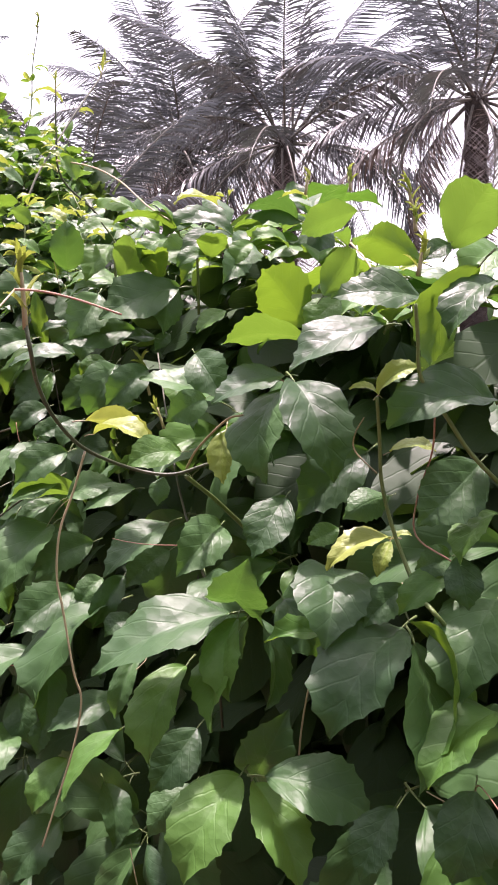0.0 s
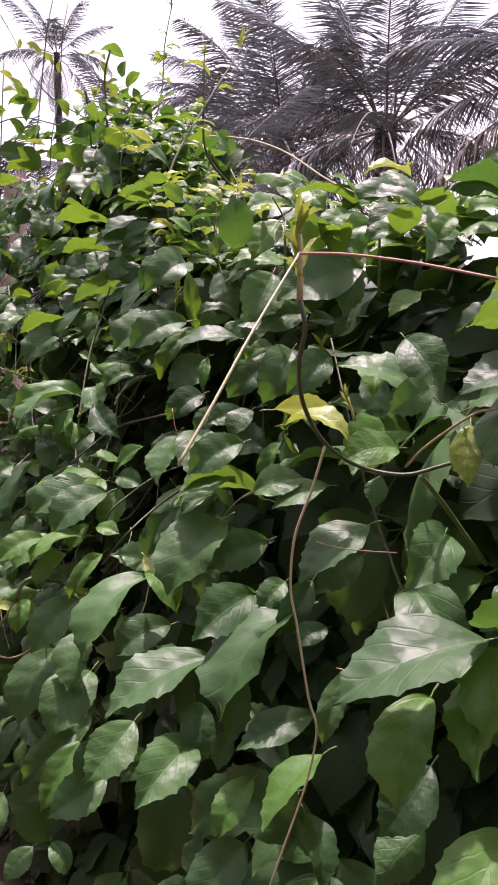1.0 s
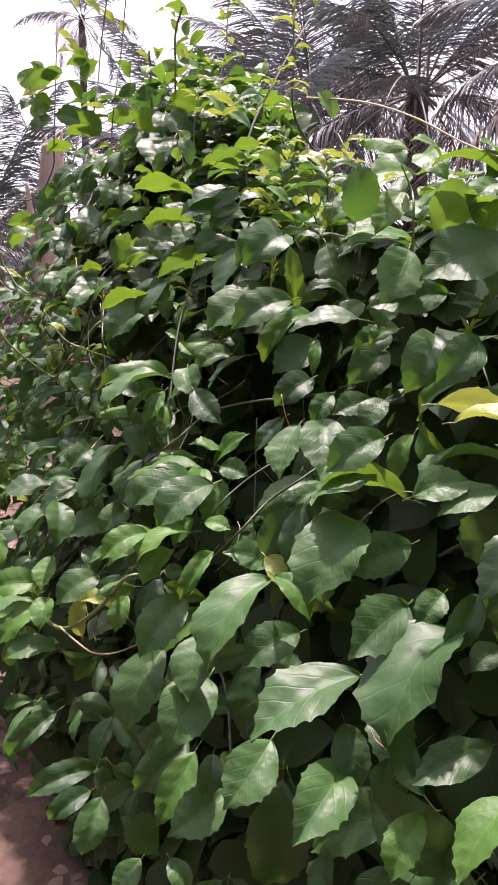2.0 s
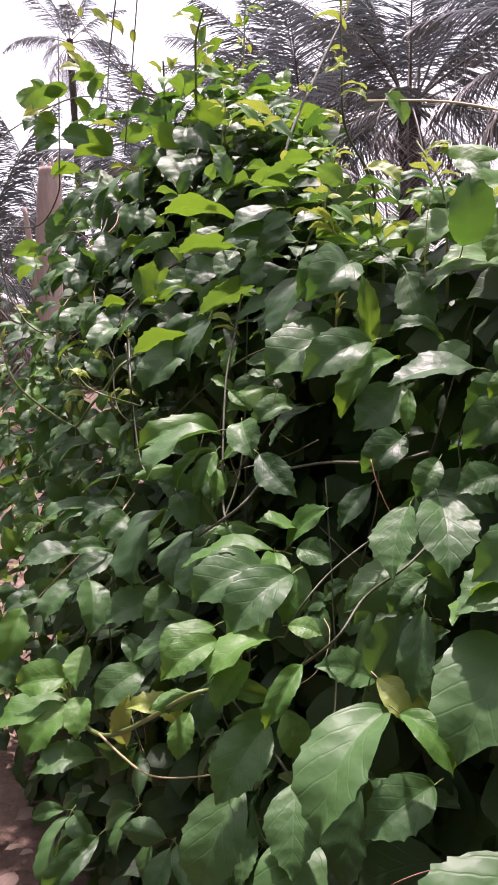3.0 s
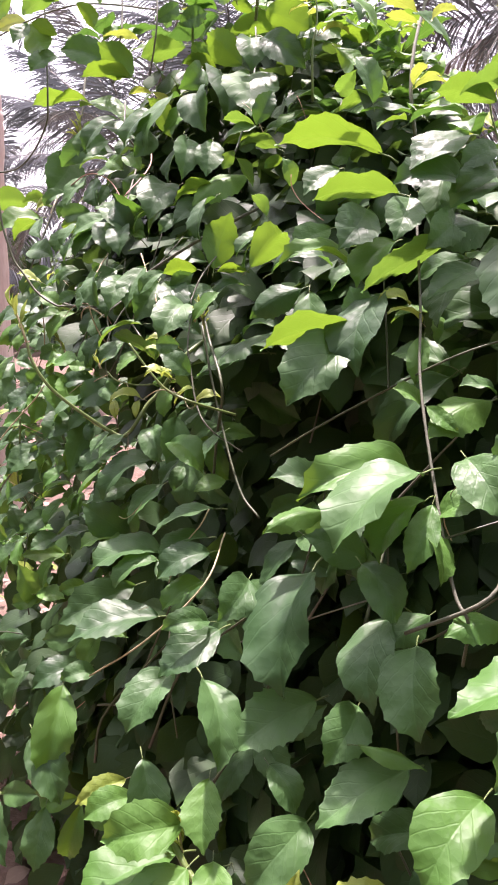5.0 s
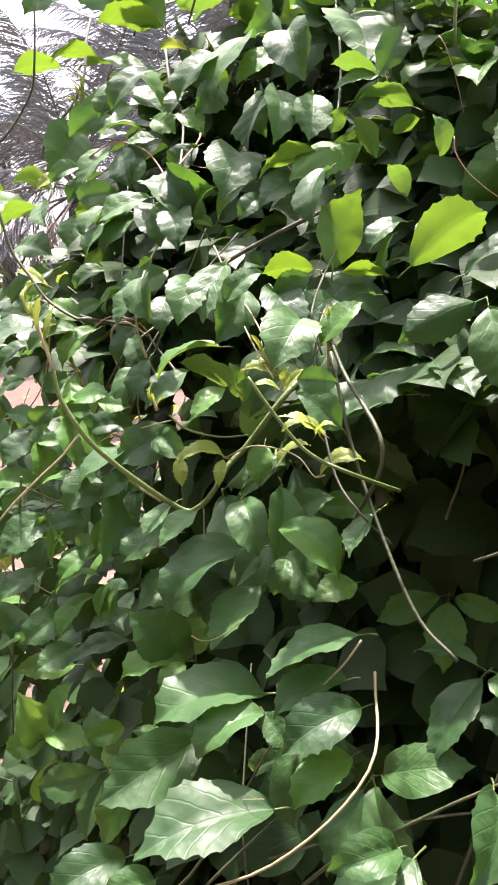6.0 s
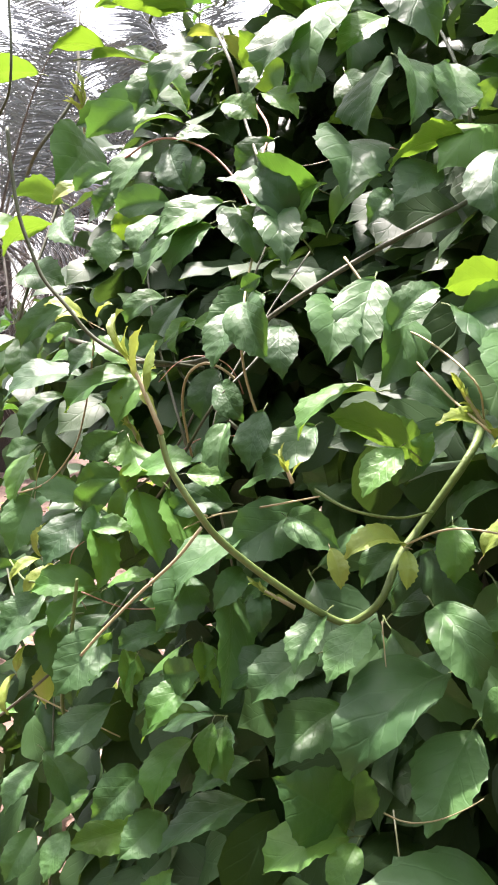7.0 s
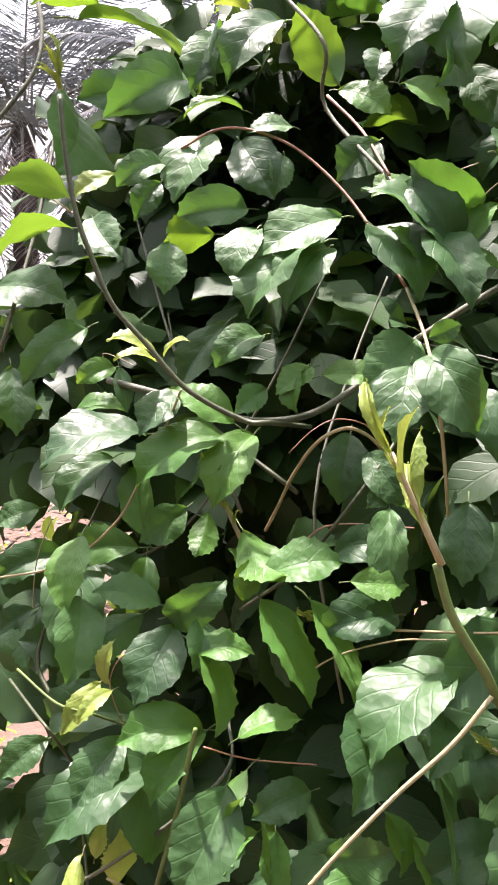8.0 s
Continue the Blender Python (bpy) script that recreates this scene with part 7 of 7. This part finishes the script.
tube("tendril", [(-2.568, 0.847, 2.003), (-2.517, 0.808, 1.956), (-2.456, 0.713, 1.892)], 0.0017, 0.0012, TENDRIL_RED, vine_at(-2.57))
tube("tendril", [(-2.505, 0.502, 1.488), (-2.490, 0.539, 1.466), (-2.439, 0.539, 1.475)], 0.0006, 0.0005, TENDRIL_RED, vine_at(-2.50))
tube("tendril", [(-2.978, 0.820, 1.967), (-2.910, 0.795, 1.937), (-2.801, 0.728, 1.891)], 0.0017, 0.0014, TENDRIL, vine_at(-2.98))
tube("stem", [(-3.103, 1.012, 2.313), (-3.049, 0.961, 2.232), (-3.018, 0.936, 2.167), (-3.009, 0.907, 2.107), (-3.036, 0.862, 2.036), (-3.109, 0.888, 2.010)], 0.0031, 0.0029, STEM_GREY, vine_at(-3.10))
tube("stem", [(-2.975, 0.918, 2.112), (-2.933, 0.863, 2.044), (-2.907, 0.826, 1.987), (-2.873, 0.752, 1.872), (-2.866, 0.698, 1.767), (-2.919, 0.733, 1.726)], 0.0024, 0.0021, STEM_GREY, vine_at(-2.98))
tube("stem", [(-2.770, 0.592, 1.448), (-2.708, 0.557, 1.445), (-2.677, 0.544, 1.438), (-2.697, 0.594, 1.382)], 0.0014, 0.0014, STEM_DARK, vine_at(-2.77))
tube("stem", [(-2.754, 0.586, 1.463), (-2.685, 0.559, 1.457), (-2.640, 0.549, 1.462), (-2.648, 0.608, 1.424)], 0.0012, 0.0011, STEM_GREEN, vine_at(-2.75))

# growing tips
shoot_tip((-1.537, 0.729, 1.687), (-1.539, 0.737, 1.749))
shoot_tip((-0.975, 0.651, 1.583), (-0.986, 0.647, 1.636))
shoot_tip((-0.866, 0.600, 1.545), (-0.876, 0.595, 1.578))
shoot_tip((-2.159, 0.607, 1.644), (-2.174, 0.599, 1.672))
shoot_tip((-2.941, 0.880, 2.043), (-2.948, 0.887, 2.119))
shoot_tip((-1.792, 0.359, 1.086), (-1.799, 0.361, 1.137))
shoot_tip((-1.774, 0.718, 1.795), (-1.771, 0.729, 1.822))
shoot_tip((-2.124, 0.649, 1.653), (-2.130, 0.651, 1.696))
shoot_tip((-2.540, 0.620, 1.598), (-2.559, 0.604, 1.652))
shoot_tip((-2.453, 0.618, 1.544), (-2.472, 0.593, 1.558))
shoot_tip((-2.312, 0.573, 1.491), (-2.330, 0.550, 1.510))
shoot_tip((-0.386, 0.512, 1.699), (-0.385, 0.516, 1.720))
shoot_tip((-0.617, 0.688, 1.816), (-0.619, 0.689, 1.834))
shoot_tip((-0.699, 0.699, 1.826), (-0.698, 0.703, 1.846))
shoot_tip((-0.489, 0.634, 1.777), (-0.493, 0.633, 1.796))
shoot_tip((-0.441, 0.579, 1.744), (-0.443, 0.579, 1.759))
shoot_tip((-2.118, 0.628, 1.675), (-2.116, 0.636, 1.703))
shoot_tip((-2.304, 0.564, 1.598), (-2.311, 0.561, 1.616))

# upright shoots above the crest
tube("tendril", [(-0.440, 0.125, 1.590), (-0.452, 0.150, 1.614), (-0.473, 0.185, 1.645), (-0.510, 0.243, 1.690)], 0.0008, 0.0007, TENDRIL, vine_at(-0.5))
tube("tendril", [(-0.510, 0.243, 1.690), (-0.470, 0.243, 1.686), (-0.420, 0.240, 1.678), (-0.367, 0.237, 1.667)], 0.0009, 0.0006, TENDRIL_RED, vine_at(-0.5))
tube("stem", [(-1.95, 0.98, 1.80), (-1.99, 0.963, 2.02), (-2.08, 1.12, 2.24), (-2.226, 1.359, 2.498)], 0.0035, 0.002, STEM_GREY, vine_at(-2.0))
tube("stem", [(-1.95, 1.18, 1.84), (-1.90, 1.13, 1.98), (-1.77, 0.95, 2.05), (-1.76, 0.935, 2.15), (-1.777, 0.948, 2.255)], 0.0032, 0.002, STEM_DARK, vine_at(-1.8))
tube("stem", [(-2.62, 1.2, 2.15), (-2.70, 1.33, 2.45), (-2.72, 1.36, 2.63), (-2.66, 1.36, 2.75)], 0.003, 0.0015, STEM_GREEN, vine_at(-2.7))


def young_shoot(x, y, z, height, rng, lean=0.3):
    """A short upright shoot with a few yellow-green leaves."""
    vine = vine_at(x)
    a = Vector((x, y, z))
    b = a + Vector((rng.gauss(0, lean), rng.gauss(0, lean), 1)).normalized() * height
    mid = a.lerp(b, 0.5) + Vector((rng.gauss(0, 0.02), rng.gauss(0, 0.02), 0))
    tube("stem", [a - Vector((0, 0, 0.08)), a, mid, b], 0.0025, 0.0012, STEM_GREEN, vine, sides=5, steps=3)
    n = max(2, int(height / 0.035))
    for i in range(n):
        s = (i + 0.6) / n
        p = a.lerp(mid, 2 * s) if s < 0.5 else mid.lerp(b, 2 * s - 1)
        w = i * 2.4 + rng.random()
        size = (0.080 - 0.05 * s) * rng.uniform(0.8, 1.2)
        for k in (-0.7, 0.0, 0.7):
            axis = Vector((math.cos(w + k), math.sin(w + k), rng.uniform(-0.35, 0.3)))
            put_leaf(vine, "young" if s > 0.45 or rng.random() < 0.4 else "mid", rng.randrange(8), p + axis * 0.012, axis, (rng.gauss(0, 0.3), rng.gauss(0, 0.3) - 0.1, 1), size * (1.0 if k == 0 else 0.8), rng.uniform(0.8, 1.0))


def leafy(points, sizes, rng):
    """Small young leaves in threes along a bare upright shoot, and a growing tip."""
    line = smooth_line(points, 6)
    vine = vine_at(line[0].x)
    for k, size in enumerate(sizes):
        p = line[int((0.35 + 0.6 * k / len(sizes)) * (len(line) - 1))]
        w = 2.3 * k + rng.random()
        for turn in (-0.6, 0.0, 0.6):
            axis = Vector((math.cos(w + turn), math.sin(w + turn), rng.uniform(-0.3, 0.4)))
            put_leaf(vine, "young" if rng.random() < 0.7 else "mid", rng.randrange(8), p + axis * 0.008, axis, (rng.gauss(0, 0.3), rng.gauss(-0.2, 0.3), 1), size * (1 if turn == 0 else 0.75) * rng.uniform(0.85, 1.15), 0.85)
    shoot_tip(line[-2], line[-1] + Vector((0, 0, 0.03)))


shoot_tip((-0.529, 0.258, 1.664), (-0.525, 0.255, 1.710))
shoot_tip((-2.336, 0.453, 1.647), (-2.366, 0.447, 1.712))
rng = random.Random(8)
leafy([(-1.95, 0.98, 1.80), (-1.99, 0.963, 2.02), (-2.08, 1.12, 2.24), (-2.226, 1.359, 2.498)], (0.06, 0.05, 0.045, 0.035), rng)
leafy([(-1.95, 1.18, 1.84), (-1.90, 1.13, 1.98), (-1.77, 0.95, 2.05), (-1.76, 0.935, 2.15), (-1.777, 0.948, 2.255)], (0.055, 0.05, 0.04), rng)
leafy([(-2.62, 1.2, 2.15), (-2.70, 1.33, 2.45), (-2.72, 1.36, 2.63), (-2.66, 1.36, 2.75)], (0.06, 0.055, 0.05, 0.04, 0.03), rng)
rng = random.Random(5)
for _ in range(11):
    x = rng.uniform(-2.75, -0.2)
    top = crest(x) - 0.06
    young_shoot(x, face(x, top) + rng.uniform(0.0, 0.3), top, rng.uniform(0.05, 0.16) * (1.5 if x < -1.9 else 1), rng)

# ---- the rest of the foliage ----
def hides(p, reach):
    """Whether a leaf at p would stand before one of the leaves placed above, seen from the path."""
    for q in PLACED:
        d = p - q
        if d.length > 0.3:
            continue
        view = (q - Vector((q.x + 0.55, 0.0, 1.67))).normalized()
        along = d.dot(view)
        if along < 0.025 and (d - view * along).length < reach:
            return True
    return False


HOLLOWS = [(-1.42, 0.62, 1.53, 0.06), (-1.53, 0.63, 1.59, 0.05), (-1.33, 0.60, 1.47, 0.04), (-1.45, 0.57, 1.47, 0.04), (-2.35, 0.84, 1.95, 0.06), (-1.48, 0.53, 1.47, 0.04),
           (-1.71, 0.51, 1.30, 0.04), (-2.38, 0.80, 1.95, 0.05), (-2.39, 0.76, 1.86, 0.04), (-2.22, 0.67, 1.78, 0.04), (-2.27, 0.59, 1.69, 0.03), (-2.46, 0.66, 1.78, 0.03),
           (-2.57, 0.72, 1.89, 0.05), (-2.48, 0.66, 1.76, 0.03), (-2.64, 0.67, 1.84, 0.03), (-2.47, 0.62, 1.66, 0.03), (-0.37, 0.49, 1.55, 0.04), (-0.34, 0.48, 1.64, 0.02),
           (-1.35, 0.68, 1.63, 0.05), (-1.45, 0.65, 1.50, 0.07), (-0.97, 0.53, 1.41, 0.04),
           (-2.59, 0.94, 2.02, 0.05), (-2.52, 0.93, 2.00, 0.05), (-2.64, 0.89, 1.94, 0.045), (-2.51, 0.85, 1.88, 0.05), (-2.72, 0.84, 1.83, 0.045), (-2.38, 0.79, 1.80, 0.045), (-2.33, 0.75, 1.73, 0.04), (-2.40, 0.73, 1.68, 0.045), (-2.47, 0.72, 1.63, 0.04), (-1.61, 0.67, 1.51, 0.04), (-1.51, 0.68, 1.54, 0.045), (-1.61, 0.61, 1.41, 0.035), (-1.76, 0.57, 1.34, 0.03), (-2.57, 0.91, 1.97, 0.04), (-1.49, 0.65, 1.46, 0.04), (-0.49, 0.61, 1.49, 0.035), (-0.44, 0.51, 1.26, 0.03), (-0.55, 0.52, 1.30, 0.025), (-0.43, 0.66, 1.62, 0.03), (-0.38, 0.52, 1.26, 0.03),
           (-2.59, 0.64, 1.42, 0.03), (-2.54, 0.56, 1.28, 0.03), (-2.48, 0.56, 1.28, 0.02), (-2.45, 0.64, 1.42, 0.03)]      # dark hollows between the leaves


def in_hollow(p):
    for x, y, z, r in HOLLOWS:
        c = Vector((x, y, z))
        d = p - c
        if d.length > 0.85:
            continue
        view = (c - Vector((x + 0.55, 0.0, 1.67))).normalized()
        along = d.dot(view)
        if -0.15 < along < (0.36 if x > -2.0 or z > 1.5 else 0.6) and (d - view * along).length < r + 0.035:
            return True
    return False


def spray_of_three(x, y, z, rng, size, up, kind):
    """Three leaflets from one node; up: how far their faces turn to the sky."""
    vine = vine_at(x)
    node = Vector((x, y, z))
    normal = Vector((rng.gauss(0.15, 0.35), -1 + up + rng.gauss(0, 0.2), 0.25 + up + rng.gauss(0, 0.2))).normalized()
    main = Vector((rng.gauss(0, 0.7), -0.5, -0.75 + 0.6 * up + rng.gauss(0, 0.3)))
    main = (main - normal * main.dot(normal)).normalized()
    for turn, ls in ((0, 1.0), (radians(rng.uniform(50, 85)), 0.82), (-radians(rng.uniform(50, 85)), 0.82)):
        axis = Matrix.Rotation(turn, 3, normal) @ main
        n2 = (normal + Vector((rng.gauss(0, 0.22), rng.gauss(0, 0.22), rng.gauss(0, 0.22)))).normalized()
        base = node + axis * size * 0.12
        if hides(base + axis * size * 0.5, 0.075) or in_hollow(base + axis * size * 0.5):
            continue
        put_leaf(vine, kind, rng.randrange(8), base, axis, n2, size * ls * rng.uniform(0.85, 1.2), rng.uniform(0.75, 1.02))


def scatter(count, xs, zs, back, kinds, rng):
    """Sprays of leaves over a stretch of the leafy front. back: how far behind it they may stand."""
    for _ in range(count):
        x = rng.uniform(*xs)
        top = crest(x)
        z = zs[0] + (min(zs[1], top) - zs[0]) * rng.random()
        y = face(x, z) + back[0] + (back[1] - back[0]) * rng.random()
        if z > top_at(x, y) or noise.noise((x * 5.5, y * 3.0, z * 5.5)) < 0.0 or (x < -2.2 and z < 1.5 and rng.random() < 0.35):
            continue
        level = ease(1.42, 1.7, z) * (1.0 if x > -2.3 else 0.5)      # higher leaves lie flatter
        flat = rng.random() < 0.62 * level
        kind = "mid" if rng.random() < kinds + (0.28 if flat else 0) else "old"
        up = 0.78 + 0.24 * rng.random() if flat else 0.08 + 0.45 * ease(top - 0.34, top - 0.04, z) + 0.22 * rng.random()
        spray_of_three(x, y, z, rng, leaf_size(x, z) * rng.uniform(0.75, 1.25), up, kind)


rng = random.Random(7)
scatter(350, (-2.75, 0.2), (0.75, 9), (0.07, 0.26), 0.16, rng)
scatter(95, (-2.95, -2.0), (1.35, 9), (0.10, 0.40), 0.2, rng)
scatter(240, (-3.9, -2.7), (0.6, 9), (0.16, 0.9), 0.25, rng)
for _ in range(170):      # the crest
    x = rng.uniform(-2.75, 0.0)
    y = face(x, crest(x)) + 0.05 + 0.5 * rng.random()
    z = top_at(x, y) + rng.uniform(-0.08, 0.05)
    spray_of_three(x, y, z, rng, leaf_size(x, z) * rng.uniform(0.8, 1.1) * (1 + 0.08 * ease(-1.9, -1.2, x)), 0.75, "mid" if rng.random() < 0.42 else "old")

for _ in range(45):      # the mound's thick roof
    x = rng.uniform(-3.0, -2.1)
    y = face(x, crest(x)) + 0.02 + 0.5 * rng.random()
    spray_of_three(x, y, top_at(x, y) - 0.05 * rng.random(), rng, leaf_size(x, 2.2) * rng.uniform(0.9, 1.3), 0.85, "mid" if rng.random() < 0.25 else "old")

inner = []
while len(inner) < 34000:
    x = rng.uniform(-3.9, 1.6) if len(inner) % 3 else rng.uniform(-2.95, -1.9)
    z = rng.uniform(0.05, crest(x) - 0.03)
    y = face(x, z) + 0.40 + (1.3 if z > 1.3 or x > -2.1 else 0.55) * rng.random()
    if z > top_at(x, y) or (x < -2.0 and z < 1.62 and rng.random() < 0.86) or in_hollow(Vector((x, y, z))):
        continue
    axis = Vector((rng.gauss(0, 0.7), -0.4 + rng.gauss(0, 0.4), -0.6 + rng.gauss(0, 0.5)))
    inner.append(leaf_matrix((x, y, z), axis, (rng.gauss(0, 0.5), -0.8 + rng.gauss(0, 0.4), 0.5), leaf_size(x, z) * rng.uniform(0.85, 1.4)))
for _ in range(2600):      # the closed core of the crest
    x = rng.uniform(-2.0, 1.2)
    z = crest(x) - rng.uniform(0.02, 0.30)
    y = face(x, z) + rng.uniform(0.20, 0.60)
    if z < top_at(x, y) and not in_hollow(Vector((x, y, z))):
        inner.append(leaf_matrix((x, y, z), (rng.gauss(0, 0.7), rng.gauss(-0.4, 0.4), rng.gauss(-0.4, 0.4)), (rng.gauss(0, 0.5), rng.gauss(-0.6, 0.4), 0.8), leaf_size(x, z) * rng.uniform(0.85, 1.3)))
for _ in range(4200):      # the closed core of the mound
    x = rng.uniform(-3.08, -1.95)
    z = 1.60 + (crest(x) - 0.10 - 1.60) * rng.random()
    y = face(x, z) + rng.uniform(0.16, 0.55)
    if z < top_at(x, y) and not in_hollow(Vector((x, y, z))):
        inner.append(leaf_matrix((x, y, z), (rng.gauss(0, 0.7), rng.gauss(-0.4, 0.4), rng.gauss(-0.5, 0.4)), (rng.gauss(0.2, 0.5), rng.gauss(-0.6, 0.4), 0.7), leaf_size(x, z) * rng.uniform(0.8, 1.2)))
joined_leaves("inner_foliage", inner, SIMPLE, LEAF_FILL, "shaded foliage inside the hedge, its green darkened to deepen the shade", "foliage")

# thin bare stems inside the hedge, and fine tendrils before it
rng = random.Random(31)
for _ in range(38):
    x, z = rng.uniform(-3.0, 0.1), rng.uniform(0.9, 1.7)
    y = face(x, z) + rng.uniform(0.10, 0.34)
    a = Vector((x, y, z))
    d = Vector((rng.gauss(0, 0.6), rng.gauss(0.1, 0.2), rng.uniform(0.3, 1))).normalized() * rng.uniform(0.2, 0.5)
    e = a + d
    e.z = min(e.z, crest(e.x) - 0.15)
    e.y = max(e.y, face(e.x, e.z) + 0.12)
    d = e - a
    bow = Vector((rng.gauss(0, 0.04), rng.gauss(0, 0.03), rng.gauss(0, 0.03)))
    tube("stem", [a, a + d * 0.35 + bow, a + d * 0.7 + bow * 0.6, a + d], rng.uniform(0.0012, 0.003), 0.0012, rng.choice((STEM_DARK, STEM_DARK, STEM_GREY)), vine_at(x), sides=5, steps=4)
for _ in range(34):
    x = rng.uniform(-2.9, -0.2)
    z = rng.uniform(1.1, crest(x) - 0.08)
    a = Vector((x, face(x, z) + 0.02, z))
    pts, d = [a], Vector((rng.gauss(0, 1), -0.25, rng.gauss(-0.2, 0.7))).normalized()
    turn = Vector((rng.gauss(0, 0.5), rng.gauss(0, 0.25), rng.gauss(-0.15, 0.5)))
    for k in range(5):
        d = (d + turn * (0.3 + 0.25 * k)).normalized()
        pts.append(pts[-1] + d * rng.uniform(0.012, 0.028))
    tube("tendril", pts, 0.0007, 0.0004, rng.choice((TENDRIL, TENDRIL, TENDRIL_RED)), vine_at(x), sides=4, steps=4)
